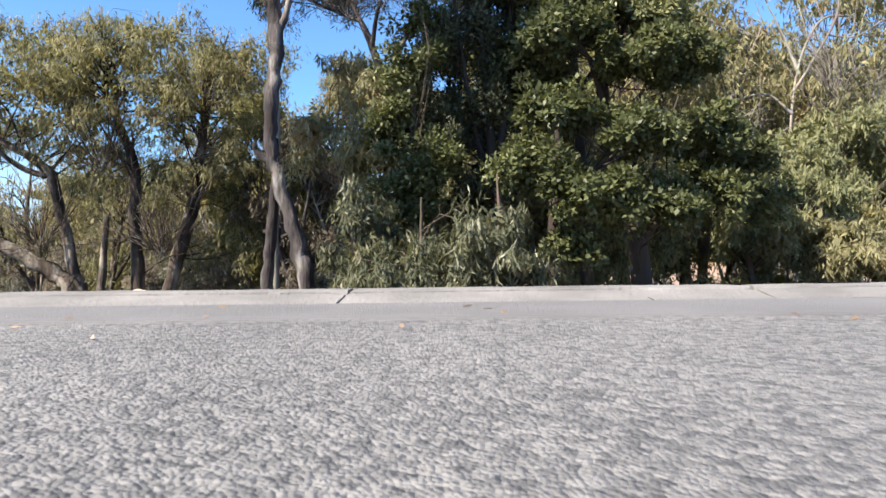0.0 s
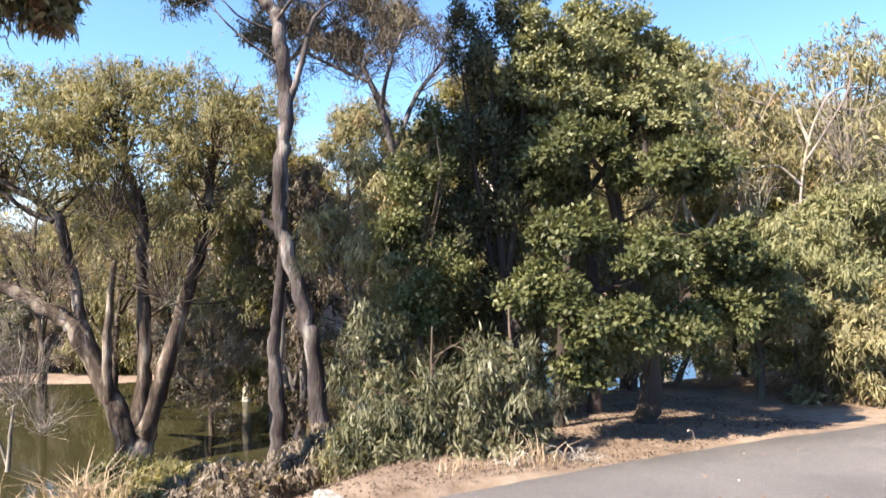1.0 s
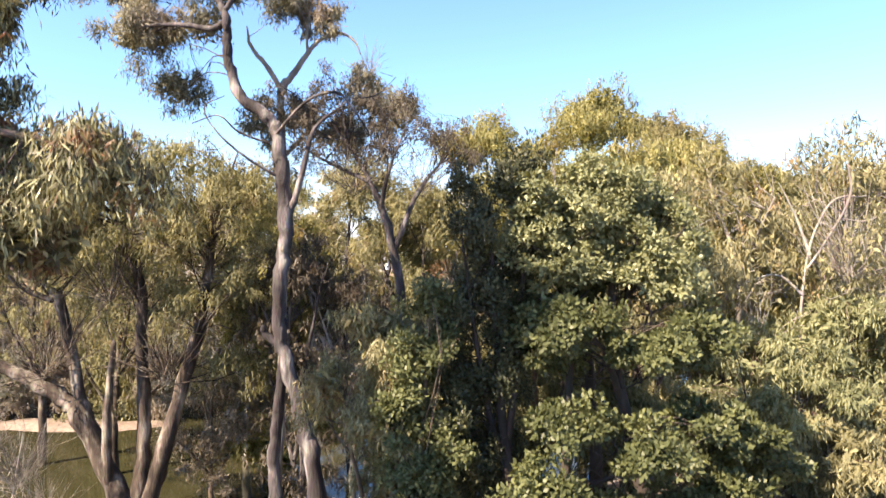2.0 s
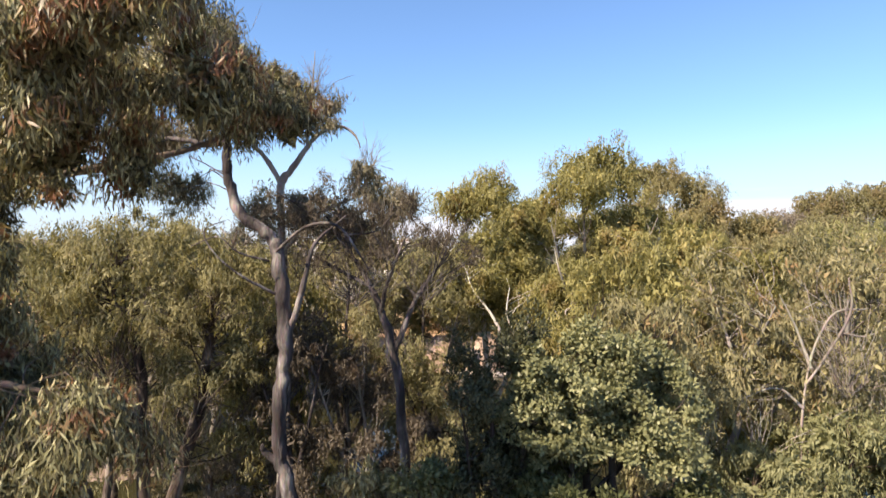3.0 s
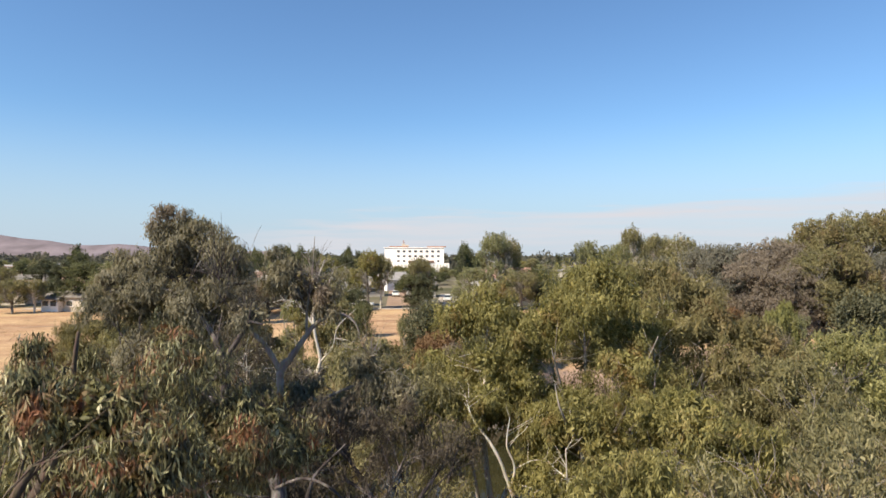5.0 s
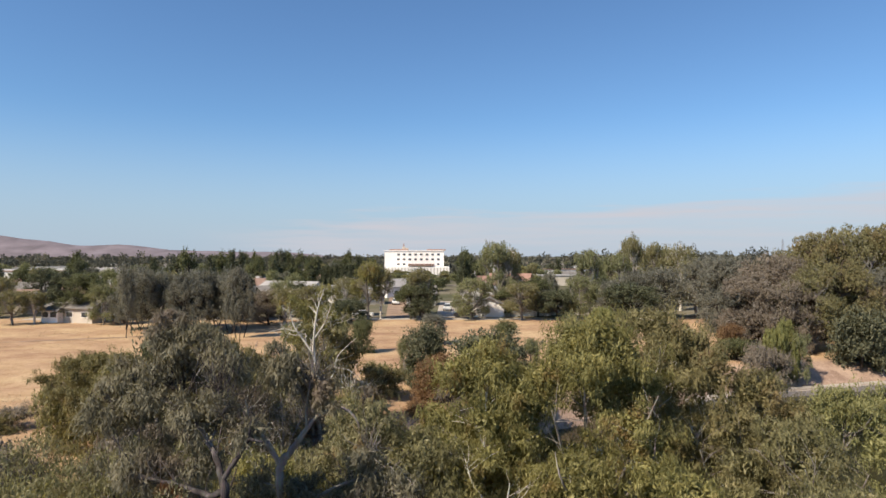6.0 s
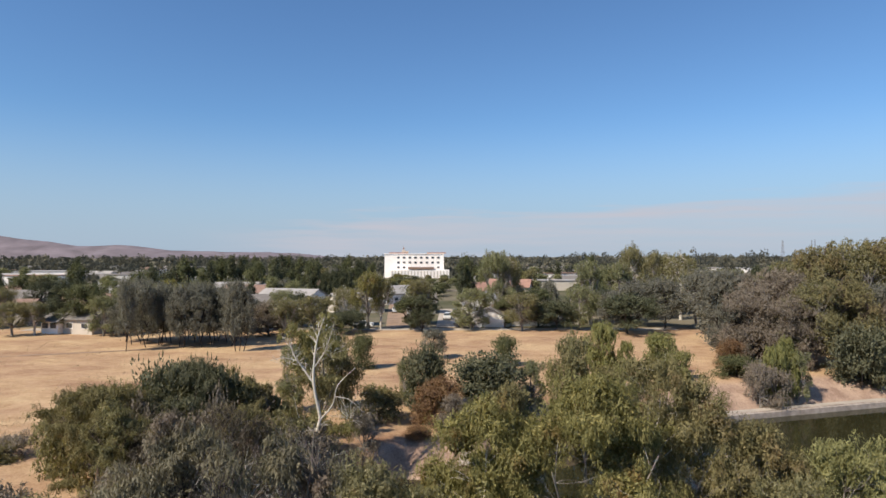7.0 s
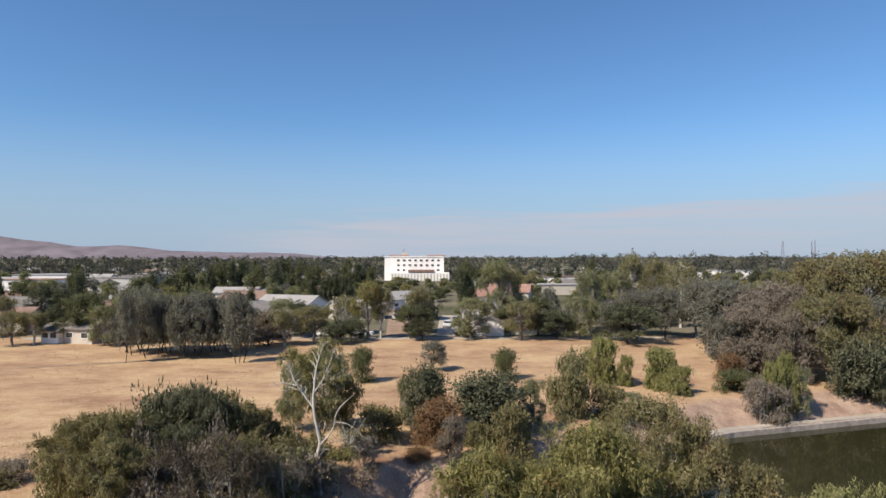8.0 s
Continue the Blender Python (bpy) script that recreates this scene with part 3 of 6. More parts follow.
def crown_points(rng, blobs, leaves, clump, habit):
    """Clump centres spread through the crown's lobes, and leaves hung or fanned about them."""
    vol = np.array([b[3] * b[4] * b[5] for b in blobs]) ** 0.75 * np.array([b[6] if len(b) > 6 else 1.0 for b in blobs])
    share = vol / vol.sum()
    centres, pos, way, face = [], [], [], []
    for (cx, cy, cz, rx, ry, rz), s in zip([b[:6] for b in blobs], share):
        r = np.array([rx, ry, rz])
        count = max(4, int(4.4 * (rx * ry * rz) ** 0.6 / clump**1.8))
        d = rng.normal(size=(count, 3))
        d[:, 2] = np.abs(d[:, 2]) * 0.9 - 0.25 * rng.rand(count)
        low = rng.rand(count) < 0.3
        d[low, 2] -= 0.8
        d /= np.linalg.norm(d, axis=1, keepdims=True)
        c = np.array([cx, cy, cz]) + d * r * rng.uniform(0.45, 1.0, (count, 1)) ** 0.6
        c = c + rng.normal(size=(count, 3)) * clump * 0.35
        centres.append(c)
        per = max(4, int(leaves * s / count))
        size = clump * rng.uniform(0.55, 1.35, (count, 1))
        if habit == "hang":
            strings = max(1, per // 7)
            for ci, sz in zip(c, size[:, 0]):
                o = rng.normal(size=(strings, 3))
                o *= (rng.rand(strings, 1) ** 0.4) / np.linalg.norm(o, axis=1, keepdims=True) * sz * np.array([0.85, 0.85, 0.5])
                o[:, 2] += sz * 0.3
                k = np.tile(np.arange(7), strings)
                st = np.repeat(ci + o, 7, axis=0)
                drop = (k * sz * rng.uniform(0.1, 0.22))[:, None] * np.array([0, 0, -1.0])
                jit = rng.normal(size=(len(k), 3)) * sz * 0.08
                drift = np.repeat(rng.normal(size=(strings, 3)) * np.array([1, 1, 0.3]), 7, axis=0) * (k * sz * 0.05)[:, None]
                pos.append(st + drop + jit + drift)
                way.append(rng.normal(size=(len(k), 3)) * 0.5 + np.array([0, 0, -1.0]))
                face.append(facing(pos[-1], ci, sz, (cx, cy, cz), r))
        else:
            o = rng.normal(size=(count * per, 3))
            o /= np.linalg.norm(o, axis=1, keepdims=True)
            o *= rng.rand(count * per, 1) ** 0.45
            sz = np.repeat(size, per, axis=0)
            flat = np.array([1, 1, 0.7]) if habit != "up" else np.array([0.7, 0.7, 1.3])
            pos.append(np.repeat(c, per, axis=0) + o * sz * flat)
            lean = {"fan": 0.25, "up": 0.9, "droop": -0.5}[habit]
            way.append(o + rng.normal(size=o.shape) * 0.8 + np.array([0, 0, lean]))
            face.append(facing(pos[-1], np.repeat(c, per, axis=0), sz, (cx, cy, cz), r, 1.0 if habit == "fan" else 0.45))
    return np.vstack(centres), np.vstack(pos), np.vstack(way), np.vstack(face)


def inner_leaves(rng, blobs, count, reach=0.62):
    """Broad sprays deep in each lobe, which close the crown and keep its inside dark."""
    size = np.array([b[3:6] for b in blobs])
    w = np.prod(size, axis=1) ** 0.67
    pick = rng.choice(len(blobs), count, p=w / w.sum())
    d = rng.normal(size=(count, 3))
    d *= rng.rand(count, 1) ** 0.4 / np.linalg.norm(d, axis=1, keepdims=True)
    return np.array([b[:3] for b in blobs])[pick] + d * size[pick] * reach


def make_tree(name, at, stems, blobs, leaves, length, width, clump, leaf_mat, bark, label, category="tree",
              habit="hang", seed=1, twig=0.013, group="", dead=(), limb_share=0.6, core=0.12, core_size=1.35, bare=(), reach=2.0):
    """at: base; stems: polylines of (x, y, z, radius) from the base; blobs: crown lobes (x, y, z, rx, ry, rz), all relative to the base."""
    rng = np.random.RandomState(seed)
    root = new(name)
    root.location = at
    tagged(root, label, category, group)
    verts, faces, samples = [], [], []
    for s in stems:
        pts = curve_points(s, 6)
        pts[1:-1, :3] += rng.normal(size=(len(pts) - 2, 3)) * pts[1:-1, 3:] * 0.13
        pts[1:-1, 3] *= 1 + rng.uniform(-0.1, 0.12, len(pts) - 2)
        tube(verts, faces, pts[:, :3].tolist(), pts[:, 3].tolist(), 9)
        samples.append(pts)
    samples = np.vstack(samples)
    centres, pos, way, face = crown_points(rng, blobs, leaves, clump, habit)
    for c in centres:
        if rng.rand() > limb_share:
            continue
        d = np.linalg.norm(samples[:, :3] - c, axis=1) + np.maximum(0, samples[:, 2] - c[2] + 0.2) * 1.5
        s = samples[np.argsort(d)[rng.randint(0, min(7, len(d)))]]
        if np.linalg.norm(s[:3] - c) > reach:
            continue
        mid = (s[:3] + c) / 2 + rng.normal(size=3) * np.linalg.norm(c - s[:3]) * 0.12
        mid[2] += np.linalg.norm(c - s[:3]) * 0.08
        r0 = min(s[3] * 0.5, twig * (0.7 + np.linalg.norm(c - s[:3]) * 0.35))
        pts = curve_points([(*s[:3], r0), (*mid, r0 * 0.65), (*c, r0 * 0.25)], 2)
        tube(verts, faces, pts[:, :3].tolist(), pts[:, 3].tolist(), 4)
        tip = c + rng.normal(size=3) * clump * 0.4
        tube(verts, faces, [tuple(mid), tuple((mid + tip) / 2 + rng.normal(size=3) * 0.05), tuple(tip)], [r0 * 0.45, r0 * 0.3, r0 * 0.1], 3)
    for pl in dead:
        pts = curve_points(pl, 4)
        tube(verts, faces, pts[:, :3].tolist(), pts[:, 3].tolist(), 6)
    for bx, by, bz, rx, ry, rz, count in bare:
        # leafless sprays of thin twigs
        foot = np.array([bx, by, bz - rz])
        for k in range(count):
            d = rng.normal(size=3) * np.array([rx, ry, rz * 0.6])
            tip = np.array([bx, by, bz]) + d
            a = foot + (tip - foot) * rng.uniform(0.0, 0.4) + rng.normal(size=3) * 0.05
            m1 = a + (tip - a) * 0.5 + rng.normal(size=3) * 0.14 * rx
            r0 = twig * rng.uniform(0.35, 0.8)
            tube(verts, faces, [tuple(a), tuple(m1), tuple(tip)], [r0, r0 * 0.7, r0 * 0.3], 3)
            t2 = m1 + (tip - m1) * 0.7 + rng.normal(size=3) * 0.3 * rx
            tube(verts, faces, [tuple(m1), tuple((m1 + t2) / 2 + rng.normal(size=3) * 0.04), tuple(t2)], [r0 * 0.6, r0 * 0.45, r0 * 0.2], 3)
    part_mesh("trunk", mesh_from("trunk", verts, faces, bark, True), root)
    deep = inner_leaves(rng, blobs, int(len(pos) * core))
    k = len(deep)
    long = np.concatenate([np.full(len(pos), length), np.full(k, length * core_size)])
    wide = np.concatenate([np.full(len(pos), width), np.full(k, min(length * 0.6, width * 2.6))])
    pos, way, face = np.vstack([pos, deep]), np.vstack([way, rng.normal(size=(k, 3)) + np.array([0, 0, -0.6])]), np.vstack([face, rng.normal(size=(k, 3)) * 2])
    part_mesh("crown", leaf_mesh("crown", pos, way, long, wide, leaf_mat, rng, face), root)
    return root


def rel(base, pts):
    return [tuple(np.array(p[:3]) - np.array(base)) + tuple(p[3:]) for p in pts]


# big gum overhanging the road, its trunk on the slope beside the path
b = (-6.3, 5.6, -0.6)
near_top = [(-3.7, 5.7, 7.9, 0.55, 0.5, 0.45), (-3.15, 5.7, 7.85, 0.6, 0.5, 0.5), (-2.45, 5.2, 7.55, 0.42, 0.4, 0.45), (-2.3, 4.4, 7.05, 0.34, 0.36, 0.5), (-3.0, 4.6, 6.8, 0.5, 0.45, 0.6),
            (-2.05, 5.3, 6.7, 0.32, 0.36, 0.45), (-2.6, 7.3, 7.1, 0.6, 0.45, 0.55), (-4.3, 7.4, 7.4, 0.7, 0.6, 0.7), (-2.1, 7.5, 7.25, 0.36, 0.36, 0.45), (-1.85, 7.6, 6.9, 0.25, 0.3, 0.4), (-3.2, 7.6, 8.0, 0.5, 0.5, 0.45)]
near_low = [(-3.4, 5.4, 6.3, 0.55, 0.5, 0.5, 0.8), (-2.75, 5.6, 6.15, 0.3, 0.3, 0.5, 0.6), (-3.8, 5.2, 5.3, 0.4, 0.35, 0.45), (-2.75, 5.0, 3.95, 0.45, 0.4, 0.32), (-3.2, 5.0, 3.45, 0.5, 0.4, 0.42),
            (-4.0, 5.5, 4.2, 0.6, 0.5, 0.6), (-4.4, 5.7, 5.6, 0.6, 0.5, 0.7)]
# unseen lobes added left of the crown to shade its lower leaves
near_unseen = [(-5.7, 4.0, 6.4, 0.8, 0.7, 0.5, 1.2), (-6.7, 5.2, 6.3, 0.8, 0.8, 0.5)]
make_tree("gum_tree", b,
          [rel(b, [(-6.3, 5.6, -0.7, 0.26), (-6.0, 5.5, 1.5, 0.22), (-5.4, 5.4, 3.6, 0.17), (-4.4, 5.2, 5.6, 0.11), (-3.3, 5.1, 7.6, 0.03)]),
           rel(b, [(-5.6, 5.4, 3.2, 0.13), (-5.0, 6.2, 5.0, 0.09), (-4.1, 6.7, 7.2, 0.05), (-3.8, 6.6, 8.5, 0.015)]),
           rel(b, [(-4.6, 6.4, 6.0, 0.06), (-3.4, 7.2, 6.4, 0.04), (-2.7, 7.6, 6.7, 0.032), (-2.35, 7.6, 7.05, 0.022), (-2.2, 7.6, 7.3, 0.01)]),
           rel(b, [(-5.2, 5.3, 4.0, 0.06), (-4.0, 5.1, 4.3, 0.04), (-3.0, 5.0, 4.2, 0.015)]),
           # limb carrying the unseen shading lobes
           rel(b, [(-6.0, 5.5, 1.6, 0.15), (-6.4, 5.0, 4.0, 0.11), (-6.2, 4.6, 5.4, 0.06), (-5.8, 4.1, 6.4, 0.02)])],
          rel(b, near_top + near_low + near_unseen),
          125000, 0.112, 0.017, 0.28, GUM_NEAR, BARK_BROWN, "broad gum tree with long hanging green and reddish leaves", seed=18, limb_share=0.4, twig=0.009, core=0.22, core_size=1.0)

# tall pale gum on the bank
b = (-2.1, 10.8, -1.9)
tall_crown = [(-5.35, 12.2, 9.75, 0.5, 0.5, 0.55), (-4.7, 12.0, 9.5, 0.5, 0.5, 0.55), (-4.05, 11.8, 9.3, 0.4, 0.4, 0.55, 0.8), (-5.2, 12.0, 8.8, 0.85, 0.7, 0.6), (-4.3, 11.6, 8.4, 0.75, 0.6, 0.6), (-6.0, 12.0, 8.5, 0.8, 0.7, 0.7),
              (-3.4, 11.1, 8.2, 0.4, 0.4, 0.4, 0.5), (-5.6, 11.6, 7.4, 0.8, 0.6, 0.6), (-4.3, 11.5, 7.5, 0.5, 0.4, 0.45, 0.5), (-5.2, 12.4, 6.6, 0.6, 0.5, 0.5, 0.6)]
make_tree("gum_tree", b,
          [rel(b, [(-1.9, 10.8, -4.3, 0.28), (-1.97, 10.8, -2.6, 0.22), (-2.16, 10.8, -0.54, 0.15), (-2.35, 10.8, 0.33, 0.135), (-2.64, 10.8, 1.39, 0.12), (-2.8, 10.8, 2.06, 0.115), (-2.77, 10.8, 3.03, 0.115), (-2.69, 10.8, 3.8, 0.125), (-2.74, 10.8, 4.6, 0.12), (-2.84, 10.8, 5.4, 0.11), (-3.03, 10.8, 5.7, 0.105), (-3.46, 10.8, 6.03, 0.095), (-3.66, 10.8, 6.56, 0.085), (-3.7, 10.8, 7.04, 0.08), (-3.74, 10.8, 7.45, 0.07), (-4.1, 11.2, 7.95, 0.045), (-4.9, 11.8, 8.7, 0.025), (-5.3, 12.2, 9.9, 0.01)]),
           rel(b, [(-2.9, 11.2, -4.3, 0.22), (-2.95, 11.2, -2.6, 0.17), (-2.9, 11.2, -1.4, 0.14), (-3.0, 11.2, -0.3, 0.11), (-2.85, 11.1, 0.8, 0.09), (-2.75, 10.95, 2.2, 0.05)]),
           rel(b, [(-2.69, 10.8, 3.9, 0.07), (-2.5, 10.75, 4.3, 0.055), (-2.35, 10.75, 4.9, 0.045), (-2.2, 10.9, 5.5, 0.03), (-1.7, 11.1, 6.0, 0.012)]),
           rel(b, [(-3.72, 10.8, 7.3, 0.06), (-4.0, 10.85, 7.2, 0.052), (-4.6, 11.0, 7.32, 0.04), (-5.7, 11.3, 7.4, 0.015)]),
           rel(b, [(-3.73, 10.8, 7.5, 0.045), (-3.5, 10.8, 7.85, 0.04), (-3.32, 10.8, 8.15, 0.032), (-3.08, 10.8, 8.12, 0.015)]),
           rel(b, [(-3.32, 10.8, 8.12, 0.025), (-3.28, 10.85, 8.5, 0.012)]),
           rel(b, [(-2.95, 10.75, 5.2, 0.022), (-3.4, 10.5, 5.35, 0.016), (-3.7, 10.4, 5.6, 0.012), (-4.1, 10.3, 5.45, 0.008)]),
           rel(b, [(-2.75, 10.75, 4.6, 0.028), (-3.3, 10.4, 4.95, 0.02), (-3.7, 10.2, 5.35, 0.014), (-3.85, 10.2, 5.7, 0.01), (-3.5, 10.1, 5.85, 0.006)]),
           rel(b, [(-2.7, 10.8, 1.7, 0.08), (-3.0, 10.75, 1.95, 0.06), (-3.05, 10.7, 2.1, 0.03)])],
          rel(b, tall_crown),
          48000, 0.11, 0.02, 0.26, GUM_TALL, BARK_GUM, "tall slender gum tree with smooth grey trunk", seed=12, core=0.08, limb_share=0.8, twig=0.011,
          bare=rel(b, [(-4.0, 11.5, 9.3, 0.3, 0.3, 0.6, 70), (-5.1, 12.0, 9.4, 0.4, 0.3, 0.5, 40), (-3.5, 11.0, 8.6, 0.3, 0.3, 0.4, 30)]),
          dead=[rel(b, [(-2.85, 10.75, 5.35, 0.03), (-2.2, 10.1, 5.75, 0.026), (-1.6, 9.5, 5.75, 0.022), (-1.25, 9.3, 5.35, 0.016), (-0.95, 9.2, 4.85, 0.005)]), rel(b, [(-1.4, 9.25, 5.6, 0.012), (-1.0, 9.3, 5.65, 0.009), (-0.7, 9.4, 5.95, 0.004)]),
                rel(b, [(-1.05, 9.3, 5.65, 0.009), (-0.9, 9.3, 5.4, 0.006), (-0.82, 9.3, 5.1, 0.003)])])

# thin gum behind it, with an arching bare limb
b = (-3.3, 13.5, -3.9)
make_tree("gum_tree", b,
          [rel(b, [(-3.6, 13.5, -4.2, 0.10), (-3.5, 13.5, -1.0, 0.085), (-3.4, 13.5, 2.5, 0.08), (-3.42, 13.5, 5.2, 0.075), (-3.48, 13.5, 6.5, 0.08), (-3.42, 13.5, 6.9, 0.08), (-3.18, 13.5, 7.2, 0.065), (-2.88, 13.5, 7.64, 0.052), (-2.58, 13.5, 7.94, 0.042), (-2.2, 13.5, 8.06, 0.034), (-1.9, 13.5, 7.88, 0.024), (-1.76, 13.5, 7.6, 0.01)]),
           rel(b, [(-3.46, 13.5, 6.8, 0.06), (-3.78, 13.5, 7.35, 0.052), (-4.1, 13.5, 7.75, 0.04), (-4.2, 13.5, 8.2, 0.015)]),
           rel(b, [(-2.9, 13.5, 7.6, 0.032), (-2.9, 13.5, 8.1, 0.028), (-2.8, 13.5, 8.8, 0.018), (-2.76, 13.6, 9.7, 0.006)]),
           rel(b, [(-3.4, 13.5, 5.4, 0.05), (-2.6, 13.5, 6.2, 0.036), (-1.7, 13.5, 6.6, 0.02), (-1.1, 13.5, 6.9, 0.008)])],
          rel(b, [(-3.05, 13.5, 8.7, 0.55, 0.45, 0.5), (-2.55, 13.5, 8.45, 0.35, 0.35, 0.4), (-3.5, 13.6, 8.9, 0.4, 0.4, 0.4), (-1.65, 13.5, 6.8, 0.45, 0.4, 0.5), (-1.0, 13.4, 6.3, 0.4, 0.4, 0.55), (-2.9, 13.4, 6.35, 0.5, 0.4, 0.35), (-2.2, 13.6, 6.0, 0.6, 0.5, 0.45), (-3.9, 13.7, 6.2, 0.5, 0.4, 0.4)]),
          15000, 0.14, 0.026, 0.28, GUM_TALL, BARK_PALE, "thin gum tree with an arching bare limb", seed=120, core=0.06, limb_share=0.8, twig=0.012,
          bare=rel(b, [(-2.7, 13.5, 9.2, 0.25, 0.2, 0.45, 45), (-1.6, 13.5, 7.5, 0.22, 0.2, 0.4, 40), (-1.3, 13.4, 6.4, 0.5, 0.4, 0.5, 40)]))

# low spreading gum under them, brown leaves darkened as shade, with pale dead limbs
b = (-0.9, 12.6, -3.9)
dusk_lobes = [(-3.2, 12.0, 6.1, 0.55, 0.5, 0.45), (-2.5, 12.2, 5.9, 0.7, 0.6, 0.4), (-2.0, 11.9, 6.5, 0.6, 0.5, 0.35), (-1.5, 12.0, 6.0, 0.6, 0.6, 0.35), (-0.9, 12.2, 6.2, 0.5, 0.5, 0.35), (-0.5, 12.0, 5.6, 0.55, 0.5, 0.35), (0.1, 12.6, 5.6, 0.5, 0.5, 0.35),
              (-2.2, 11.6, 5.3, 0.5, 0.45, 0.4), (-1.1, 11.7, 5.3, 0.5, 0.45, 0.35), (-1.6, 13.0, 5.7, 0.8, 0.6, 0.4), (0.5, 13.0, 5.2, 0.35, 0.4, 0.35), (-3.0, 12.6, 5.1, 0.4, 0.4, 0.4)]
make_tree("gum_tree", b,
          [rel(b, [(-0.9, 12.6, -4.2, 0.14), (-0.8, 12.5, -1.5, 0.12), (-0.75, 12.4, 1.5, 0.1), (-1.0, 12.3, 3.6, 0.085), (-1.5, 12.2, 4.9, 0.05), (-2.1, 12.1, 5.8, 0.015)]),
           rel(b, [(-0.95, 12.3, 3.4, 0.06), (-0.5, 12.3, 4.5, 0.045), (0.1, 12.5, 5.3, 0.012)]),
           rel(b, [(-1.2, 12.25, 4.2, 0.05), (-1.0, 11.8, 4.9, 0.035), (-0.7, 11.6, 5.6, 0.012)]),
           rel(b, [(-1.4, 12.2, 4.7, 0.04), (-2.2, 12.4, 5.1, 0.03), (-2.9, 12.6, 5.5, 0.01)])],
          rel(b, dusk_lobes),
          17000, 0.085, 0.016, 0.24, GUM_SHADE_BROWN, BARK_GUM, "spreading gum, brown leaves darkened for shade, with dead twigs", seed=142, core=0.02, limb_share=0.6, twig=0.011,
          bare=rel(b, [(-1.6, 11.4, 4.9, 0.6, 0.3, 0.5, 40), (-0.4, 11.4, 5.0, 0.5, 0.3, 0.6, 40)]))

# many-stemmed tree at the water's edge
b = (-7.6, 15.5, -3.7)
make_tree("gum_tree", b,
          [rel(b, [(-7.6, 15.5, -3.9, 0.361), (-7.8, 15.5, -2.9, 0.276), (-8.75, 15.5, -0.85, 0.234), (-9.3, 15.5, -0.2, 0.201), (-10.4, 15.3, 0.5, 0.160), (-12, 15, 1.4, 0.075)]),
           rel(b, [(-8.5, 15.5, -1.3, 0.160), (-8.85, 15.5, -0.2, 0.149), (-9.3, 15.5, 1.9, 0.128), (-9.6, 15.4, 2.5, 0.106), (-10.9, 15.2, 3.3, 0.053)]),
           rel(b, [(-7.5, 15.5, -3.8, 0.319), (-7.25, 15.6, -2.9, 0.234), (-6.8, 15.7, -1.1, 0.181), (-6.1, 15.8, 1.4, 0.149), (-5.9, 15.9, 3.0, 0.105), (-5.7, 16, 4.4, 0.06), (-5.2, 16, 5.9, 0.015)]),
           rel(b, [(-7.5, 15.6, -2.9, 0.212), (-7.4, 15.7, -1.4, 0.170), (-7.45, 15.7, 0.8, 0.139), (-7.5, 15.7, 2.6, 0.117), (-8.1, 15.6, 4.3, 0.065), (-8.2, 15.6, 5.8, 0.015)]),
           rel(b, [(-8.1, 15.4, -2.2, 0.128), (-8.1, 15.3, -0.8, 0.106), (-7.9, 15.2, 1.2, 0.064)]),
           rel(b, [(-9.5, 15.4, 2.2, 0.085), (-10.2, 15.4, 2.5, 0.064), (-11.2, 15.3, 3.4, 0.031)])],
          rel(b, [(-7.6, 15.6, 4.6, 2.3, 1.8, 1.2), (-9.9, 15, 4.2, 2.0, 1.6, 1.5), (-5.6, 16, 4.1, 1.3, 1.5, 1.4), (-6.3, 16.2, 2.2, 1.3, 1.2, 0.8), (-8.6, 16.5, 2.6, 1.2, 1, 0.8), (-7.2, 16.3, 5.6, 1.9, 1.4, 0.8), (-9.6, 15.6, 5.4, 1.6, 1.3, 0.8), (-5.2, 16.2, 2.6, 1.1, 1.0, 0.8), (-5.6, 16.6, 0.4, 1.1, 0.8, 0.8), (-11.8, 15.6, 3.0, 1.4, 1.0, 1.2), (-6.6, 15.2, 3.6, 0.9, 0.7, 0.9), (-4.6, 16.0, 5.0, 1.2, 1.0, 1.0), (-8.4, 15.1, 3.6, 0.8, 0.6, 0.9)]),
          64000, 0.14, 0.028, 0.38, GUM_OLIVE, BARK_ROUGH, "many-stemmed leaning gum tree at the water's edge", seed=13, limb_share=0.75, core=0.06, twig=0.02,
          bare=rel(b, [(-9.4, 15.0, 1.4, 0.9, 0.5, 1.0, 70), (-6.6, 15.2, 1.2, 0.7, 0.5, 1.0, 60), (-5.6, 15.4, 4.4, 0.7, 0.5, 0.8, 60), (-7.9, 15.0, 3.2, 0.8, 0.5, 1.0, 60)]))

# bleached dead bush at the water
b = (-9.6, 14.0, -3.2)
make_tree("dead_bush", b, [rel(b, [(-9.6, 14.0, -3.4, 0.05), (-9.5, 14.0, -2.2, 0.035), (-9.2, 13.9, -0.6, 0.012)]), rel(b, [(-9.6, 14.0, -3.3, 0.04), (-10.1, 14.0, -1.8, 0.03), (-10.3, 13.9, -0.2, 0.01)])],
          rel(b, [(-9.6, 14.1, -1.6, 0.6, 0.4, 0.5)]), 300, 0.1, 0.02, 0.3, GUM_MAUVE, BARK_PALE, "leafless bush of bleached grey twigs", "bush", seed=19, twig=0.014,
          bare=rel(b, [(-9.3, 13.9, -0.9, 0.6, 0.4, 0.9, 110), (-10.2, 13.9, -0.4, 0.5, 0.4, 0.9, 90), (-8.7, 13.8, -1.8, 0.5, 0.3, 0.7, 60)]))

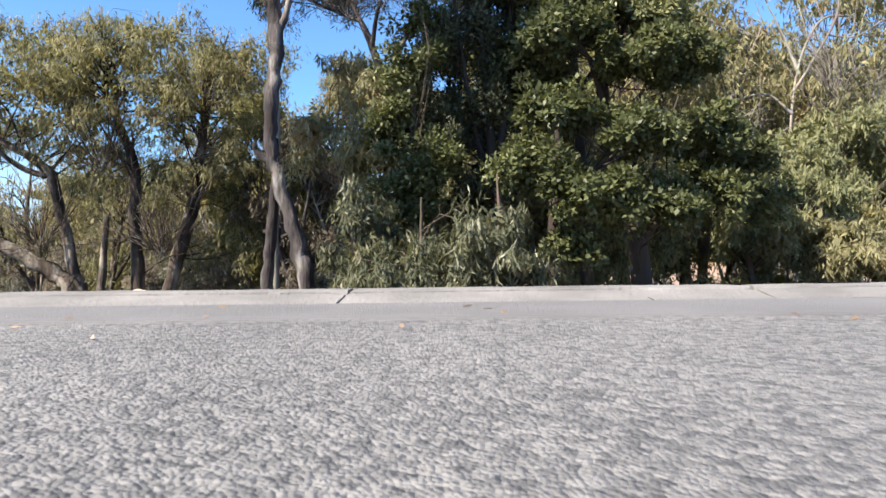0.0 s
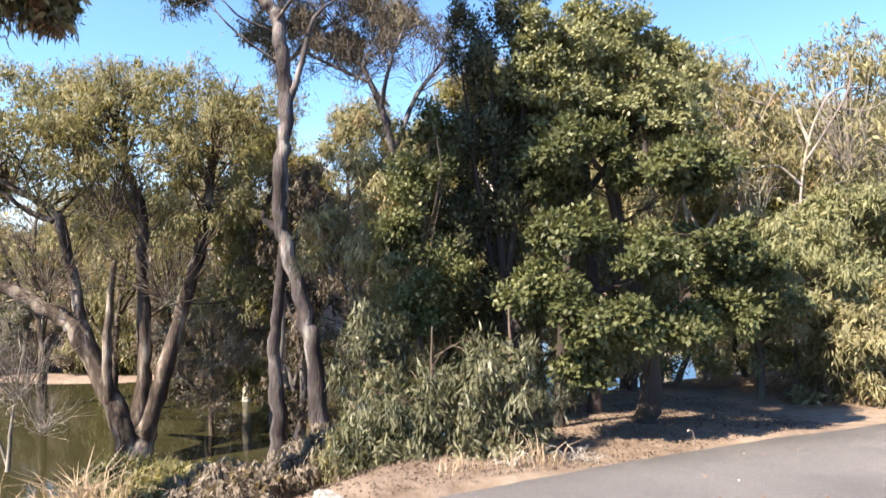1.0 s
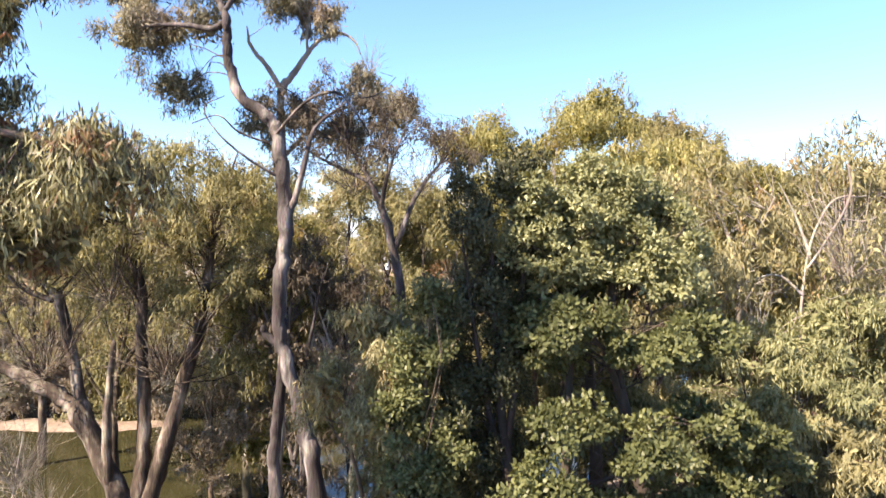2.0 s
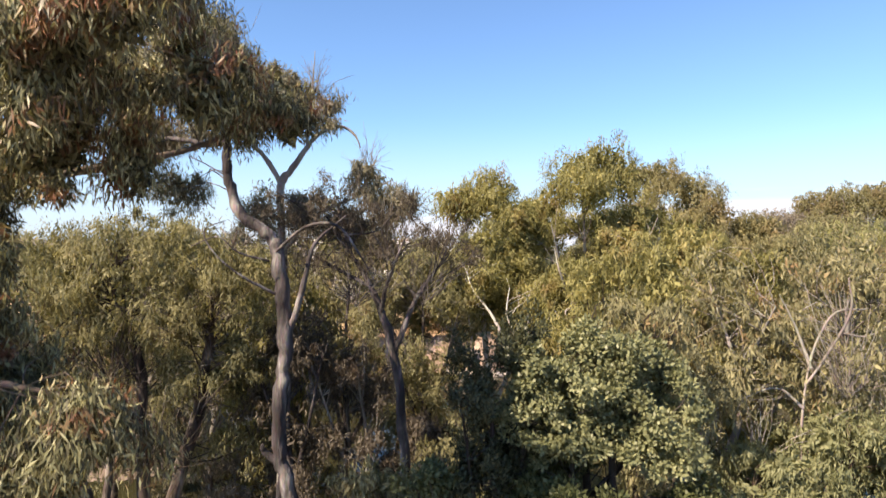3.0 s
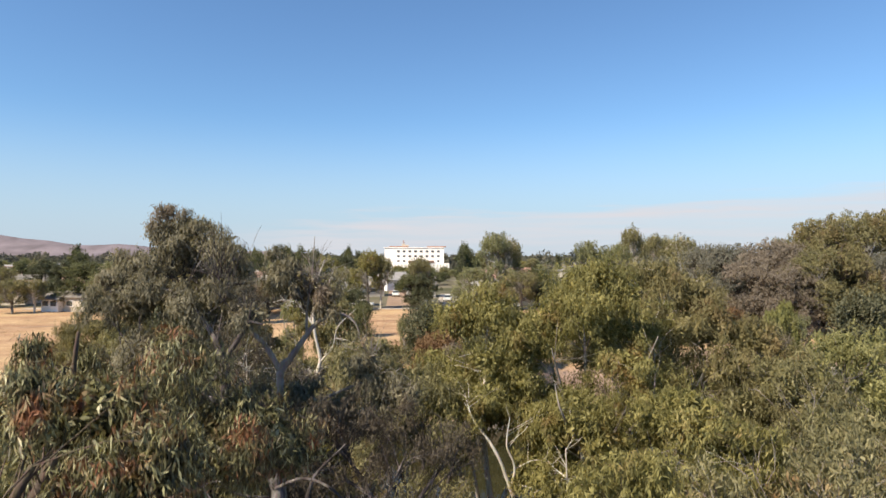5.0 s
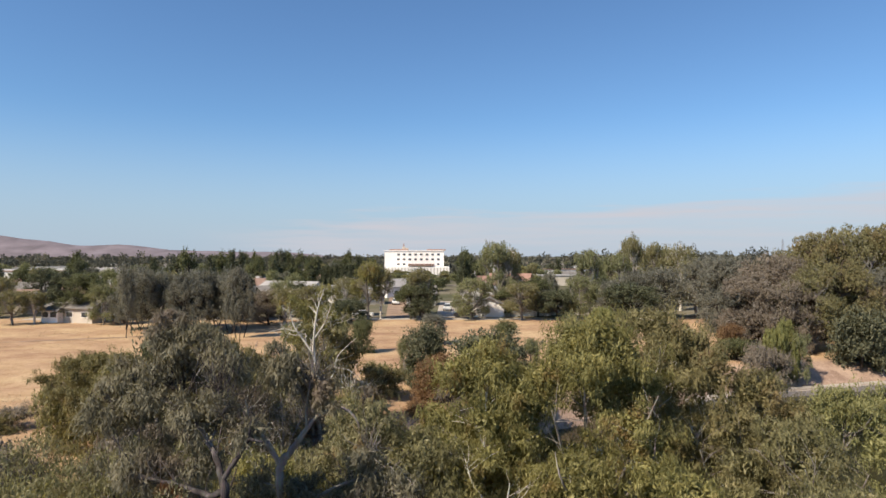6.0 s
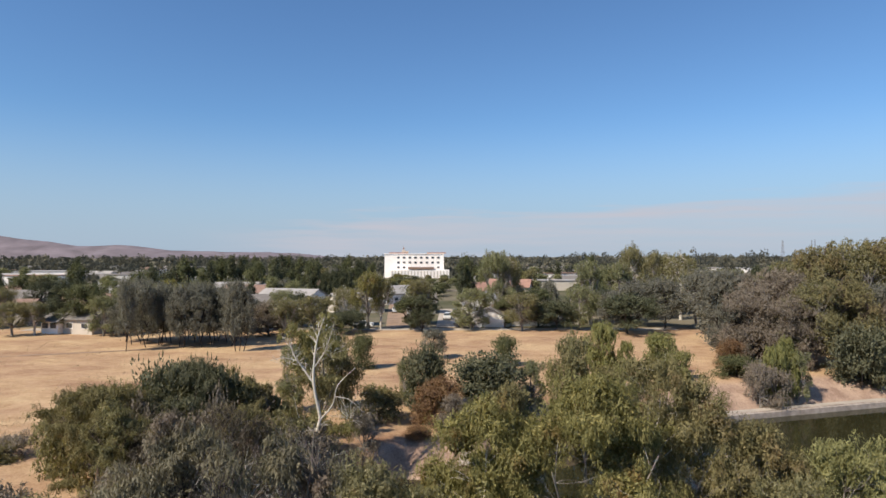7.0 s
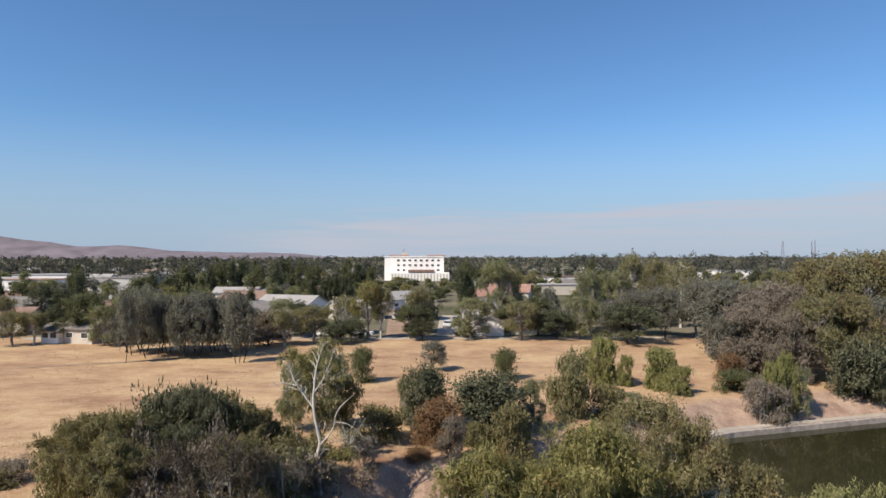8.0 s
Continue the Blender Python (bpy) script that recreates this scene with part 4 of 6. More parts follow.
# dense oak beside the path, its leaves in separate pads
b = (1.6, 7.4, -0.75)
oak_pads = [(1.05, 7.5, 3.4, 0.42, 0.42, 0.45), (1.2, 7.6, 2.3, 0.5, 0.42, 0.55), (1.75, 7.8, 3.0, 0.55, 0.45, 0.5), (2.8, 7.7, 3.3, 0.42, 0.42, 0.4), (2.6, 7.9, 3.8, 0.36, 0.36, 0.32), (1.5, 7.5, 3.7, 0.5, 0.5, 0.4), (2.1, 7.6, 4.05, 0.34, 0.4, 0.38), (2.3, 7.4, 3.2, 0.52, 0.5, 0.36), (1.4, 6.8, 2.55, 0.46, 0.42, 0.3), (2.2, 6.8, 2.3, 0.5, 0.45, 0.28), (2.9, 7.2, 2.35, 0.45, 0.45, 0.36)]
oak_skirt = [(1.35, 6.3, 1.55, 0.46, 0.36, 0.27), (2.1, 6.3, 1.3, 0.46, 0.4, 0.24), (2.85, 6.8, 1.45, 0.5, 0.42, 0.27), (3.45, 7.3, 1.1, 0.46, 0.45, 0.27), (1.0, 6.2, 0.95, 0.36, 0.34, 0.28), (1.6, 6.1, 0.65, 0.46, 0.36, 0.32),
             (2.3, 6.4, 0.62, 0.4, 0.36, 0.25), (3.0, 6.8, 0.75, 0.42, 0.4, 0.24), (3.9, 7.7, 0.75, 0.4, 0.4, 0.26), (1.45, 6.3, 0.2, 0.26, 0.26, 0.2)]
make_tree("oak_tree", b,
          [rel(b, [(2.35, 7.5, -0.95, 0.2), (2.42, 7.5, -0.5, 0.14), (2.47, 7.5, -0.1, 0.12), (2.3, 7.5, 0.8, 0.09), (2.0, 7.5, 2.4, 0.05), (2.1, 7.6, 3.9, 0.015)]),
           rel(b, [(1.3, 7.2, -0.9, 0.08), (1.35, 7.2, 0.2, 0.06), (1.5, 7.4, 2.2, 0.04), (1.5, 7.5, 3.6, 0.01)]),
           rel(b, [(2.1, 7.5, 1.6, 0.045), (1.8, 7.0, 2.2, 0.03), (1.4, 6.6, 2.6, 0.012)]),
           rel(b, [(2.4, 7.5, 0.2, 0.06), (2.9, 7.4, 0.9, 0.05), (3.6, 7.6, 1.2, 0.02)]),
           rel(b, [(1.4, 7.2, 0.5, 0.04), (1.5, 6.6, 0.9, 0.03), (2.0, 6.3, 1.2, 0.012)])],
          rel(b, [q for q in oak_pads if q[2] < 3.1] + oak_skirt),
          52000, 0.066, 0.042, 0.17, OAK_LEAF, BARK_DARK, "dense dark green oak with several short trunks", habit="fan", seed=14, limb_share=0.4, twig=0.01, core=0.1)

# second oak rising behind it, with paler leaves on top
b = (2.0, 8.3, -0.85)
make_tree("oak_tree", b,
          [rel(b, [(2.0, 8.3, -1.0, 0.1), (1.95, 8.2, 1.0, 0.08), (1.8, 8.0, 2.6, 0.05), (1.7, 7.7, 4.0, 0.015)]), rel(b, [(1.85, 8.05, 2.2, 0.045), (2.4, 7.8, 3.0, 0.03), (2.7, 7.8, 3.8, 0.01)]), rel(b, [(1.85, 8.05, 2.0, 0.045), (1.4, 7.8, 3.0, 0.03), (1.1, 7.6, 3.8, 0.01)])],
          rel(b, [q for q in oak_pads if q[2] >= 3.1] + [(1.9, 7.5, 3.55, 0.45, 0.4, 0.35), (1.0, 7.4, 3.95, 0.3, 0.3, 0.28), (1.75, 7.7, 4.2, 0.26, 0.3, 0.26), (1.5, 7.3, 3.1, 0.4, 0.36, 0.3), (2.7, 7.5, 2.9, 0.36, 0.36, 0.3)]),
          34000, 0.062, 0.036, 0.16, OAK_PALE, BARK_DARK, "leafy oak with pale leaves behind the dark oak", habit="fan", seed=145, limb_share=0.4, twig=0.01, core=0.1)

# narrow tree close against it; leaves darkened to paint the oak's shaded recess
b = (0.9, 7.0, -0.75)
make_tree("oak_shade_tree", b,
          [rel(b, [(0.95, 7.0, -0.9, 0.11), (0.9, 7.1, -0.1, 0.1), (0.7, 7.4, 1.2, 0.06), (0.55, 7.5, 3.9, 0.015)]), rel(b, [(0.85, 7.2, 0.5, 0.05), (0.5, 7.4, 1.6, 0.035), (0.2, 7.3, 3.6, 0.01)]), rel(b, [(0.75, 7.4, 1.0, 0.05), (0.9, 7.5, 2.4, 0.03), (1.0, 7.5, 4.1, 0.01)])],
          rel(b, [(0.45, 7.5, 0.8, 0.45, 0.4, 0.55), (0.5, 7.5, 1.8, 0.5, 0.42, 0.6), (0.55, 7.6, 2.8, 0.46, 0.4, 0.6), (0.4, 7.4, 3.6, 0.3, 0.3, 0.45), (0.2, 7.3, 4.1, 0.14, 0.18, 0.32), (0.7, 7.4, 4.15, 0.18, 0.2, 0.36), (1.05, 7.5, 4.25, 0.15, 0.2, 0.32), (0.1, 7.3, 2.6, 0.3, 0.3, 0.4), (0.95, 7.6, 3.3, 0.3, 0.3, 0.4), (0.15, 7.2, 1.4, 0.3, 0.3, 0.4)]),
          30000, 0.06, 0.024, 0.17, OAK_SHADE_LEAF, BARK_DARK, "narrow upright tree, leaves darkened for shade beside the oak", habit="up", seed=140, limb_share=0.6, twig=0.009, core=0.12)

# young oak at its foot
b = (-0.25, 7.0, -0.75)
make_tree("oak_tree", b, [rel(b, [(-0.25, 7.0, -0.9, 0.05), (-0.25, 7.0, 0.8, 0.035), (-0.15, 7.0, 2.6, 0.01)])],
          rel(b, [(-0.35, 7.1, 0.7, 0.34, 0.34, 0.45), (-0.3, 7.0, 1.5, 0.36, 0.34, 0.5), (-0.2, 6.9, 2.2, 0.28, 0.3, 0.35), (-0.15, 7.0, 2.8, 0.2, 0.22, 0.3), (0.0, 6.7, 1.0, 0.28, 0.28, 0.3)]),
          13000, 0.06, 0.034, 0.17, OAK_LEAF, BARK_BROWN, "young leafy oak growing beside the path trees", habit="fan", seed=141, limb_share=0.4, twig=0.008)

# young gum shrub with long pale leaves
b = (0.0, 6.0, -0.55)
make_tree("shrub", b,
          [rel(b, [(0.0, 6.0, -0.7, 0.03), (-0.1, 6.0, 0.2, 0.02), (-0.1, 5.9, 0.7, 0.008)]), rel(b, [(0.4, 5.9, -0.7, 0.03), (0.6, 5.8, 0.3, 0.02), (0.6, 5.8, 0.9, 0.008)]),
           rel(b, [(-0.5, 6.3, -0.9, 0.03), (-0.8, 6.4, 0.3, 0.02), (-0.9, 6.4, 0.9, 0.008)])],
          rel(b, [(-0.1, 5.9, -0.1, 0.8, 0.45, 0.55), (0.6, 5.8, 0.25, 0.35, 0.35, 0.55), (-0.62, 6.4, 0.2, 0.42, 0.4, 0.8), (0.2, 5.7, -0.35, 0.7, 0.35, 0.3), (-0.6, 5.6, -0.4, 0.4, 0.3, 0.35), (0.85, 5.95, -0.15, 0.3, 0.28, 0.42)]),
          14000, 0.095, 0.018, 0.2, SHRUB_LEAF, BARK_BROWN, "young gum shrub with long pale hanging leaves", "shrub", seed=15, twig=0.008)

# gums on the bank beyond the path
def bank_gum(x, y, top, spread, leaf_mat, bark, seed, leaves=24000, length=0.2, label="bushy gum tree with drooping olive leaves", lean=0.0, low=0.25, twig=0.013, core=0.3, limbs=()):
    z = min(soil_z(x, y), -0.4)
    z = max(z, WATER_Z - 0.4)
    h = top - z
    rng = np.random.RandomState(seed + 500)
    s = spread
    stems = [[(0, 0, -0.2, 0.03 + 0.012 * h), (lean * 0.3 + rng.normal() * 0.15, 0, h * 0.25, 0.025 + 0.009 * h), (lean * 0.7 + rng.normal() * 0.25, rng.normal() * 0.2, h * 0.55, 0.02 + 0.005 * h), (lean, 0, h * 0.88, 0.012)]]
    for k in range(4):
        a = k * 1.7 + rng.rand() * 1.2
        z0 = h * rng.uniform(0.18, 0.45)
        stems.append([(lean * 0.4, 0, z0, 0.015 + 0.006 * h), (lean * 0.5 + math.cos(a) * s * 0.35, math.sin(a) * s * 0.35, z0 + h * 0.16, 0.012 + 0.004 * h), (lean * 0.7 + math.cos(a) * s * 0.75, math.sin(a) * s * 0.75, z0 + h * rng.uniform(0.28, 0.45), 0.015)])
    blobs = [(lean, 0, h * 0.89, s * 0.34, s * 0.34, h * 0.08), (lean * 0.6, 0, h * (0.45 + low * 0.3), s * 0.5, s * 0.5, h * 0.2 * (1 - low))]
    for k in range(24):
        out = math.sqrt((k + 0.5) / 24)
        a = k * 2.4 + rng.rand() * 0.7
        drop = 0.30 * out**2 + rng.uniform(-0.02, 0.1)
        zz = h * max(low + 0.08, (0.94 - drop) if k % 3 else rng.uniform(low + 0.08, 0.7))
        rr = s * out * rng.uniform(0.8, 1.0)
        w = s * rng.uniform(0.17, 0.36)
        blobs.append((lean * zz / h + math.cos(a) * rr, math.sin(a) * rr, zz, w, w * rng.uniform(0.8, 1.2), h * rng.uniform(0.045, 0.1)))
    stems += [rel((x, y, z), pl) for pl in limbs]
    return make_tree("gum_tree", (x, y, z), stems, blobs, int(leaves * 1.1), length * 0.76, length * 0.16, 0.15 * length / 0.2 + s * 0.075, leaf_mat, bark, label, seed=seed, twig=twig, core=core, limb_share=0.35)


bank_gum(5.2, 12.4, 5.6, 1.6, GUM_PALE, BARK_PALE, 21, 9000, low=0.45, core=0.04)
bank_gum(-0.75, 8.0, 2.9, 0.95, GUM_PALE, BARK_BROWN, 171, 15000, 0.13, "leafy grey-green gum sapling beside the oak", low=0.0, core=0.15)
b = (6.2, 11.3, -1.7)
make_tree("dead_tree", b,
          [rel(b, [(6.2, 11.3, -1.9, 0.02), (6.3, 11.25, 0.6, 0.026), (6.4, 11.2, 3.0, 0.02), (6.85, 11.2, 4.2, 0.022), (7.5, 11.2, 4.35, 0.012)]),
           rel(b, [(6.36, 11.2, 2.6, 0.03), (5.9, 11.2, 2.95, 0.022), (5.25, 11.1, 2.8, 0.012)]),
           rel(b, [(6.4, 11.2, 3.0, 0.026), (6.66, 11.1, 3.45, 0.02), (7.08, 11.0, 4.3, 0.02), (7.05, 11.0, 4.9, 0.008)]),
           rel(b, [(6.5, 11.2, 3.3, 0.03), (6.3, 11.3, 4.0, 0.02), (6.0, 11.3, 4.6, 0.008)]),
           rel(b, [(6.9, 11.05, 3.95, 0.02), (7.4, 11.0, 3.9, 0.012), (7.9, 11.0, 4.2, 0.006)])],
          rel(b, [(6.4, 11.6, 0.4, 0.6, 0.5, 0.5)]),
          500, 0.14, 0.03, 0.3, GUM_OLIVE, BARK_PALE, "dead leafless tree with bleached white limbs", seed=144,
          bare=rel(b, [(7.0, 11.0, 3.6, 0.5, 0.3, 0.8, 60), (8.0, 11.2, 2.8, 0.5, 0.3, 0.8, 50), (5.4, 11.0, 2.2, 0.4, 0.3, 0.6, 30)]))
bank_gum(8.0, 12.4, 6.2, 1.9, GUM_PALE, BARK_PALE, 22, 10000, low=0.4, core=0.04)
bank_gum(3.6, 12.6, 5.9, 1.7, GUM_YELLOW, BARK_DARK, 23, 13000, lean=-0.2, low=0.5, core=0.06)
bank_gum(6.2, 15.2, 6.3, 2.2, GUM_YELLOW, BARK_PALE, 24)
bank_gum(10.5, 16.0, 5.8, 2.4, GUM_OLIVE, BARK_PALE, 25)
bank_gum(5.3, 10.6, 2.2, 1.3, LIGHT_LEAF, BARK_BROWN, 26, leaves=11000, length=0.15, label="low leafy bush with light green leaves", low=0.05)
bank_gum(7.0, 11.2, 2.9, 1.5, LIGHT_LEAF, BARK_BROWN, 27, leaves=12000, length=0.16, label="low leafy bush with light green leaves", low=0.05)
bank_gum(9.0, 11.8, 3.0, 1.6, LIGHT_LEAF, BARK_BROWN, 126, leaves=11000, length=0.16, label="low leafy bush with light green leaves", low=0.05)
bank_gum(-3.0, 21.0, 7.1, 2.6, GUM_PALE, BARK_GUM, 28, 26000, 0.2, low=0.2, core=0.2)
bank_gum(-0.6, 20.4, 6.3, 2.1, GUM_OLIVE, BARK_GUM, 128, 18000, 0.2, low=0.1, core=0.2)
bank_gum(-10.6, 20.6, 4.6, 2.2, GUM_PALE, BARK_ROUGH, 129, 8000, 0.2, low=0.1, core=0.05)
bank_gum(-13.6, 21.5, 5.6, 2.4, GUM_PALE, BARK_ROUGH, 130, 8000, 0.22, low=0.3, core=0.05)
bank_gum(-8.2, 22.8, 5.6, 2.2, GUM_PALE, BARK_PALE, 131, 9000, 0.22, low=0.2, core=0.05)
# dark leaf tone paints the shaded bank behind
bank_gum(-2.4, 17.2, 3.4, 1.4, GUM_SHADE_BROWN, BARK_PALE, 132, 9000, 0.18, "thin gum with many bare mauve twigs", low=0.0, core=0.06)
bank_gum(-0.6, 17.2, 1.2, 1.2, GUM_SHADE_BROWN, BARK_BROWN, 30, 14000)
bank_gum(1.5, 9.4, 3.0, 1.2, GUM_OLIVE, BARK_BROWN, 133, 16000, 0.13, "bushy gum sapling behind the oak", low=0.0, core=0.3)
bank_gum(3.1, 10.3, 5.0, 1.45, GUM_PALE, BARK_DARK, 134, 13000, 0.15, "pale leafy gum with dark crooked limbs", low=0.3, core=0.03, twig=0.02)
# large gums standing at the water
bank_gum(1.6, 22.5, 8.9, 2.9, GUM_YELLOW, BARK_WHITE, 32, 40000, 0.2, "large spreading gum with yellow-green crown and white limbs", low=0.52,
         limbs=[[(1.7, 22.4, -2.5, 0.13), (2.3, 20.6, -0.2, 0.1), (2.35, 19.9, 1.2, 0.08), (2.0, 19.6, 2.3, 0.062), (1.6, 19.5, 3.3, 0.046), (0.95, 19.6, 4.2, 0.026), (0.7, 19.8, 4.9, 0.01)],
                [(2.1, 19.7, 2.0, 0.045), (2.2, 19.5, 2.8, 0.036), (1.95, 19.4, 3.5, 0.026), (2.05, 19.5, 4.3, 0.01)], [(2.2, 19.6, 2.7, 0.022), (2.8, 19.5, 3.0, 0.015), (3.3, 19.5, 2.9, 0.006)]])
bank_gum(4.0, 19.6, 5.8, 1.8, GUM_YELLOW, BARK_WHITE, 232, 20000, 0.2, "young spreading gum with yellow-green crown", low=0.55)
bank_gum(5.0, 22.8, 9.8, 3.6, GUM_YELLOW, BARK_PALE, 33, 54000, 0.2, "large spreading gum with yellow-green crown and white limbs", low=0.3,
         limbs=[[(5.0, 22.8, 0.0, 0.1), (4.2, 20.6, 2.8, 0.06), (3.7, 19.0, 4.2, 0.04), (3.4, 18.6, 4.9, 0.025), (3.3, 18.7, 5.5, 0.01)], [(4.9, 22.6, 1.0, 0.09), (6.0, 20.8, 3.4, 0.055), (6.5, 19.8, 4.8, 0.035), (6.6, 19.7, 5.6, 0.012)]])
bank_gum(8.9, 26.0, 9.9, 3.6, GUM_BROWN, BARK_WHITE, 34, 52000, 0.2, "large spreading gum with olive crown over the water")
bank_gum(12.2, 24.6, 7.4, 2.3, GUM_BROWN, BARK_PALE, 55, 26000, 0.2, "spreading gum with olive brown crown over the water", low=0.3)
bank_gum(14.9, 23.4, 7.1, 2.6, SAPPY_LEAF, BARK_PALE, 35, 26000, 0.2, "round tree with fresh light green leaves")
bank_gum(6.6, 18.6, 5.6, 2.0, GUM_YELLOW, BARK_PALE, 36, 28000, 0.19)
bank_gum(10.6, 22.8, 6.4, 2.1, GUM_BROWN, BARK_PALE, 135, 24000, 0.19, low=0.1)
bank_gum(11.5, 20.5, 6.6, 2.5, GUM_OLIVE, BARK_PALE, 37, 30000, 0.2)
bank_gum(-7.0, 22.5, 7.2, 2.4, GUM_SHADE_BROWN, BARK_WHITE, 38, 9000, 0.2, "thin dusky gum with white bare limbs", core=0.03, twig=0.02)
bank_gum(-6.2, 25, 4.0, 1.8, GUM_OLIVE, BARK_PALE, 39, 16000, 0.28)
bank_gum(-15.4, 36.0, 4.8, 2.2, GUM_SHADE_BROWN, BARK_PALE, 40, 13000, 0.2, "thin dusky gum with pale twisted limbs", low=0.0, core=0.06, twig=0.03)

bank_gum(-21, 38.5, 5.8, 3.4, GUM_BROWN, BARK_BROWN, 41, 34000, 0.19, "wide bushy gum with olive crown on the far bank", low=0.0)
bank_gum(-16, 41, 6.9, 2.8, GUM_BLUE, BARK_BROWN, 42, 34000, 0.19, "bushy dark green gum on the far bank", low=0.0)
bank_gum(-13.0, 43.0, 5.2, 2.2, GUM_BROWN, BARK_PALE, 43, 16000, 0.26, "bushy brownish gum on the far bank", low=0.0)
bank_gum(-12.0, 35.5, 5.2, 2.4, GUM_SHADE_BROWN, BARK_PALE, 46, 13000, 0.2, "thin dusky gum with pale twisted limbs", low=0.0, core=0.05, twig=0.03)
bank_gum(-9.6, 37.5, 4.2, 2.0, GUM_MAUVE, BARK_PALE, 47, 5000, 0.2, "thin gum with many bare mauve twigs", low=0.0, core=0.03, twig=0.03)
b = (-8.4, 43.8, -1.5)
make_tree("dead_tree", b,
          [rel(b, [(-8.3, 43.8, -1.9, 0.150), (-8.75, 43.7, 0.6, 0.132), (-8.5, 43.8, 2.2, 0.115), (-8.95, 43.8, 4.4, 0.092), (-8.75, 43.8, 7.2, 0.058), (-8.2, 43.8, 9.0, 0.018)]),
           rel(b, [(-8.9, 43.8, 4.4, 0.075), (-9.7, 43.8, 5.5, 0.058), (-10.3, 43.8, 6.4, 0.040), (-10.8, 43.8, 7.9, 0.011)]),
           rel(b, [(-8.85, 43.8, 5.6, 0.058), (-8.2, 43.8, 6.6, 0.034), (-7.6, 43.8, 8.2, 0.011)]),
           rel(b, [(-10.0, 43.8, 6.0, 0.040), (-11.0, 43.8, 6.2, 0.029), (-12.0, 43.8, 6.0, 0.011)]),
           rel(b, [(-8.6, 43.8, 1.8, 0.069), (-7.6, 43.6, 3.0, 0.052), (-7.2, 43.4, 4.4, 0.034), (-6.0, 43.4, 5.6, 0.011)]),
           rel(b, [(-8.6, 43.8, 0.8, 0.058), (-9.8, 43.6, 2.0, 0.040), (-10.2, 43.4, 3.6, 0.011)]),
           rel(b, [(-7.4, 43.5, 3.6, 0.034), (-6.4, 43.4, 3.4, 0.023), (-5.4, 43.2, 2.6, 0.009)])],
          rel(b, [(-10.6, 44.4, 8.0, 1.1, 0.8, 0.6), (-8.2, 44.4, 8.6, 0.9, 0.8, 0.6), (-9.6, 44.8, 7.2, 1.3, 0.8, 0.9), (-7.9, 44.8, 7.0, 1.1, 0.8, 0.8), (-10.4, 44.8, 5.6, 1.0, 0.7, 0.8), (-7.0, 44, 1.2, 1.0, 0.9, 0.8), (-10, 44.2, 0.8, 1.2, 1.0, 0.9)]),
          11000, 0.18, 0.036, 0.36, GUM_YELLOW, BARK_WHITE, "nearly bare tree with bleached white trunk and limbs", seed=44, twig=0.028,
          bare=rel(b, [(-10.6, 43.6, 6.4, 0.6, 0.4, 0.8, 12), (-7.8, 43.6, 7.2, 0.6, 0.4, 0.8, 12), (-6.4, 43.2, 3.0, 0.9, 0.4, 0.9, 24), (-9.8, 43.4, 1.6, 0.8, 0.4, 0.9, 22)]))
bank_gum(-9.6, 50.5, 7.2, 2.6, GUM_OLIVE, BARK_PALE, 144, 9000, 0.36, low=0.1)
# understorey in the shade of the bank
for k, (x, y, top, w, m) in enumerate(((0.2, 9.6, 1.2, 1.2, GUM_OLIVE), (2.6, 10.2, 1.6, 1.5, GUM_OLIVE), (4.4, 12.2, 2.0, 1.6, LIGHT_LEAF), (6.4, 13.2, 2.2, 1.8, GUM_YELLOW),
                                       (9.4, 12.2, 2.4, 1.8, LIGHT_LEAF), (-4.6, 9.4, -1.6, 0.8, SHRUB_LEAF), (-3.4, 8.0, -1.3, 0.7, GUM_OLIVE), (-2.5, 7.6, -1.2, 0.7, GUM_MAUVE), (-1.5, 8.6, -1.0, 0.7, GUM_MAUVE), (1.0, 13.0, 2.4, 1.6, GUM_OLIVE), (-6.6, 18.2, 0.6, 1.6, GUM_MAUVE), (6.2, 10.1, 0.8, 1.0, GUM_PALE), (7.7, 10.7, 1.0, 1.1, GUM_OLIVE))):
    bank_gum(x, y, top, w, m, BARK_BROWN, 160 + k, 9000, 0.16, "low bush in the shade of the bank trees", low=-0.05, twig=0.01)
bank_gum(-18.5, 36, 5.0, 2.0, GUM_OLIVE, BARK_BROWN, 49, 18000, 0.2, low=0.0)
bank_gum(-5.2, 19.5, 5.6, 2.0, GUM_YELLOW, BARK_PALE, 52, 18000, 0.24, low=0.0)
bank_gum(-12.0, 37.5, 4.8, 2.4, GUM_BROWN, BARK_BROWN, 53, 18000, 0.19, low=0.0)
bank_gum(-3.9, 16.6, 4.4, 1.3, GUM_SHADE_BROWN, BARK_GUM, 54, 10000, 0.22, "thin young gum with grey stems", low=0.0, core=0.03)

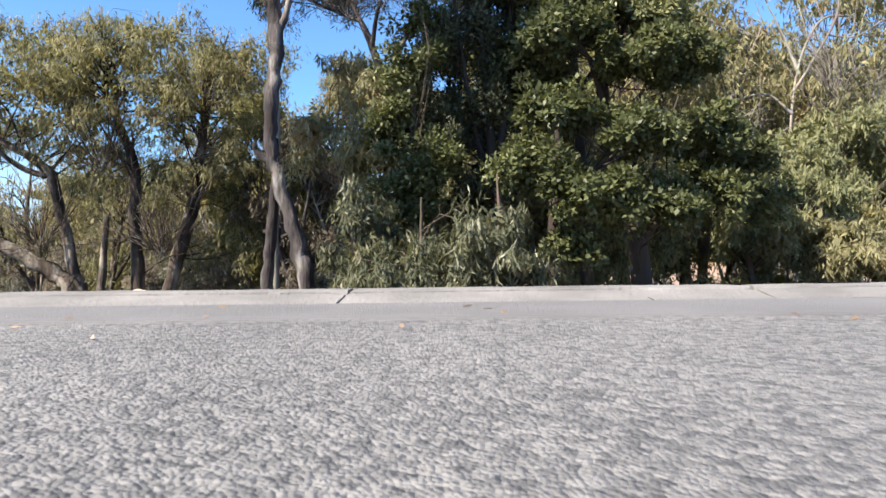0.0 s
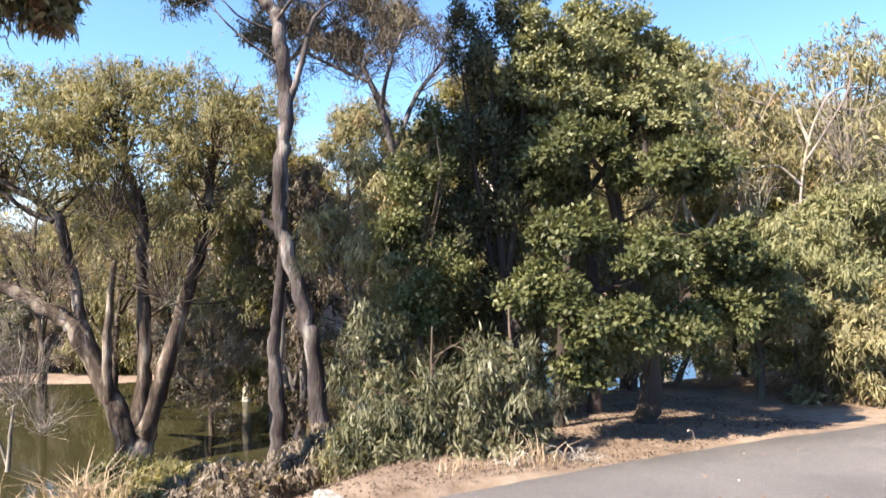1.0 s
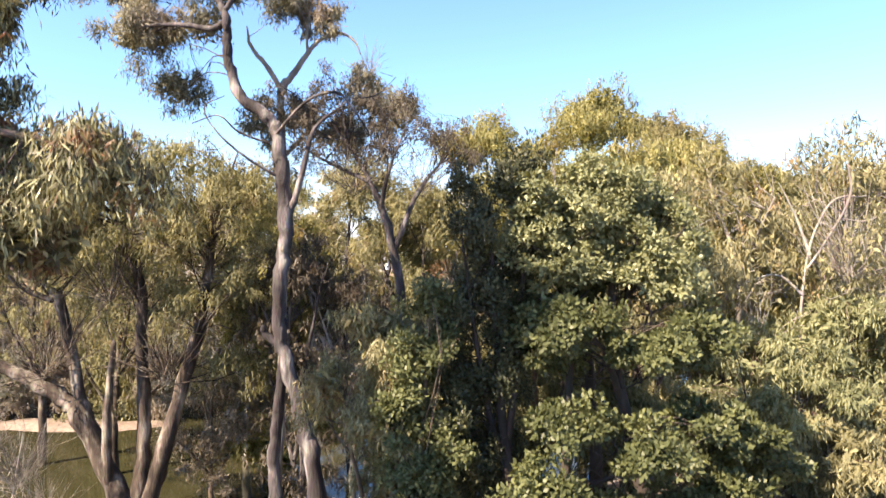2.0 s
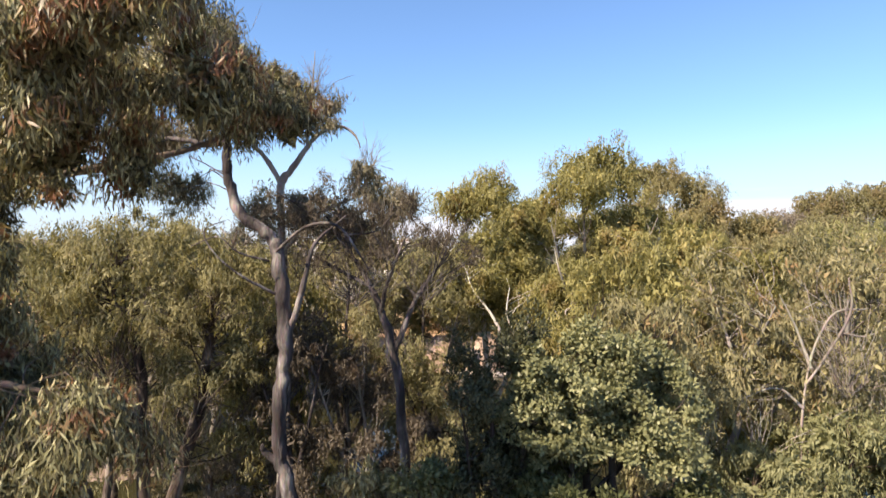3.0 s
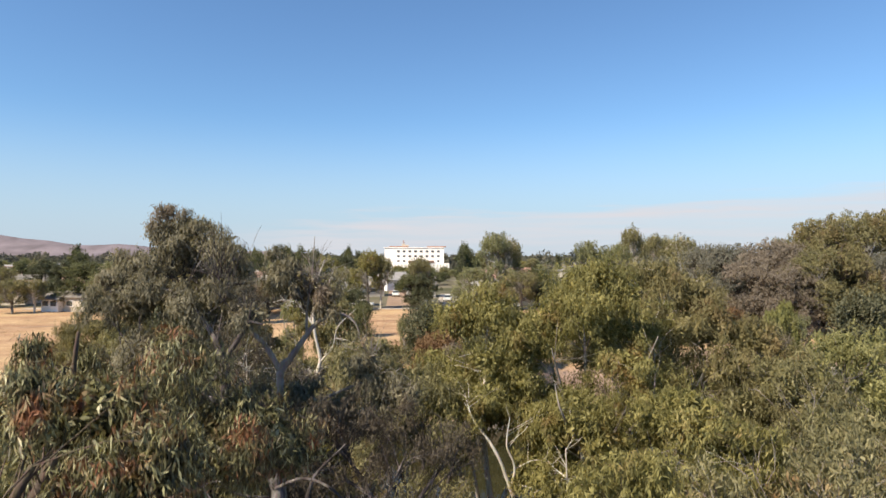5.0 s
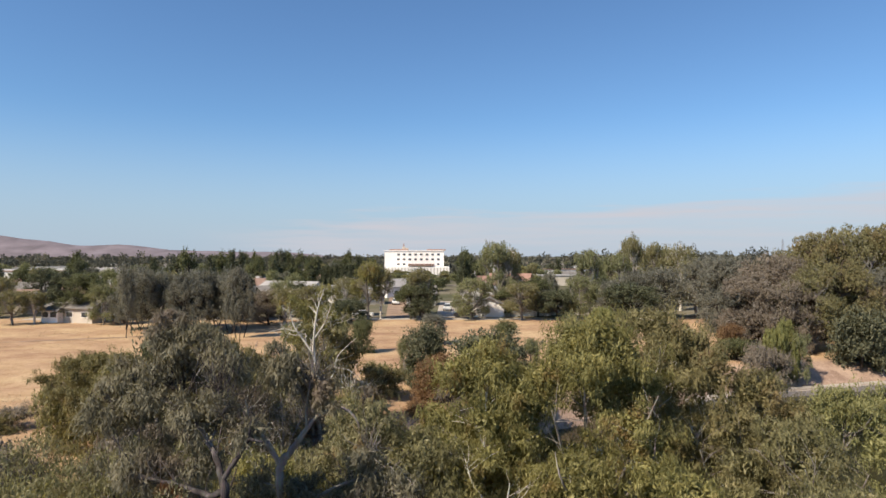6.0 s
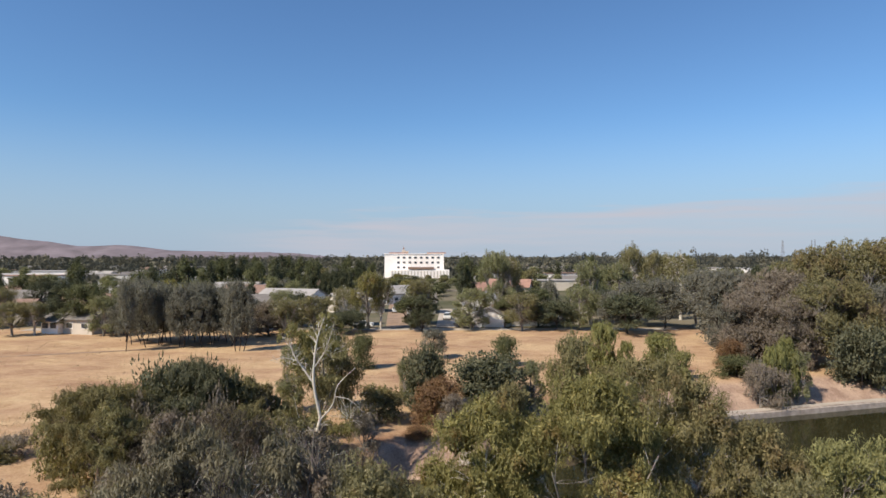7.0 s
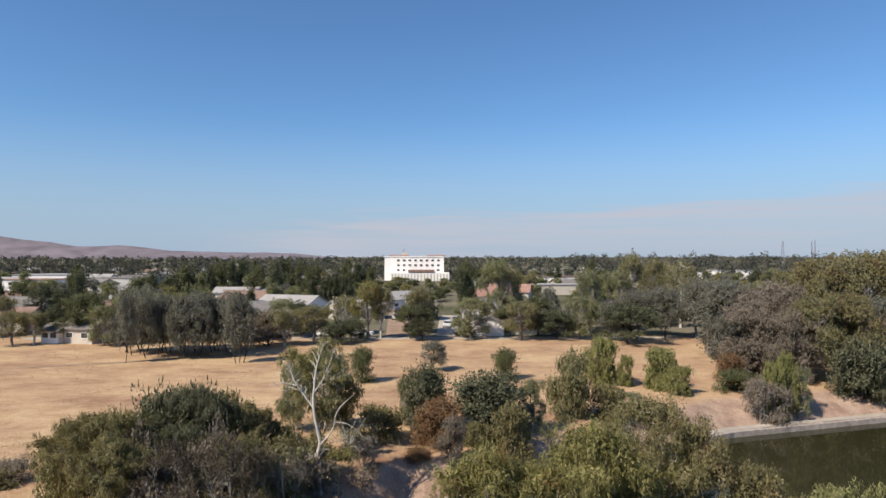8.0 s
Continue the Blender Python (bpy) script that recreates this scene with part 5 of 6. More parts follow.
# ================= far side of the river =================
def proto(name, leaf_mat, bark, label, seed, h, s, leaves, length, habit="hang", lobes=8, low=0.2, stemmed=True, flat=0.15, category="tree", width=0.42, clump=0.0, limbs=0.3, stout=1.0, fork=0.22):
    """A tree of height h and half-width s, to be copied over the field and the town."""
    rng = np.random.RandomState(seed)
    stems = [[(0, 0, -0.3, 0.019 * h * stout), (rng.normal() * 0.05 * h, 0, h * 0.35, 0.015 * h * stout), (rng.normal() * 0.05 * h, 0, h * 0.85, 0.006 * h)]]
    if stemmed:
        for k in range(3):
            a = k * 2.1 + rng.rand()
            stems.append([(0, 0, h * fork, 0.012 * h * stout), (math.cos(a) * s * 0.3, math.sin(a) * s * 0.3, h * (fork + 0.2), 0.008 * h * stout), (math.cos(a) * s * 0.6, math.sin(a) * s * 0.6, h * (fork + 0.42), 0.003 * h)])
    blobs = [(0, 0, h * 0.86, s * 0.5, s * 0.5, h * 0.13)]
    if stemmed:
        blobs += [(math.cos(k * 2.1 + 0.4) * s * 0.36, math.sin(k * 2.1 + 0.4) * s * 0.36, h * 0.75, s * 0.4, s * 0.4, h * 0.13) for k in range(3)]
    tufts = lobes if category == "bush" or not stemmed else int(lobes * 1.7)
    for k in range(tufts):
        a = k * 2.4 + rng.rand()
        zz = h * (low + 0.12 + (0.82 - low - 0.12) * rng.rand())
        rr = s * rng.uniform(0.35, 0.8)
        fat = 1.25 if category == "bush" or not stemmed else 0.76
        blobs.append((math.cos(a) * rr, math.sin(a) * rr, zz, s * fat * rng.uniform(0.3, 0.45), s * fat * rng.uniform(0.3, 0.45), h * flat * rng.uniform(0.8, 1.3)))
    return make_tree(name, (0, -2000, 0), stems, blobs, int(leaves * 1.15), length, length * width, clump or length * 1.9, leaf_mat, bark, label, category, habit, seed, twig=0.006 * h, limb_share=limbs, core=0.3, core_size=1.5, reach=h * 0.4)


PROTO = {
    "olive": [proto("gum_tree", GUM_OLIVE, BARK_PALE, "olive green gum tree at the edge of the field", 61, 10, 3.6, 14000, 0.2, lobes=11, low=0.2, stout=1.2),
              proto("gum_tree", GUM_OLIVE, BARK_WHITE, "olive green gum tree with white limbs", 62, 10, 3.2, 12000, 0.2, lobes=10, low=0.28, stout=1.3)],
    "grey": [proto("grey_gum_tree", GUM_GREY, BARK_DARK, "grey-green tree with dark bare trunk", 63, 10, 3.0, 9000, 0.22, low=0.14, lobes=18, clump=0.45, stout=0.5, fork=0.3),
             proto("grey_gum_tree", GUM_GREY, BARK_DARK, "grey-green tree with dark bare trunk", 64, 10, 2.6, 8000, 0.22, low=0.12, lobes=16, clump=0.45, stout=0.5, fork=0.28)],
    "mauve": [proto("mauve_gum_tree", GUM_MAUVE, BARK_BROWN, "dull mauve-grey drooping gum tree", 65, 10, 3.6, 14000, 0.2, low=0.0, lobes=12)],
    "dark": [proto("dark_tree", DARK_LEAF, BARK_DARK, "dark green leafy tree", 66, 10, 3.6, 12000, 0.22, habit="fan", low=0.05, lobes=11),
             proto("dark_tree", PINE_LEAF, BARK_DARK, "dark green evergreen tree", 67, 10, 3.0, 11000, 0.22, habit="fan", low=0.1, lobes=11)],
    "pine": [proto("pine_tree", PINE_LEAF, BARK_DARK, "broad dark pine with short trunk", 68, 7, 3.6, 6500, 0.28, habit="fan", low=0.1, flat=0.12, lobes=11)],
    "willow": [proto("willow_tree", WILLOW_LEAF, BARK_BROWN, "bright yellow-green weeping tree on dry grass", 69, 5, 2.8, 9000, 0.26, low=-0.12, flat=0.24, lobes=16, clump=0.5, limbs=0.1)],
    "light": [proto("light_tree", LIGHT_LEAF, BARK_PALE, "light green leafy tree", 70, 10, 3.4, 14000, 0.2, habit="hang", low=0.05, lobes=11)],
    "yellow": [proto("gum_tree", GUM_YELLOW, BARK_PALE, "yellow-green gum tree at the edge of the field", 71, 10, 3.0, 12000, 0.2, low=0.28, lobes=11, stout=1.3)],
    "bush": [proto("bush", DARK_LEAF, BARK_DARK, "round dark green bush on dry grass", 72, 3, 1.6, 6000, 0.15, habit="fan", low=-0.12, flat=0.28, category="bush", width=0.5, lobes=18, limbs=0.1)],
    "redbush": [proto("bush", RED_LEAF, BARK_BROWN, "rust red bush on the dry bank", 73, 3, 1.8, 6000, 0.16, habit="fan", low=-0.12, flat=0.26, category="bush", width=0.5, lobes=16, limbs=0.1)],
    "oliveb": [proto("bush", GUM_OLIVE, BARK_BROWN, "olive brown bush on the dry bank", 74, 4, 2.2, 7000, 0.2, low=-0.12, flat=0.24, category="bush", lobes=16, limbs=0.15)],
    "brownb": [proto("bush", GUM_BROWN, BARK_BROWN, "yellow-brown bush on the dry bank", 77, 4, 2.2, 7000, 0.2, low=-0.12, flat=0.24, category="bush", lobes=16, limbs=0.15)],
    "twiggy": [proto("bush", GUM_MAUVE, BARK_PALE, "thin bush with many bare grey twigs", 78, 4, 2.2, 2600, 0.2, low=-0.1, flat=0.24, category="bush", lobes=14, limbs=0.9)],
    "greyb": [proto("bush", GUM_BLUE, BARK_BROWN, "blue-green bush with pointed leaves on the bank", 75, 4, 2.4, 6500, 0.26, habit="fan", low=-0.12, flat=0.22, category="bush", lobes=16, limbs=0.1)],
    "cypress": [proto("cypress_tree", PINE_LEAF, BARK_DARK, "narrow dark green cypress", 76, 10, 1.1, 3600, 0.4, habit="up", low=-0.05, stemmed=False, lobes=14)],
    "conifer": [proto("conifer_tree", PINE_LEAF, BARK_DARK, "tall dark green conifer in the town", 91, 12, 2.0, 2600, 0.5, habit="up", low=-0.05, lobes=12, stemmed=False), proto("conifer_tree", DARK_LEAF, BARK_DARK, "tall dark green conifer in the town", 92, 12, 2.4, 2600, 0.5, habit="up", low=-0.05, lobes=12, stemmed=False)],
    "olive_big": [proto("gum_tree", GUM_BROWN, BARK_BROWN, "tall olive gum tree on the far shore", 81, 10, 3.4, 24000, 0.17, lobes=13, low=0.05), proto("gum_tree", GUM_OLIVE, BARK_PALE, "tall olive gum tree on the far shore", 82, 10, 3.4, 24000, 0.17, low=0.05, lobes=13)],
    "mauve_big": [proto("mauve_gum_tree", GUM_MAUVE, BARK_BROWN, "dull mauve-grey drooping gum on the far shore", 83, 10, 3.6, 24000, 0.17, low=-0.05, lobes=15)],
    "grey_big": [proto("grey_gum_tree", GUM_GREY, BARK_DARK, "grey-green gum tree on the far shore", 84, 10, 3.4, 22000, 0.17, low=0.0, lobes=13)],
    "town_dark": [proto("dark_tree", DARK_LEAF, BARK_DARK, "dark green leafy tree in the town", 85, 10, 3.6, 3400, 0.42, habit="fan", low=0.0), proto("dark_tree", PINE_LEAF, BARK_DARK, "dark evergreen tree in the town", 86, 10, 2.0, 3400, 0.4, habit="up", low=-0.05, lobes=10)],
    "town_olive": [proto("gum_tree", GUM_OLIVE, BARK_PALE, "olive green tree in the town", 87, 10, 3.4, 3400, 0.42, low=0.1), proto("gum_tree", GUM_GREY, BARK_PALE, "grey-green tree in the town", 88, 10, 3.4, 3400, 0.42, low=0.1)],
    "town_yellow": [proto("gum_tree", GUM_YELLOW, BARK_PALE, "yellow-green tree in the town", 90, 10, 3.2, 3400, 0.42, low=0.05)],
    "town_light": [proto("light_tree", LIGHT_LEAF, BARK_PALE, "light green leafy tree in the town", 89, 10, 3.4, 3400, 0.42, habit="fan", low=0.0)],
}
SIZE = {"olive_big": (10, 3.4), "mauve_big": (10, 3.6), "grey_big": (10, 3.4), "town_dark": (10, 3.4), "town_olive": (10, 3.4), "town_light": (10, 3.4), "town_yellow": (10, 3.2), "olive": (10, 3.5), "grey": (10, 3.3), "mauve": (10, 3.7), "dark": (10, 3.5), "pine": (7, 3.6), "willow": (5, 2.8), "light": (10, 3.4), "yellow": (10, 3.0),
        "bush": (3, 1.6), "redbush": (3, 1.8), "oliveb": (4, 2.2), "brownb": (4, 2.2), "conifer": (12, 2.2), "twiggy": (4, 2.2), "greyb": (4, 2.4), "cypress": (10, 1.1)}
used = {}
place_rng = random.Random(5)


def plant(kind, x, y, top, half, group=""):
    """One tree of a kind at (x, y), its top at height top, its crown half as wide as half."""
    k = used.get(kind, 0)
    used[kind] = k + 1
    src = PROTO[kind][k % len(PROTO[kind])]
    h0, s0 = SIZE[kind]
    z = soil_z(x, y) if y < 140 else -1.0
    sx = half / s0
    m = Matrix.Translation((x, y, z)) @ Matrix.Rotation(place_rng.uniform(0, 6.28), 4, "Z") @ Matrix.Diagonal((sx, sx, (top - z) / h0, 1))
    if k < len(PROTO[kind]):
        src.matrix_world = m
        ob = src
    else:
        ob = copy_thing(src, m @ Matrix.Diagonal((1 / src.scale.x, 1 / src.scale.y, 1 / src.scale.z, 1)))
    if group:
        tagged(ob, group=group)
    return ob


def plant_by_bearing(kind, slope, y, drop, spread, group=""):
    """slope: x over y; drop: how far its top lies below eye level at 15 m, over y; spread: crown width over y."""
    plant(kind, slope * y, y, 15.0 - drop * y, spread * y * (0.58 if group else 0.48), group)


# trees round the dry field: kind, bearing, distance, drop, spread
EDGE_TREES = """
light -.46 126 .055 .06;yellow -.425 125 .055 .07;light -.50 123 .06 .05;yellow -.395 128 .06 .05;light .215 121 .06 .045
olive -.68 112 .085 .055;olive -.645 113 .085 .04;light -.535 112 .075 .05;dark -.505 114 .085 .045;dark -.60 130 .050 .06;dark -.565 118 .055 .08;olive -.70 126 .06 .05;dark -.63 140 .045 .06
mauve -.275 112 .085 .07;olive -.25 112 .08 .06;olive -.205 118 .075 .06;pine -.165 114 .105 .05;light -.25 126 .065 .05;pine -.145 118 .10 .055
yellow -.118 121 .035 .05;olive -.098 122 .045 .045;dark -.052 121 .075 .045;dark -.033 119 .075 .045;olive -.035 124 .045 .04;light .045 121 .062 .06;light .085 135 .0 .06;olive .105 138 .01 .05
olive .125 120 .07 .06;dark .15 126 .062 .06;pine .18 121 .085 .062;light .23 130 .016 .05;pine .292 115 .075 .085
olive .30 140 -.01 .045;light .275 136 .02 .06;olive .335 150 .0 .05;grey .35 122 .045 .075;grey .265 119 .065 .06
olive .375 140 .005 .065;grey .42 112 .03 .085;grey_big .455 98 .035 .10;mauve_big .525 86 .035 .115;mauve_big .485 85 .07 .10;grey_big .455 87 .09 .07
mauve_big .555 80 .08 .09;olive_big .60 92 -.005 .11;olive_big .64 90 -.012 .11;olive_big .69 91 -.018 .12;olive_big .585 80 .055 .09;olive_big .64 79 .05 .10
grey_big .70 82 .06 .09;greyb .66 75 .13 .07;olive .55 112 .015 .07;olive_big .76 88 .0 .12;mauve_big .74 78 .07 .10;olive_big .82 84 .02 .12
dark .215 135 .055 .06;dark -.32 118 .09 .06;grey -.30 122 .08 .06;dark -.225 124 .07 .05;olive -.155 128 .06 .05
grey .31 127 .05 .06;olive .40 126 .03 .06;dark .105 128 .08 .05;olive -.78 120 .06 .08;olive -.86 112 .07 .09
"""
for item in EDGE_TREES.replace("\n", ";").split(";"):
    if item.strip():
        kind, a, y, d, w = item.split()
        plant_by_bearing(kind, float(a), float(y), float(d), float(w), "trees round the field")
for k in range(30):
    a = -0.502 + 0.0066 * k + place_rng.uniform(-0.008, 0.008)
    plant_by_bearing("grey", a, place_rng.uniform(94, 108), place_rng.uniform(0.045, 0.078), place_rng.uniform(0.04, 0.054), "grove on the field")
shore_rng = random.Random(31)
for k in range(34):
    x = -36 + k * 1.1 + shore_rng.uniform(-0.6, 0.6)
    if -8.5 < x < -0.5:
        continue
    y = float(np.interp(x, FAR_X, FAR_Y)) + shore_rng.choice((shore_rng.uniform(0.8, 2.5), shore_rng.uniform(3.0, 8.0)))
    plant(shore_rng.choice(["oliveb", "brownb", "twiggy", "oliveb", "mauve"]), x, y, shore_rng.uniform(0.6, 3.4), shore_rng.uniform(1.5, 2.6), "brush along the far bank")
for k in range(9):
    plant(shore_rng.choice(["oliveb", "mauve", "grey", "mauve"]), -20 + k * 1.25 + shore_rng.uniform(-0.4, 0.4), shore_rng.uniform(27.2, 28.4), shore_rng.uniform(-0.8, 1.4), shore_rng.uniform(1.1, 1.7), "brush along the far bank")
FIELD_PLANTS = """
grey -.012 88 .132 .055;bush .098 82 .145 .04;bush -.128 80 .142 .04;willow .25 79 .125 .065;willow .288 77.5 .155 .03;willow .342 76 .142 .06;willow .372 73 .172 .05;redbush .452 80 .155 .045
bush .463 75 .18 .065;willow .54 71 .15 .05;willow .52 70 .165 .05;twiggy .50 68.8 .19 .06;twiggy .525 68.8 .2 .06;light .56 70.5 .17 .045;light -.06 60 .187 .03;greyb -.025 59 .172 .07;brownb -.10 55 .235 .085;redbush -.012 54 .228 .085;redbush -.04 51 .305 .045
greyb .075 57 .185 .13;oliveb .20 62 .145 .075;light .14 58 .19 .05;olive -.185 58 .135 .09;light -.235 58 .165 .06;oliveb -.16 60 .18 .06;oliveb .05 53 .26 .05
twiggy -.68 45 .32 .08;brownb -.70 44 .335 .07;brownb -.55 40 .265 .10;greyb -.44 42 .212 .11;greyb -.395 44 .208 .09;brownb -.345 45 .212 .08;twiggy -.48 39 .265 .09;mauve -.30 43 .235 .07;oliveb -.60 42 .275 .09;twiggy -.36 38 .265 .10;brownb -.25 44 .26 .07;oliveb -.52 43 .24 .09
brownb .26 62 .20 .07;brownb .11 52 .23 .08;light .30 66 .215 .06;twiggy -.125 47 .28 .06
"""
for item in FIELD_PLANTS.replace("\n", ";").split(";"):
    if item.strip():
        kind, a, y, d, w = item.split()
        plant_by_bearing(kind, float(a), float(y), float(d), float(w))
for k in range(12):
    plant("cypress", -0.190 * 190 + k * 0.75, 190 + place_rng.uniform(-0.5, 0.5), place_rng.uniform(7.2, 8.8), 0.75, "cypress row")


# ================= town =================
def house(x, y, w, d, h, roof_h, turn, wall_mat, roof_mat, label, windows=2):
    root = new("house")
    root.matrix_world = Matrix.Translation((x, y, -1.05)) @ Matrix.Rotation(radians(turn), 4, "Z")
    tagged(root, label, "house")
    bm = bmesh.new()
    box(bm, 0, 0, h / 2, w, d, h)
    for sx in (-1, 1):
        v = [bm.verts.new((sx * w / 2, -d / 2, h)), bm.verts.new((sx * w / 2, d / 2, h)), bm.verts.new((sx * w / 2, 0, h + roof_h))]
        bm.faces.new(v)
    part("wall", bm, wall_mat, root)
    bm = bmesh.new()
    o, t = 0.5, 0.15
    slope = roof_h / (d / 2)
    ring = []
    for sx in (-1, 1):
        ring.append([bm.verts.new((sx * (w / 2 + o), yy, zz)) for yy, zz in
                     ((-d / 2 - o, h - o * slope), (0, h + roof_h), (d / 2 + o, h - o * slope), (d / 2 + o, h - o * slope + t), (0, h + roof_h + t), (-d / 2 - o, h - o * slope + t))])
    for k in range(6):
        bm.faces.new((ring[0][k], ring[0][(k + 1) % 6], ring[1][(k + 1) % 6], ring[1][k]))
    for r in ring:
        bm.faces.new((r[0], r[1], r[4], r[5]))
        bm.faces.new((r[1], r[2], r[3], r[4]))
    bmesh.ops.recalc_face_normals(bm, faces=bm.faces)
    part("roof", bm, roof_mat, root)
    for k in range(windows):
        wx = (k + 0.5) / windows * w - w / 2
        bm = bmesh.new()
        box(bm, wx, -d / 2 - 0.02, 1.6, 1.5, 0.08, 1.1)
        win = part("window", bm, WHITE_WALL, root)
        bm = bmesh.new()
        box(bm, wx, -d / 2 - 0.05, 1.6, 1.3, 0.06, 0.9)
        part("pane", bm, GLASS_DARK, win)
    return root


HOUSES = [
    (-70.6, 117, 3.6, 5, 2.5, 1.0, -14, WHITE_WALL, ROOF_GREY, "small white garage with grey roof beside the field"),
    (-5.6, 158, 7, 8, 3.0, 1.8, 4, GREY_WALL, ROOF_GREY, "grey house with grey gable roof"),
    (-65.5, 117.5, 6.5, 6, 2.9, 1.5, -14, CREAM_WALL, ROOF_GREY, "cream house with grey gable roof beside the field"),
    (-82, 150, 14, 9, 3.2, 2.0, 10, CREAM_WALL, ROOF_BROWN, "cream house with brown gable roof"),
    (-108, 165, 15, 10, 3.2, 2.0, -8, CREAM_WALL, ROOF_GREY, "cream house with grey gable roof"),
    (-45, 150, 14, 10, 3.0, 2.0, 15, CREAM_WALL, ROOF_GREY, "cream house with grey gable roof"),
    (-41, 172, 16, 10, 3.2, 2.0, -20, WHITE_WALL, ROOF_PALE, "white house with pale roof"),
    (-22, 160, 12, 9, 3.0, 1.8, 25, CREAM_WALL, ROOF_PALE, "cream house with pale roof"),
    (10, 154, 12, 9, 3.2, 2.2, 80, WHITE_WALL, ROOF_PALE, "white house with pale roof"),
    (9, 140, 7, 8, 2.8, 1.6, 5, WHITE_WALL, ROOF_PALE, "small white house with pale roof"),
    (9.5, 128, 5, 6, 2.6, 1.2, 80, WHITE_WALL, ROOF_GREY, "small white outbuilding with grey roof"),
    (16, 131, 11, 7, 2.6, 1.4, 4, WHITE_WALL, ROOF_BROWN, "white house with brown roof"),
    (26, 134, 10, 7, 2.6, 1.4, -6, CREAM_WALL, ROOF_GREY, "cream house with grey roof"),
    (15, 205, 14, 10, 3.2, 2.4, 20, CREAM_WALL, ROOF_TILE, "cream house with red tile roof"),
    (24, 225, 14, 10, 3.4, 2.4, -15, CREAM_WALL, ROOF_TILE, "cream house with red tile roof"),
    (-95, 135, 16, 9, 3.0, 1.9, 5, CREAM_WALL, ROOF_BROWN, "cream house with brown gable roof"),
    (-14, 190, 13, 9, 3.2, 2.0, 40, WHITE_WALL, ROOF_PALE, "white house with pale roof"),
    (38, 150, 12, 8, 3.0, 1.8, 12, CREAM_WALL, ROOF_BROWN, "cream house with brown roof"),
    (-60, 195, 14, 9, 3.2, 2.0, -12, WHITE_WALL, ROOF_BROWN, "white house with brown roof"),
    (-130, 190, 16, 10, 3.2, 2.0, 14, CREAM_WALL, ROOF_BROWN, "cream house with brown gable roof"),
]
more = random.Random(21)
for k in range(84):
    y = more.uniform(150, 620)
    x = more.uniform(-0.75, 0.75) * y
    if abs(x + 0.045 * y) < 0.09 * y or any(abs(x - q[0]) < 18 and abs(y - q[1]) < 16 for q in HOUSES):
        continue
    wall, roof, words = more.choice(((WHITE_WALL, ROOF_PALE, "white house with pale roof among trees"), (CREAM_WALL, ROOF_GREY, "cream house with grey roof among trees"), (CREAM_WALL, ROOF_BROWN, "cream house with brown roof among trees"), (CREAM_WALL, ROOF_PALE, "cream house with pale grey roof among trees"), (WHITE_WALL, ROOF_GREY, "white house with grey roof among trees")))
    HOUSES.append((x, y, more.uniform(10, 18), more.uniform(8, 11), 3.2, more.uniform(1.6, 2.6), more.uniform(-40, 40), wall, roof, words))
for row in HOUSES:
    house(*row)


def block(name, x, y, w, d, h, turn, wall_mat, roof_mat, label, z=-1.05):
    root = new(name)
    root.matrix_world = Matrix.Translation((x, y, z)) @ Matrix.Rotation(radians(turn), 4, "Z")
    tagged(root, label, "building")
    bm = bmesh.new()
    box(bm, 0, 0, h / 2, w, d, h)
    bmesh.ops.bevel(bm, geom=bm.edges[:], offset=0.08, segments=1, affect="EDGES")
    part("wall", bm, wall_mat, root)
    bm = bmesh.new()
    box(bm, 0, 0, h + 0.15, w + 0.6, d + 0.6, 0.3)
    part("roof", bm, roof_mat, root)
    return root


block("warehouse", -205, 330, 28, 18, 6, 5, WHITE_WALL, ROOF_PALE, "long low white warehouse")
block("warehouse", -186, 290, 22, 14, 5, 0, WHITE_WALL, ROOF_TILE, "white hall with red roof")
block("warehouse", -166, 330, 30, 16, 4.2, -8, GREY_WALL, ROOF_GREY, "long grey car park building")
block("warehouse", -178, 370, 26, 14, 5, 0, CREAM_WALL, ROOF_PALE, "long low pale warehouse")
block("warehouse", 62, 330, 24, 14, 5, 6, WHITE_WALL, ROOF_BROWN, "low white hall with flat brown roof")
block("warehouse", 44, 260, 26, 10, 4, 2, CREAM_WALL, ROOF_PALE, "low pale hall among trees")
block("warehouse", 190, 420, 26, 14, 6, 0, WHITE_WALL, ROOF_PALE, "low white warehouse with pale roof")
block("warehouse", 255, 450, 22, 14, 6, 0, WHITE_WALL, ROOF_PALE, "low white warehouse with pale roof")

# white hospital-like block with rows of windows
root = new("office_building")
root.location = (-18.2, 400, -1.0)
root.rotation_euler = (0, 0, radians(1))
tagged(root, "white five-storey building with small square windows", "building")
bm = bmesh.new()
box(bm, 0, 10, 7.5, 37.5, 20, 15)
part("wall", bm, WHITE_WALL, root)
bm = bmesh.new()
box(bm, 0, 10, 15.1, 38.2, 20.8, 0.5)
part("roof", bm, WHITE_WALL, root)
bm = bmesh.new()
box(bm, -10, 8, 15.7, 12, 8, 0.8)
part("roof_coping", bm, ROOF_TILE, root, "red tiled roof edge")
bm = bmesh.new()
box(bm, 14, 8, 15.7, 12, 8, 0.8)
part("roof_coping", bm, ROOF_TILE, root, "red tiled roof edge")
bm = bmesh.new()
box(bm, 3.5, -4, 2.6, 37, 8, 5.2)
part("wing", bm, WHITE_WALL, root)
bm = bmesh.new()
box(bm, 4.5, -4.4, 6.2, 16, 8, 1.4)
part("wing_roof", bm, ROOF_BROWN, root, "brown sloping roof of the wing")
bm = bmesh.new()
box(bm, -7, 8, 16.6, 2.2, 2.2, 2.4)
box(bm, -4.8, 8, 16.2, 2.0, 2.0, 1.8)
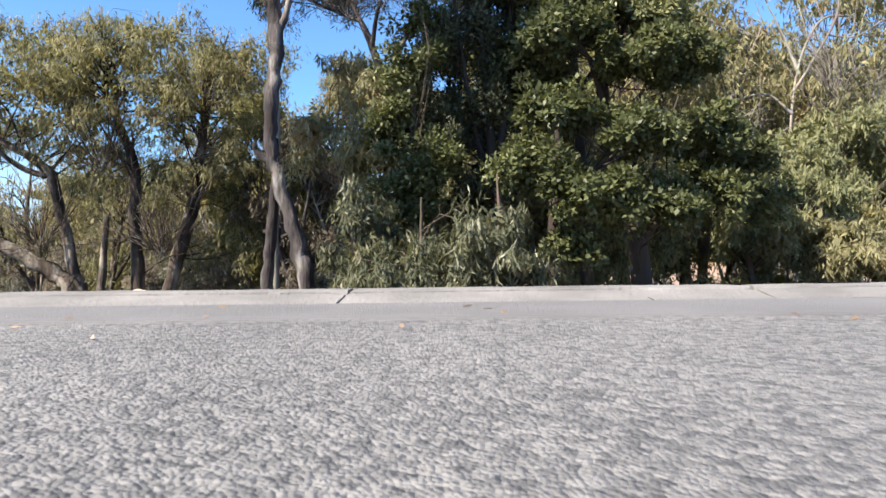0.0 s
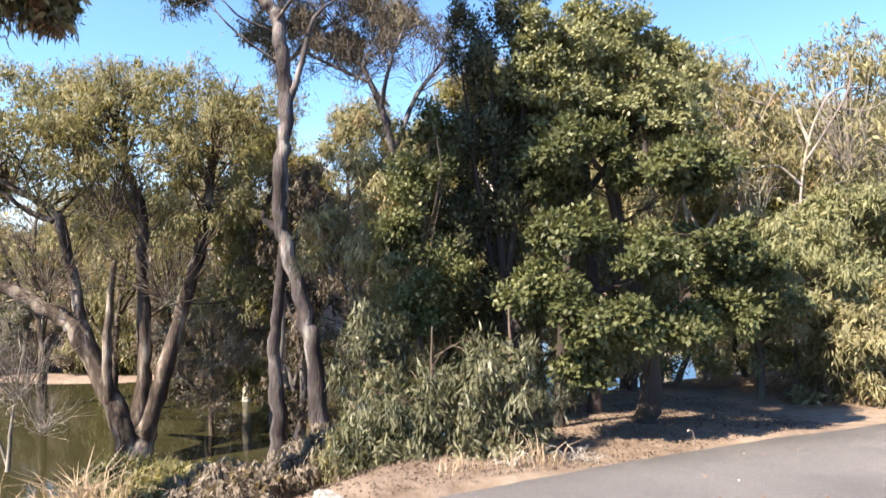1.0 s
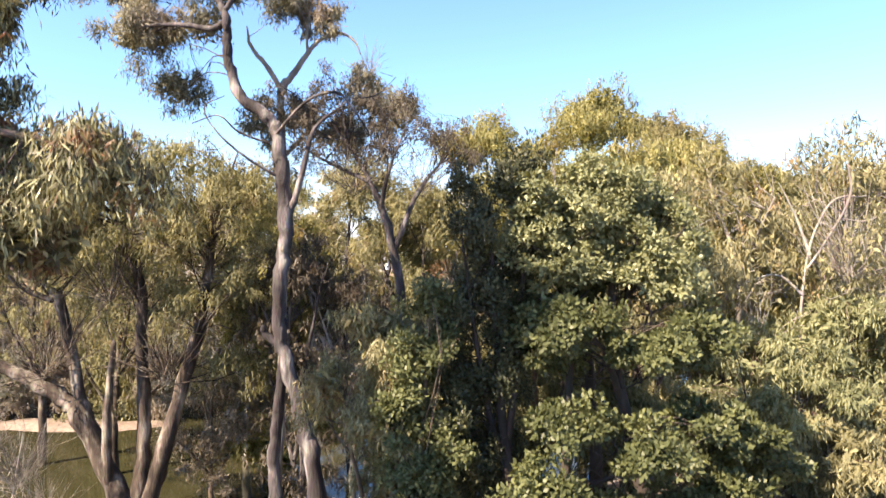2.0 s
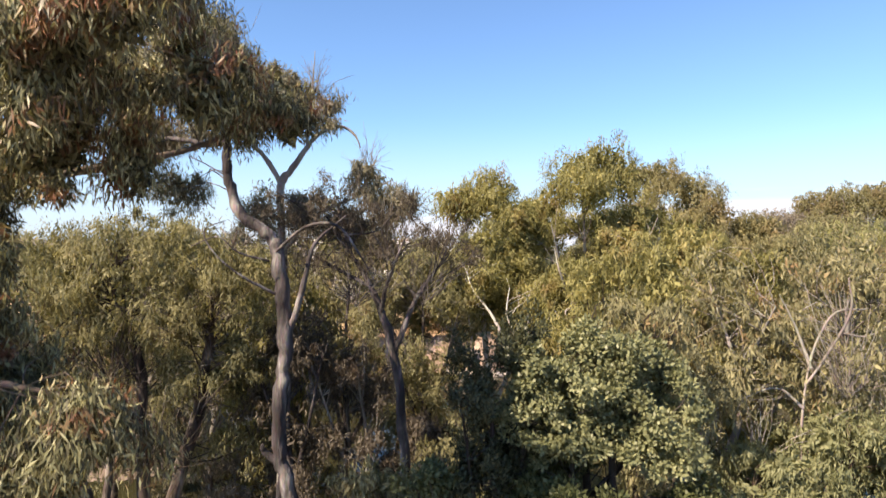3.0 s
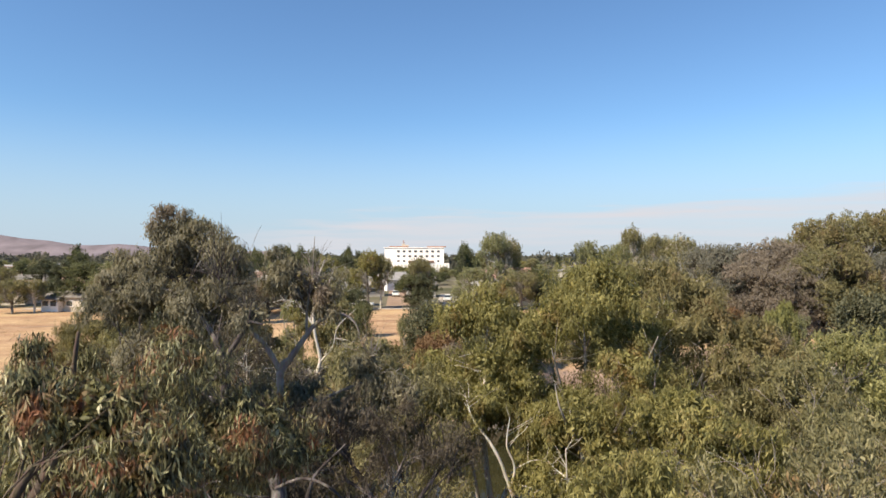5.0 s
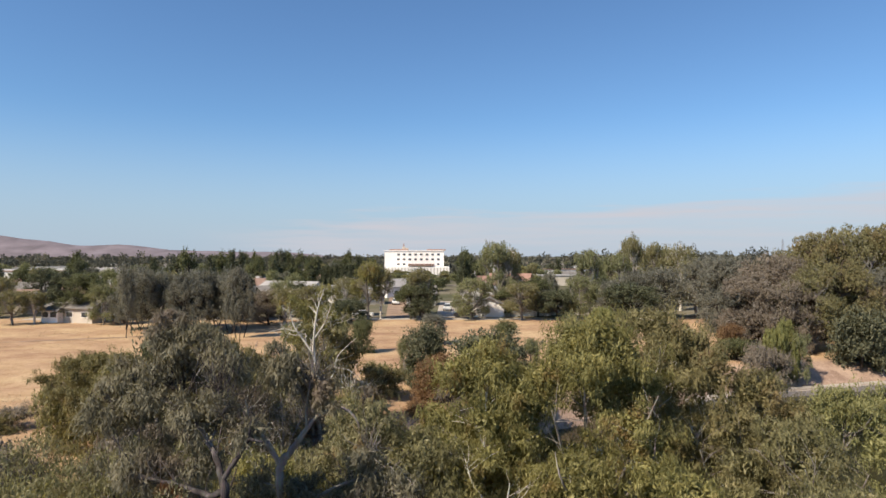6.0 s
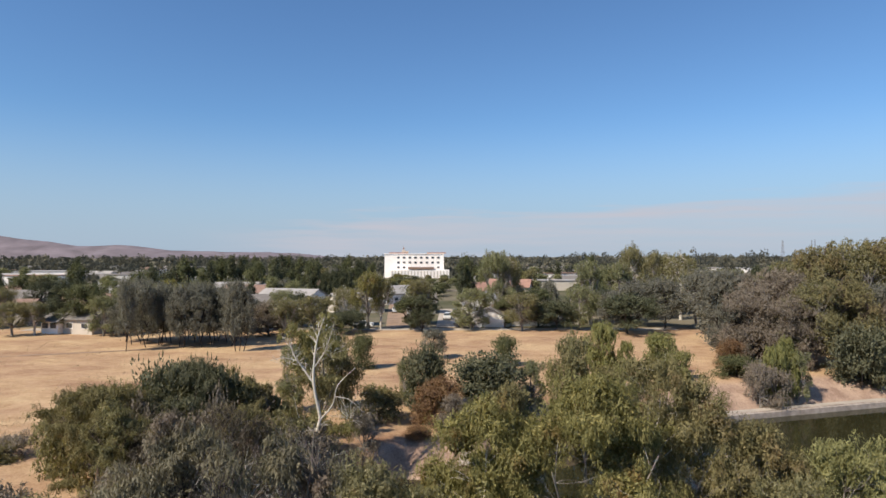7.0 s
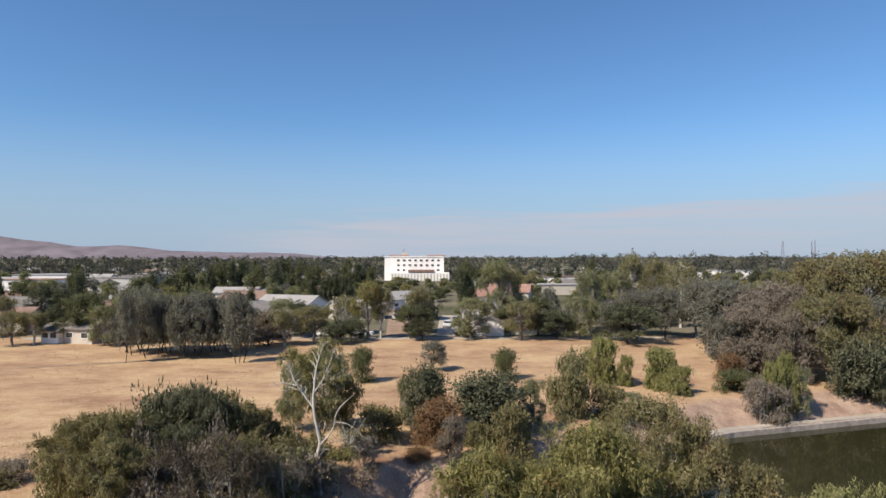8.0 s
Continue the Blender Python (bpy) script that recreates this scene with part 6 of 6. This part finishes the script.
part("roof_tower", bm, CREAM_WALL, root, "small cream tower on the roof")
bm = bmesh.new()
box(bm, -7, 8, 18.8, 0.35, 0.35, 2.2)
box(bm, -7, 8, 18.6, 1.4, 0.25, 0.25)
part("mast", bm, ROOF_TILE, root, "thin reddish roof mast")
pane_me, frame_me = None, None
for r in range(3):
    for c in range(8):
        wx, wz = -10 + c * 3.6, 12.8 - r * 3.1
        if r == 2 and 2 <= c <= 6:
            continue
        bm = bmesh.new()
        box(bm, 0, 0, 0, 1.7, 0.2, 1.3)
        if pane_me is None:
            frame_me = bpy.data.meshes.new("window")
            bm.to_mesh(frame_me)
            frame_me.materials.append(GREY_WALL)
            pm = bmesh.new()
            box(pm, 0, -0.1, 0, 1.4, 0.2, 1.0)
            pane_me = bpy.data.meshes.new("pane")
            pm.to_mesh(pane_me)
            pm.free()
            pane_me.materials.append(GLASS_DARK)
        bm.free()
        win = part_mesh("window", frame_me, root)
        win.location = (wx, -0.05, wz)
        part_mesh("pane", pane_me, win)
fin_me = None
for c in range(18):
    if fin_me is None:
        bm = bmesh.new()
        box(bm, 0, 0, 2.4, 0.5, 0.3, 4.4)
        fin_me = bpy.data.meshes.new("pilaster")
        bm.to_mesh(fin_me)
        bm.free()
        fin_me.materials.append(CREAM_WALL)
    f = part_mesh("pilaster", fin_me, root)
    f.location = (-13.5 + c * 2.0, -8.12, 0)

# streets running back from the field
def street(name, x0, y0, x1, y1, half, mat, label):
    d = Vector((x1 - x0, y1 - y0, 0)).normalized()
    o = Vector((-d.y, d.x, 0)) * half
    a, b = Vector((x0, y0, -0.93)), Vector((x1, y1, -0.93))
    low = Vector((0, 0, -0.3))
    v = [tuple(p) for p in (a - o, a + o, b + o, b - o, a - o + low, a + o + low, b + o + low, b - o + low)]
    me = mesh_from(name, v, [(3, 2, 1, 0), (0, 1, 5, 4), (1, 2, 6, 5), (2, 3, 7, 6), (3, 0, 4, 7)], mat)
    tagged(new(name, me), label, "road", kind="structure")


street("road_town", -8.8, 124, -15.5, 215, 2.4, TRACK_SOIL, "brownish street leading back into the town")
street("pavement_drive", 0.9, 126, 1.6, 168, 2.3, PATH_GREY, "pale concrete drive between the houses")
street("pavement_lane", -80, 121.5, 45, 122.5, 1.6, PATH_GREY, "pale footpath along the edge of the field")


def car(x, y, turn, paint, label):
    """A parked car: bevelled body, cabin with dark panes, four wheels."""
    root = new("car")
    root.matrix_world = Matrix.Translation((x, y, -0.93)) @ Matrix.Rotation(radians(turn), 4, "Z")
    tagged(root, label, "car")
    bm = bmesh.new()
    box(bm, 0, 0, 0.62, 4.4, 1.75, 0.62)
    bmesh.ops.bevel(bm, geom=bm.edges[:], offset=0.12, segments=2, affect="EDGES")
    body = part("body", bm, paint, root)
    bm = bmesh.new()
    box(bm, -0.15, 0, 1.16, 2.3, 1.5, 0.55)
    for vert in bm.verts:
        if vert.co.z > 1.2:
            vert.co.x = -0.15 + (vert.co.x + 0.15) * 0.68
            vert.co.y *= 0.86
    bmesh.ops.bevel(bm, geom=bm.edges[:], offset=0.06, segments=1, affect="EDGES")
    part("cabin", bm, GLASS_DARK, root, "dark glass cabin")
    bm = bmesh.new()
    box(bm, -0.15, 0, 1.45, 1.5, 1.2, 0.05)
    part("roof", bm, paint, root)
    for wx in (-1.35, 1.35):
        for wy in (-0.8, 0.8):
            bm = bmesh.new()
            bmesh.ops.create_cone(bm, cap_ends=True, segments=14, radius1=0.33, radius2=0.33, depth=0.22, matrix=Matrix.Translation((wx, wy, 0.33)) @ Matrix.Rotation(radians(90), 4, "X"))
            part("wheel", bm, TYRE, root, "black tyre")


for cx, cy, turn, paint, words in ((-22.5, 124.3, 4, PAINT_WHITE, "white parked car beside the field edge"), (-15.8, 124.4, 2, PAINT_WHITE, "white parked car beside the field edge"), (4.2, 125.5, 8, PAINT_DARK, "dark parked car at the foot of the drive"), (1.0, 141, 88, PAINT_WHITE, "white parked car on the drive"), (3.0, 150, 86, PAINT_GREY, "silver parked car on the drive"),
                                   (-11.8, 158, 96, PAINT_WHITE, "white parked car on the street"), (-12.6, 176, 96, PAINT_DARK, "dark parked car on the street"), (-59.5, 123.6, 0, PAINT_GREY, "silver parked car beside the house")):
    car(cx, cy, turn, paint, words)

# dark conifers standing together in the town
pine_rng = random.Random(63)
for lo, hi, near, far, count in ((-0.37, -0.20, 215, 330, 50), (-0.588, -0.568, 185, 200, 5), (0.028, 0.05, 185, 205, 4), (-0.46, -0.40, 150, 165, 4), (-0.17, -0.10, 250, 330, 12), (0.025, 0.065, 200, 300, 9), (0.08, 0.30, 220, 330, 8)):
    for k in range(count):
        y = pine_rng.uniform(near, far)
        plant("conifer", pine_rng.uniform(lo, hi) * y, y, pine_rng.uniform(8.0, 13.5), pine_rng.uniform(1.5, 2.6), "conifers in the town")

# trees through the town
town = random.Random(9)
for k in range(420):
    y = town.uniform(130, 360)
    a = town.uniform(-0.80, 0.80)
    x = a * y
    low_here = abs(x + 18) < 30 and y > 200
    if -0.08 < a < -0.064 and y < 215 or -0.008 < a < 0.022 and y < 166 or any(abs(x - hx) < 8 and -22 < y - hy < 7 for hx, hy, *_ in HOUSES):
        continue
    if -0.205 < a < -0.135 and y < 200 or -0.66 < a < -0.42 and 250 < y:
        continue
    kind = town.choice(["town_dark", "town_dark", "town_olive", "town_dark", "town_olive", "town_light", "town_light", "town_yellow"])
    hgt = town.uniform(3.2, 5.2) if low_here else town.uniform(4.5, 9.5)
    plant(kind, x, y, hgt - 1.0, town.uniform(2.4, 4.6), "trees in the town")


def far_woods():
    rng = np.random.RandomState(17)
    pos, way, size, face = [], [], [], []
    for k in range(2300):
        y = 330 * (3000 / 330) ** rng.rand()
        x = rng.uniform(-0.85, 0.85) * y
        if abs(x + 0.045 * y) < 0.062 * y and y < 400:
            continue
        h = rng.uniform(3.0, 8.5) + (rng.rand() < 0.2) * rng.uniform(2, 9) + (x > 0.2 * y and rng.rand() < 0.22) * rng.uniform(3, 9)
        s = rng.uniform(3, 6) * (1 + y / 2500)
        n = 170 if y < 700 else 80 if y < 1500 else 30
        o = rng.normal(size=(n, 3))
        o /= np.linalg.norm(o, axis=1, keepdims=True)
        o *= rng.rand(n, 1) ** 0.4
        narrow = rng.rand() < 0.25
        c = np.array([x, y, -1 + h * 0.55])
        pos.append(c + o * np.array([s * (0.45 if narrow else 1), s * 0.6, h * 0.45]))
        way.append(o + np.array([0, 0, 0.4]))
        face.append(o + np.array([0, 0, 0.7]))
        size.append(np.full(n, 0.8 + y / (900 if y < 700 else 640)))
    pos, way, size = np.vstack(pos), np.vstack(way), np.concatenate(size)
    me = leaf_mesh("far_woods", pos, way, size[:, None], size[:, None] * 0.75, FAR_HAZE_LEAF, rng, np.vstack(face))
    ob = new("far_woods", me)
    tagged(ob, "dark band of town trees reaching to the horizon", "woods", kind="stuff")


far_woods()

# bare hills on the horizon
hx = np.arange(-4200, -420, 60.0)
ridge = np.interp(hx, (-4200, -3200, -2500, -1960, -1760, -1635, -1560, -1385, -1210, -1085, -640, -450), (130, 140, 128, 100, 76, 54, 56, 55, 36, 30, 24, 0))
h_verts, h_faces = [], []
for i, x in enumerate(hx):
    top = ridge[i] * (1 + 0.12 * noise.noise((x * 0.004, 0, 3))) + noise.noise((x * 0.012, 0, 3)) * 5
    for j, k in enumerate((0.0, 0.25, 0.5, 0.75, 1.0, 0.6, 0.0)):
        wv = noise.noise((x * 0.009, j * 0.6, 5)) * 0.3 * (1 if 0 < j < 4 else 0)
        h_verts.append((x, 2500 + j * 75, -2 + (top + 2) * max(0, k + wv)))
for i in range(len(hx) - 1):
    for j in range(6):
        a = i * 7 + j
        h_faces.append((a, a + 7, a + 8, a + 1))
hills = new("backdrop_hill", mesh_from("backdrop_hill", h_verts, h_faces, HILL_HAZE_SOIL, True))
tagged(hills, "bare brown hills along the horizon, tinted mauve for haze", "hill", kind="structure")


def pylon(x, y, h, w):
    root = new("lattice_tower")
    root.location = (x, y, -1)
    tagged(root, "thin grey lattice tower on the horizon", "tower", "towers on the horizon")
    verts, faces = [], []
    legs = [(-1, -1), (1, -1), (1, 1), (-1, 1)]
    for lx, ly in legs:
        tube(verts, faces, [(lx * w, ly * w, 0), (lx * w * 0.3, ly * w * 0.3, h)], [0.35, 0.22], 4)
    for k in range(7):
        z0, z1 = h * k / 7, h * (k + 1) / 7
        a0, a1 = w * (1 - 0.7 * k / 7), w * (1 - 0.7 * (k + 1) / 7)
        for i in range(4):
            (ax, ay), (bx, by) = legs[i], legs[(i + 1) % 4]
            tube(verts, faces, [(ax * a0, ay * a0, z0), (bx * a1, by * a1, z1)], [0.18, 0.18], 4)
    part_mesh("mast", mesh_from("mast", verts, faces, STEEL), root)
    verts, faces = [], []
    tube(verts, faces, [(-w * 1.5, 0, h * 0.45), (w * 1.5, 0, h * 0.45)], [0.6, 0.6], 4)
    part_mesh("crossarm", mesh_from("crossarm", verts, faces, STEEL), root)


pylon(0.537 * 1300, 1300, 45, 3)
pylon(0.583 * 1500, 1500, 50, 1.4)
pylon(0.588 * 1500, 1500, 52, 1.4)

# ================= far shore: low stone edge and path =================
wall_x = np.arange(24, 130, 1.5)
v, f = [], []
for i, x in enumerate(wall_x):
    y = float(np.interp(x, FAR_X, FAR_Y)) - 0.6
    for dy, z in ((0, WATER_Z - 0.6), (0.05, -3.25), (0.5, -3.2), (0.55, -3.5)):
        v.append((x, y + dy + noise.noise((x, z, 1)) * 0.08, z + noise.noise((x * 2, dy, 4)) * 0.03))
for i in range(len(wall_x) - 1):
    for j in range(3):
        a = i * 4 + j
        f.append((a, a + 4, a + 5, a + 1))
edge = new("wall_bank", mesh_from("wall_bank", v, f, WALL_STONE))
tagged(edge, "low stone edging along the far shore", "wall", kind="structure")
v, f = [], []
for i, x in enumerate(wall_x):
    y = float(np.interp(x, FAR_X, FAR_Y)) - 0.1
    for dy in (0, 0.5, 1.0):
        v.append((x, y + dy, -3.17 + 0.03 * dy))
for i in range(len(wall_x) - 1):
    for j in range(2):
        a = i * 3 + j
        f.append((a, a + 3, a + 4, a + 1))
shore = new("pavement_shore", mesh_from("pavement_shore", v, f, PATH_GREY))
tagged(shore, "grey gravel path along the far shore", "path", kind="structure")

# worn track across the field
v, f = [], []
for i in range(41):
    t = i / 40
    x, y = -80 + 48 * t, 80 + 24 * t + 1.2 * math.sin(t * 7)
    for dx, dy in ((0, -0.5), (0, 0), (0, 0.5)):
        v.append((x + dx, y + dy + 0.12 * noise.noise((x, dy, 3.0)), soil_z(x, y + dy) + 0.03))
for i in range(40):
    for j in range(2):
        a = i * 3 + j
        f.append((a, a + 3, a + 4, a + 1))
tagged(new("pavement_track", mesh_from("pavement_track", v, f, TRACK_SOIL)), "narrow trodden dirt track across the dry field", "track", kind="structure")


def field_tufts(count, seed):
    """Tufts of dead grass standing out of the mown field, thicker in drifts."""
    rng = np.random.RandomState(seed)
    pos, way, size = [], [], []
    while len(pos) < count:
        y = rng.uniform(48, 120)
        x = rng.uniform(-0.78, 0.45) * y
        if y < float(np.interp(x, FAR_X, FAR_Y)) + 8 or noise.noise((x * 0.09, y * 0.16, 2.0)) + rng.normal() * 0.25 < 0.1:
            continue
        z = soil_z(x, y)
        w = rng.uniform(0.1, 0.3)
        for k in range(4):
            pos.append((x + rng.normal() * w, y + rng.normal() * w, z - 0.02))
            way.append((rng.normal() * 0.5, rng.normal() * 0.5, 1.0))
            size.append(rng.uniform(0.07, 0.16))
    size = np.array(size)
    ob = new("grass_tufts", leaf_mesh("grass_tufts", np.array(pos), np.array(way), size, size * 0.5, DRY_GRASS, rng))
    tagged(ob, "tufts of dead straw grass on the field", "grass", kind="stuff")


field_tufts(16000, 71)

# ================= near things =================
def stump():
    root = new("tree_stump")
    x, y = -0.74, 3.82
    root.location = (x, y, -0.27)
    tagged(root, "small weathered pale tree stump with dark holes", "stump")
    bm = bmesh.new()
    rings, sides = 9, 18
    rows = []
    for j in range(rings):
        t = j / (rings - 1)
        row = []
        for k in range(sides):
            a = 2 * math.pi * k / sides
            r = 0.115 - 0.035 * t + 0.03 * noise.noise((math.cos(a) * 1.5, math.sin(a) * 1.5, t * 2)) + 0.045 * (1 - t) ** 4
            hole = math.exp(-((a - 4.5) / 0.35) ** 2 - ((t - 0.55) / 0.2) ** 2) + 0.8 * math.exp(-((a - 5.2) / 0.25) ** 2 - ((t - 0.3) / 0.12) ** 2)
            r -= 0.06 * hole
            row.append(bm.verts.new((math.cos(a) * r + 0.05 * t, math.sin(a) * r, t * 0.2 + 0.025 * math.cos(a + 2.5) * t + 0.02 * noise.noise((a, t, 2)))))
        rows.append(row)
    for j in range(rings - 1):
        for k in range(sides):
            bm.faces.new((rows[j][k], rows[j][(k + 1) % sides], rows[j + 1][(k + 1) % sides], rows[j + 1][k]))
    c = bm.verts.new((0.05, 0, 0.19))
    for k in range(sides):
        bm.faces.new((rows[-1][k], rows[-1][(k + 1) % sides], c))
    part("body", bm, STUMP_WOOD, root)


stump()


def grass_tuft(x, y, n, h, spread, seed, label="clump of tall dry straw grass", name="grass_clump"):
    rng = np.random.RandomState(seed)
    z = soil_z(x, y)
    verts, faces = [], []
    for k in range(n):
        a = rng.rand() * 6.28
        r = spread * rng.rand() ** 0.6
        b0 = np.array([math.cos(a) * r, math.sin(a) * r * 0.7, -0.05])
        lean = rng.normal(size=3) * 0.45
        hh = h * rng.uniform(0.4, 1.1)
        p1 = b0 + np.array([lean[0] * hh * 0.4, lean[1] * hh * 0.4, hh * 0.7])
        p2 = b0 + np.array([lean[0] * hh * 1.3, lean[1] * hh * 1.3, hh * rng.uniform(0.6, 1.05)])
        w = np.array([-math.sin(a), math.cos(a), 0]) * rng.uniform(0.003, 0.008)
        base = len(verts)
        verts += [tuple(b0 - w), tuple(b0 + w), tuple(p1 + w * 0.8), tuple(p1 - w * 0.8), tuple(p2)]
        faces += [(base, base + 1, base + 2, base + 3), (base + 3, base + 2, base + 4)]
    ob = new(name, mesh_from(name, verts, faces, DRY_GRASS))
    ob.location = (x, y, z)
    tagged(ob, label, "grass", kind="stuff")


for k, (x, y, n, h, sp) in enumerate(((-2.3, 3.4, 90, 0.26, 0.5), (-3.2, 3.7, 130, 0.36, 0.7), (-2.55, 4.5, 220, 0.5, 0.3), (-4.2, 4.0, 150, 0.36, 0.7), (0.1, 4.85, 70, 0.2, 0.3),
                                      (0.75, 5.3, 60, 0.3, 0.3), (6.9, 9.6, 140, 0.25, 0.8), (7.8, 9.8, 160, 0.3, 0.9), (-1.05, 3.5, 60, 0.1, 0.12))):
    grass_tuft(x, y, n, h, sp, 200 + k)


def litter(name, label, n, region, lift, length, width, seed, mat=LITTER):
    """Fallen leaves and bark scraps."""
    rng = np.random.RandomState(seed)
    pts, ways = [], []
    while len(pts) < n:
        x, y = rng.uniform(*region[0]), rng.uniform(*region[1])
        z = lift(x, y)
        if z is None:
            continue
        pts.append((x, y, z))
        a = rng.rand() * 6.28
        ways.append((math.cos(a), math.sin(a), rng.normal() * 0.12))
    ob = new(name, leaf_mesh(name, np.array(pts), np.array(ways), length, width, mat, rng))
    tagged(ob, label, "leaves", kind="stuff")


def on_path(x, y):
    e = float(np.interp(x, EDGE_X, EDGE_Y))
    return path_height(y) + 0.016 if 2.0 < y < e else None


def on_verge(x, y):
    e = float(np.interp(x, EDGE_X, EDGE_Y))
    return soil_z(x, y) + 0.02 if e + 0.22 < y < e + 3.5 else None


litter("fallen_leaves", "scattered dry leaves on the road", 70, ((-5, 5), (0.95, 1.65)), lambda x, y: 0.040, 0.026, 0.008, 301)
litter("fallen_leaves", "scattered pale leaves and scraps on the path", 110, ((-3, 9), (2.0, 8.5)), on_path, 0.04, 0.016, 302)
litter("fallen_leaves", "brown leaf litter on the verge, darkened for shade", 11000, ((-3, 4.6), (2.2, 12)), on_verge, 0.034, 0.013, 303, MOULD_SHADED)


def fallen_branch(x, y, spread, count, seed):
    """A tangle of bleached twigs lying at the path's edge."""
    rng = np.random.RandomState(seed)
    z = soil_z(x, y)
    verts, faces = [], []
    for k in range(count):
        a = np.array([rng.normal() * spread * 0.3, rng.normal() * spread * 0.15, 0.01])
        d = np.array([rng.uniform(-1, 1), rng.uniform(-0.4, 0.4), 0.0]) * spread
        rise = rng.uniform(0.02, 0.16)
        mid = a + d * 0.5 + np.array([0, 0, rise])
        end = a + d + np.array([0, 0, rng.uniform(0.0, rise)])
        r0 = rng.uniform(0.002, 0.006)
        tube(verts, faces, [tuple(a), tuple(mid), tuple(end)], [r0, r0 * 0.8, r0 * 0.4], 4)
    ob = new("fallen_branch", mesh_from("fallen_branch", verts, faces, STUMP_WOOD, True))
    ob.location = (x, y, z)
    tagged(ob, "tangle of bleached dead twigs lying on the dirt verge", "branch")


fallen_branch(1.2, 5.55, 0.3, 26, 401)
fallen_branch(0.55, 5.2, 0.2, 12, 402)
fallen_branch(-2.2, 4.6, 0.35, 22, 403)


def dry_weed(x, y, h):
    """A single dry stalk with a drooping seed head."""
    root = new("dry_weed")
    root.location = (x, y, soil_z(x, y))
    tagged(root, "single dry stalk with a drooping brown seed head", "weed")
    verts, faces = [], []
    tube(verts, faces, [(0, 0, -0.03), (0.01, 0, h * 0.6), (-0.01, 0, h * 0.95), (-0.035, 0, h)], [0.004, 0.0035, 0.003, 0.0025], 5)
    part_mesh("stalk", mesh_from("stalk", verts, faces, FENCE_WOOD, True), root)
    verts, faces = [], []
    tube(verts, faces, [(-0.03, 0, h), (-0.045, 0, h * 0.99), (-0.055, 0, h * 0.94), (-0.058, 0, h * 0.9)], [0.003, 0.011, 0.010, 0.003], 6)
    part_mesh("seed_head", mesh_from("seed_head", verts, faces, STUMP_WOOD, True), root, "pale dry seed head")


dry_weed(2.35, 5.95, 0.2)
dry_weed(4.9, 8.2, 0.24)


def rock(x, y, size, seed):
    """A weathered boulder half sunk in the bank."""
    rng = np.random.RandomState(seed)
    bm = bmesh.new()
    bmesh.ops.create_icosphere(bm, subdivisions=3, radius=size)
    off = rng.uniform(0, 50)
    for v in bm.verts:
        d = v.co.normalized()
        v.co *= 1 + 0.32 * noise.noise(d * 1.3 + Vector((off, 0, 0))) + 0.12 * noise.noise(d * 4.0 + Vector((0, off, 0)))
        v.co.z *= 0.62
    ob = new("rock", bpy.data.meshes.new("rock"))
    bm.to_mesh(ob.data)
    bm.free()
    ob.data.materials.append(WALL_STONE)
    ob.location = (x, y, max(soil_z(x, y), WATER_Z - 0.2) + size * 0.15)
    ob.rotation_euler = (0, 0, rng.uniform(0, 6.28))
    tagged(ob, "weathered pinkish boulder at the water's edge", "rock", "boulders on the far bank")


for k, (x, y, size) in enumerate(((2.6, 47.6, 1.0), (3.9, 47.9, 0.7), (1.5, 48.0, 0.6), (4.8, 48.6, 0.5), (0.4, 48.2, 0.45), (2.0, 48.9, 0.8))):
    rock(x, y, size, 500 + k)
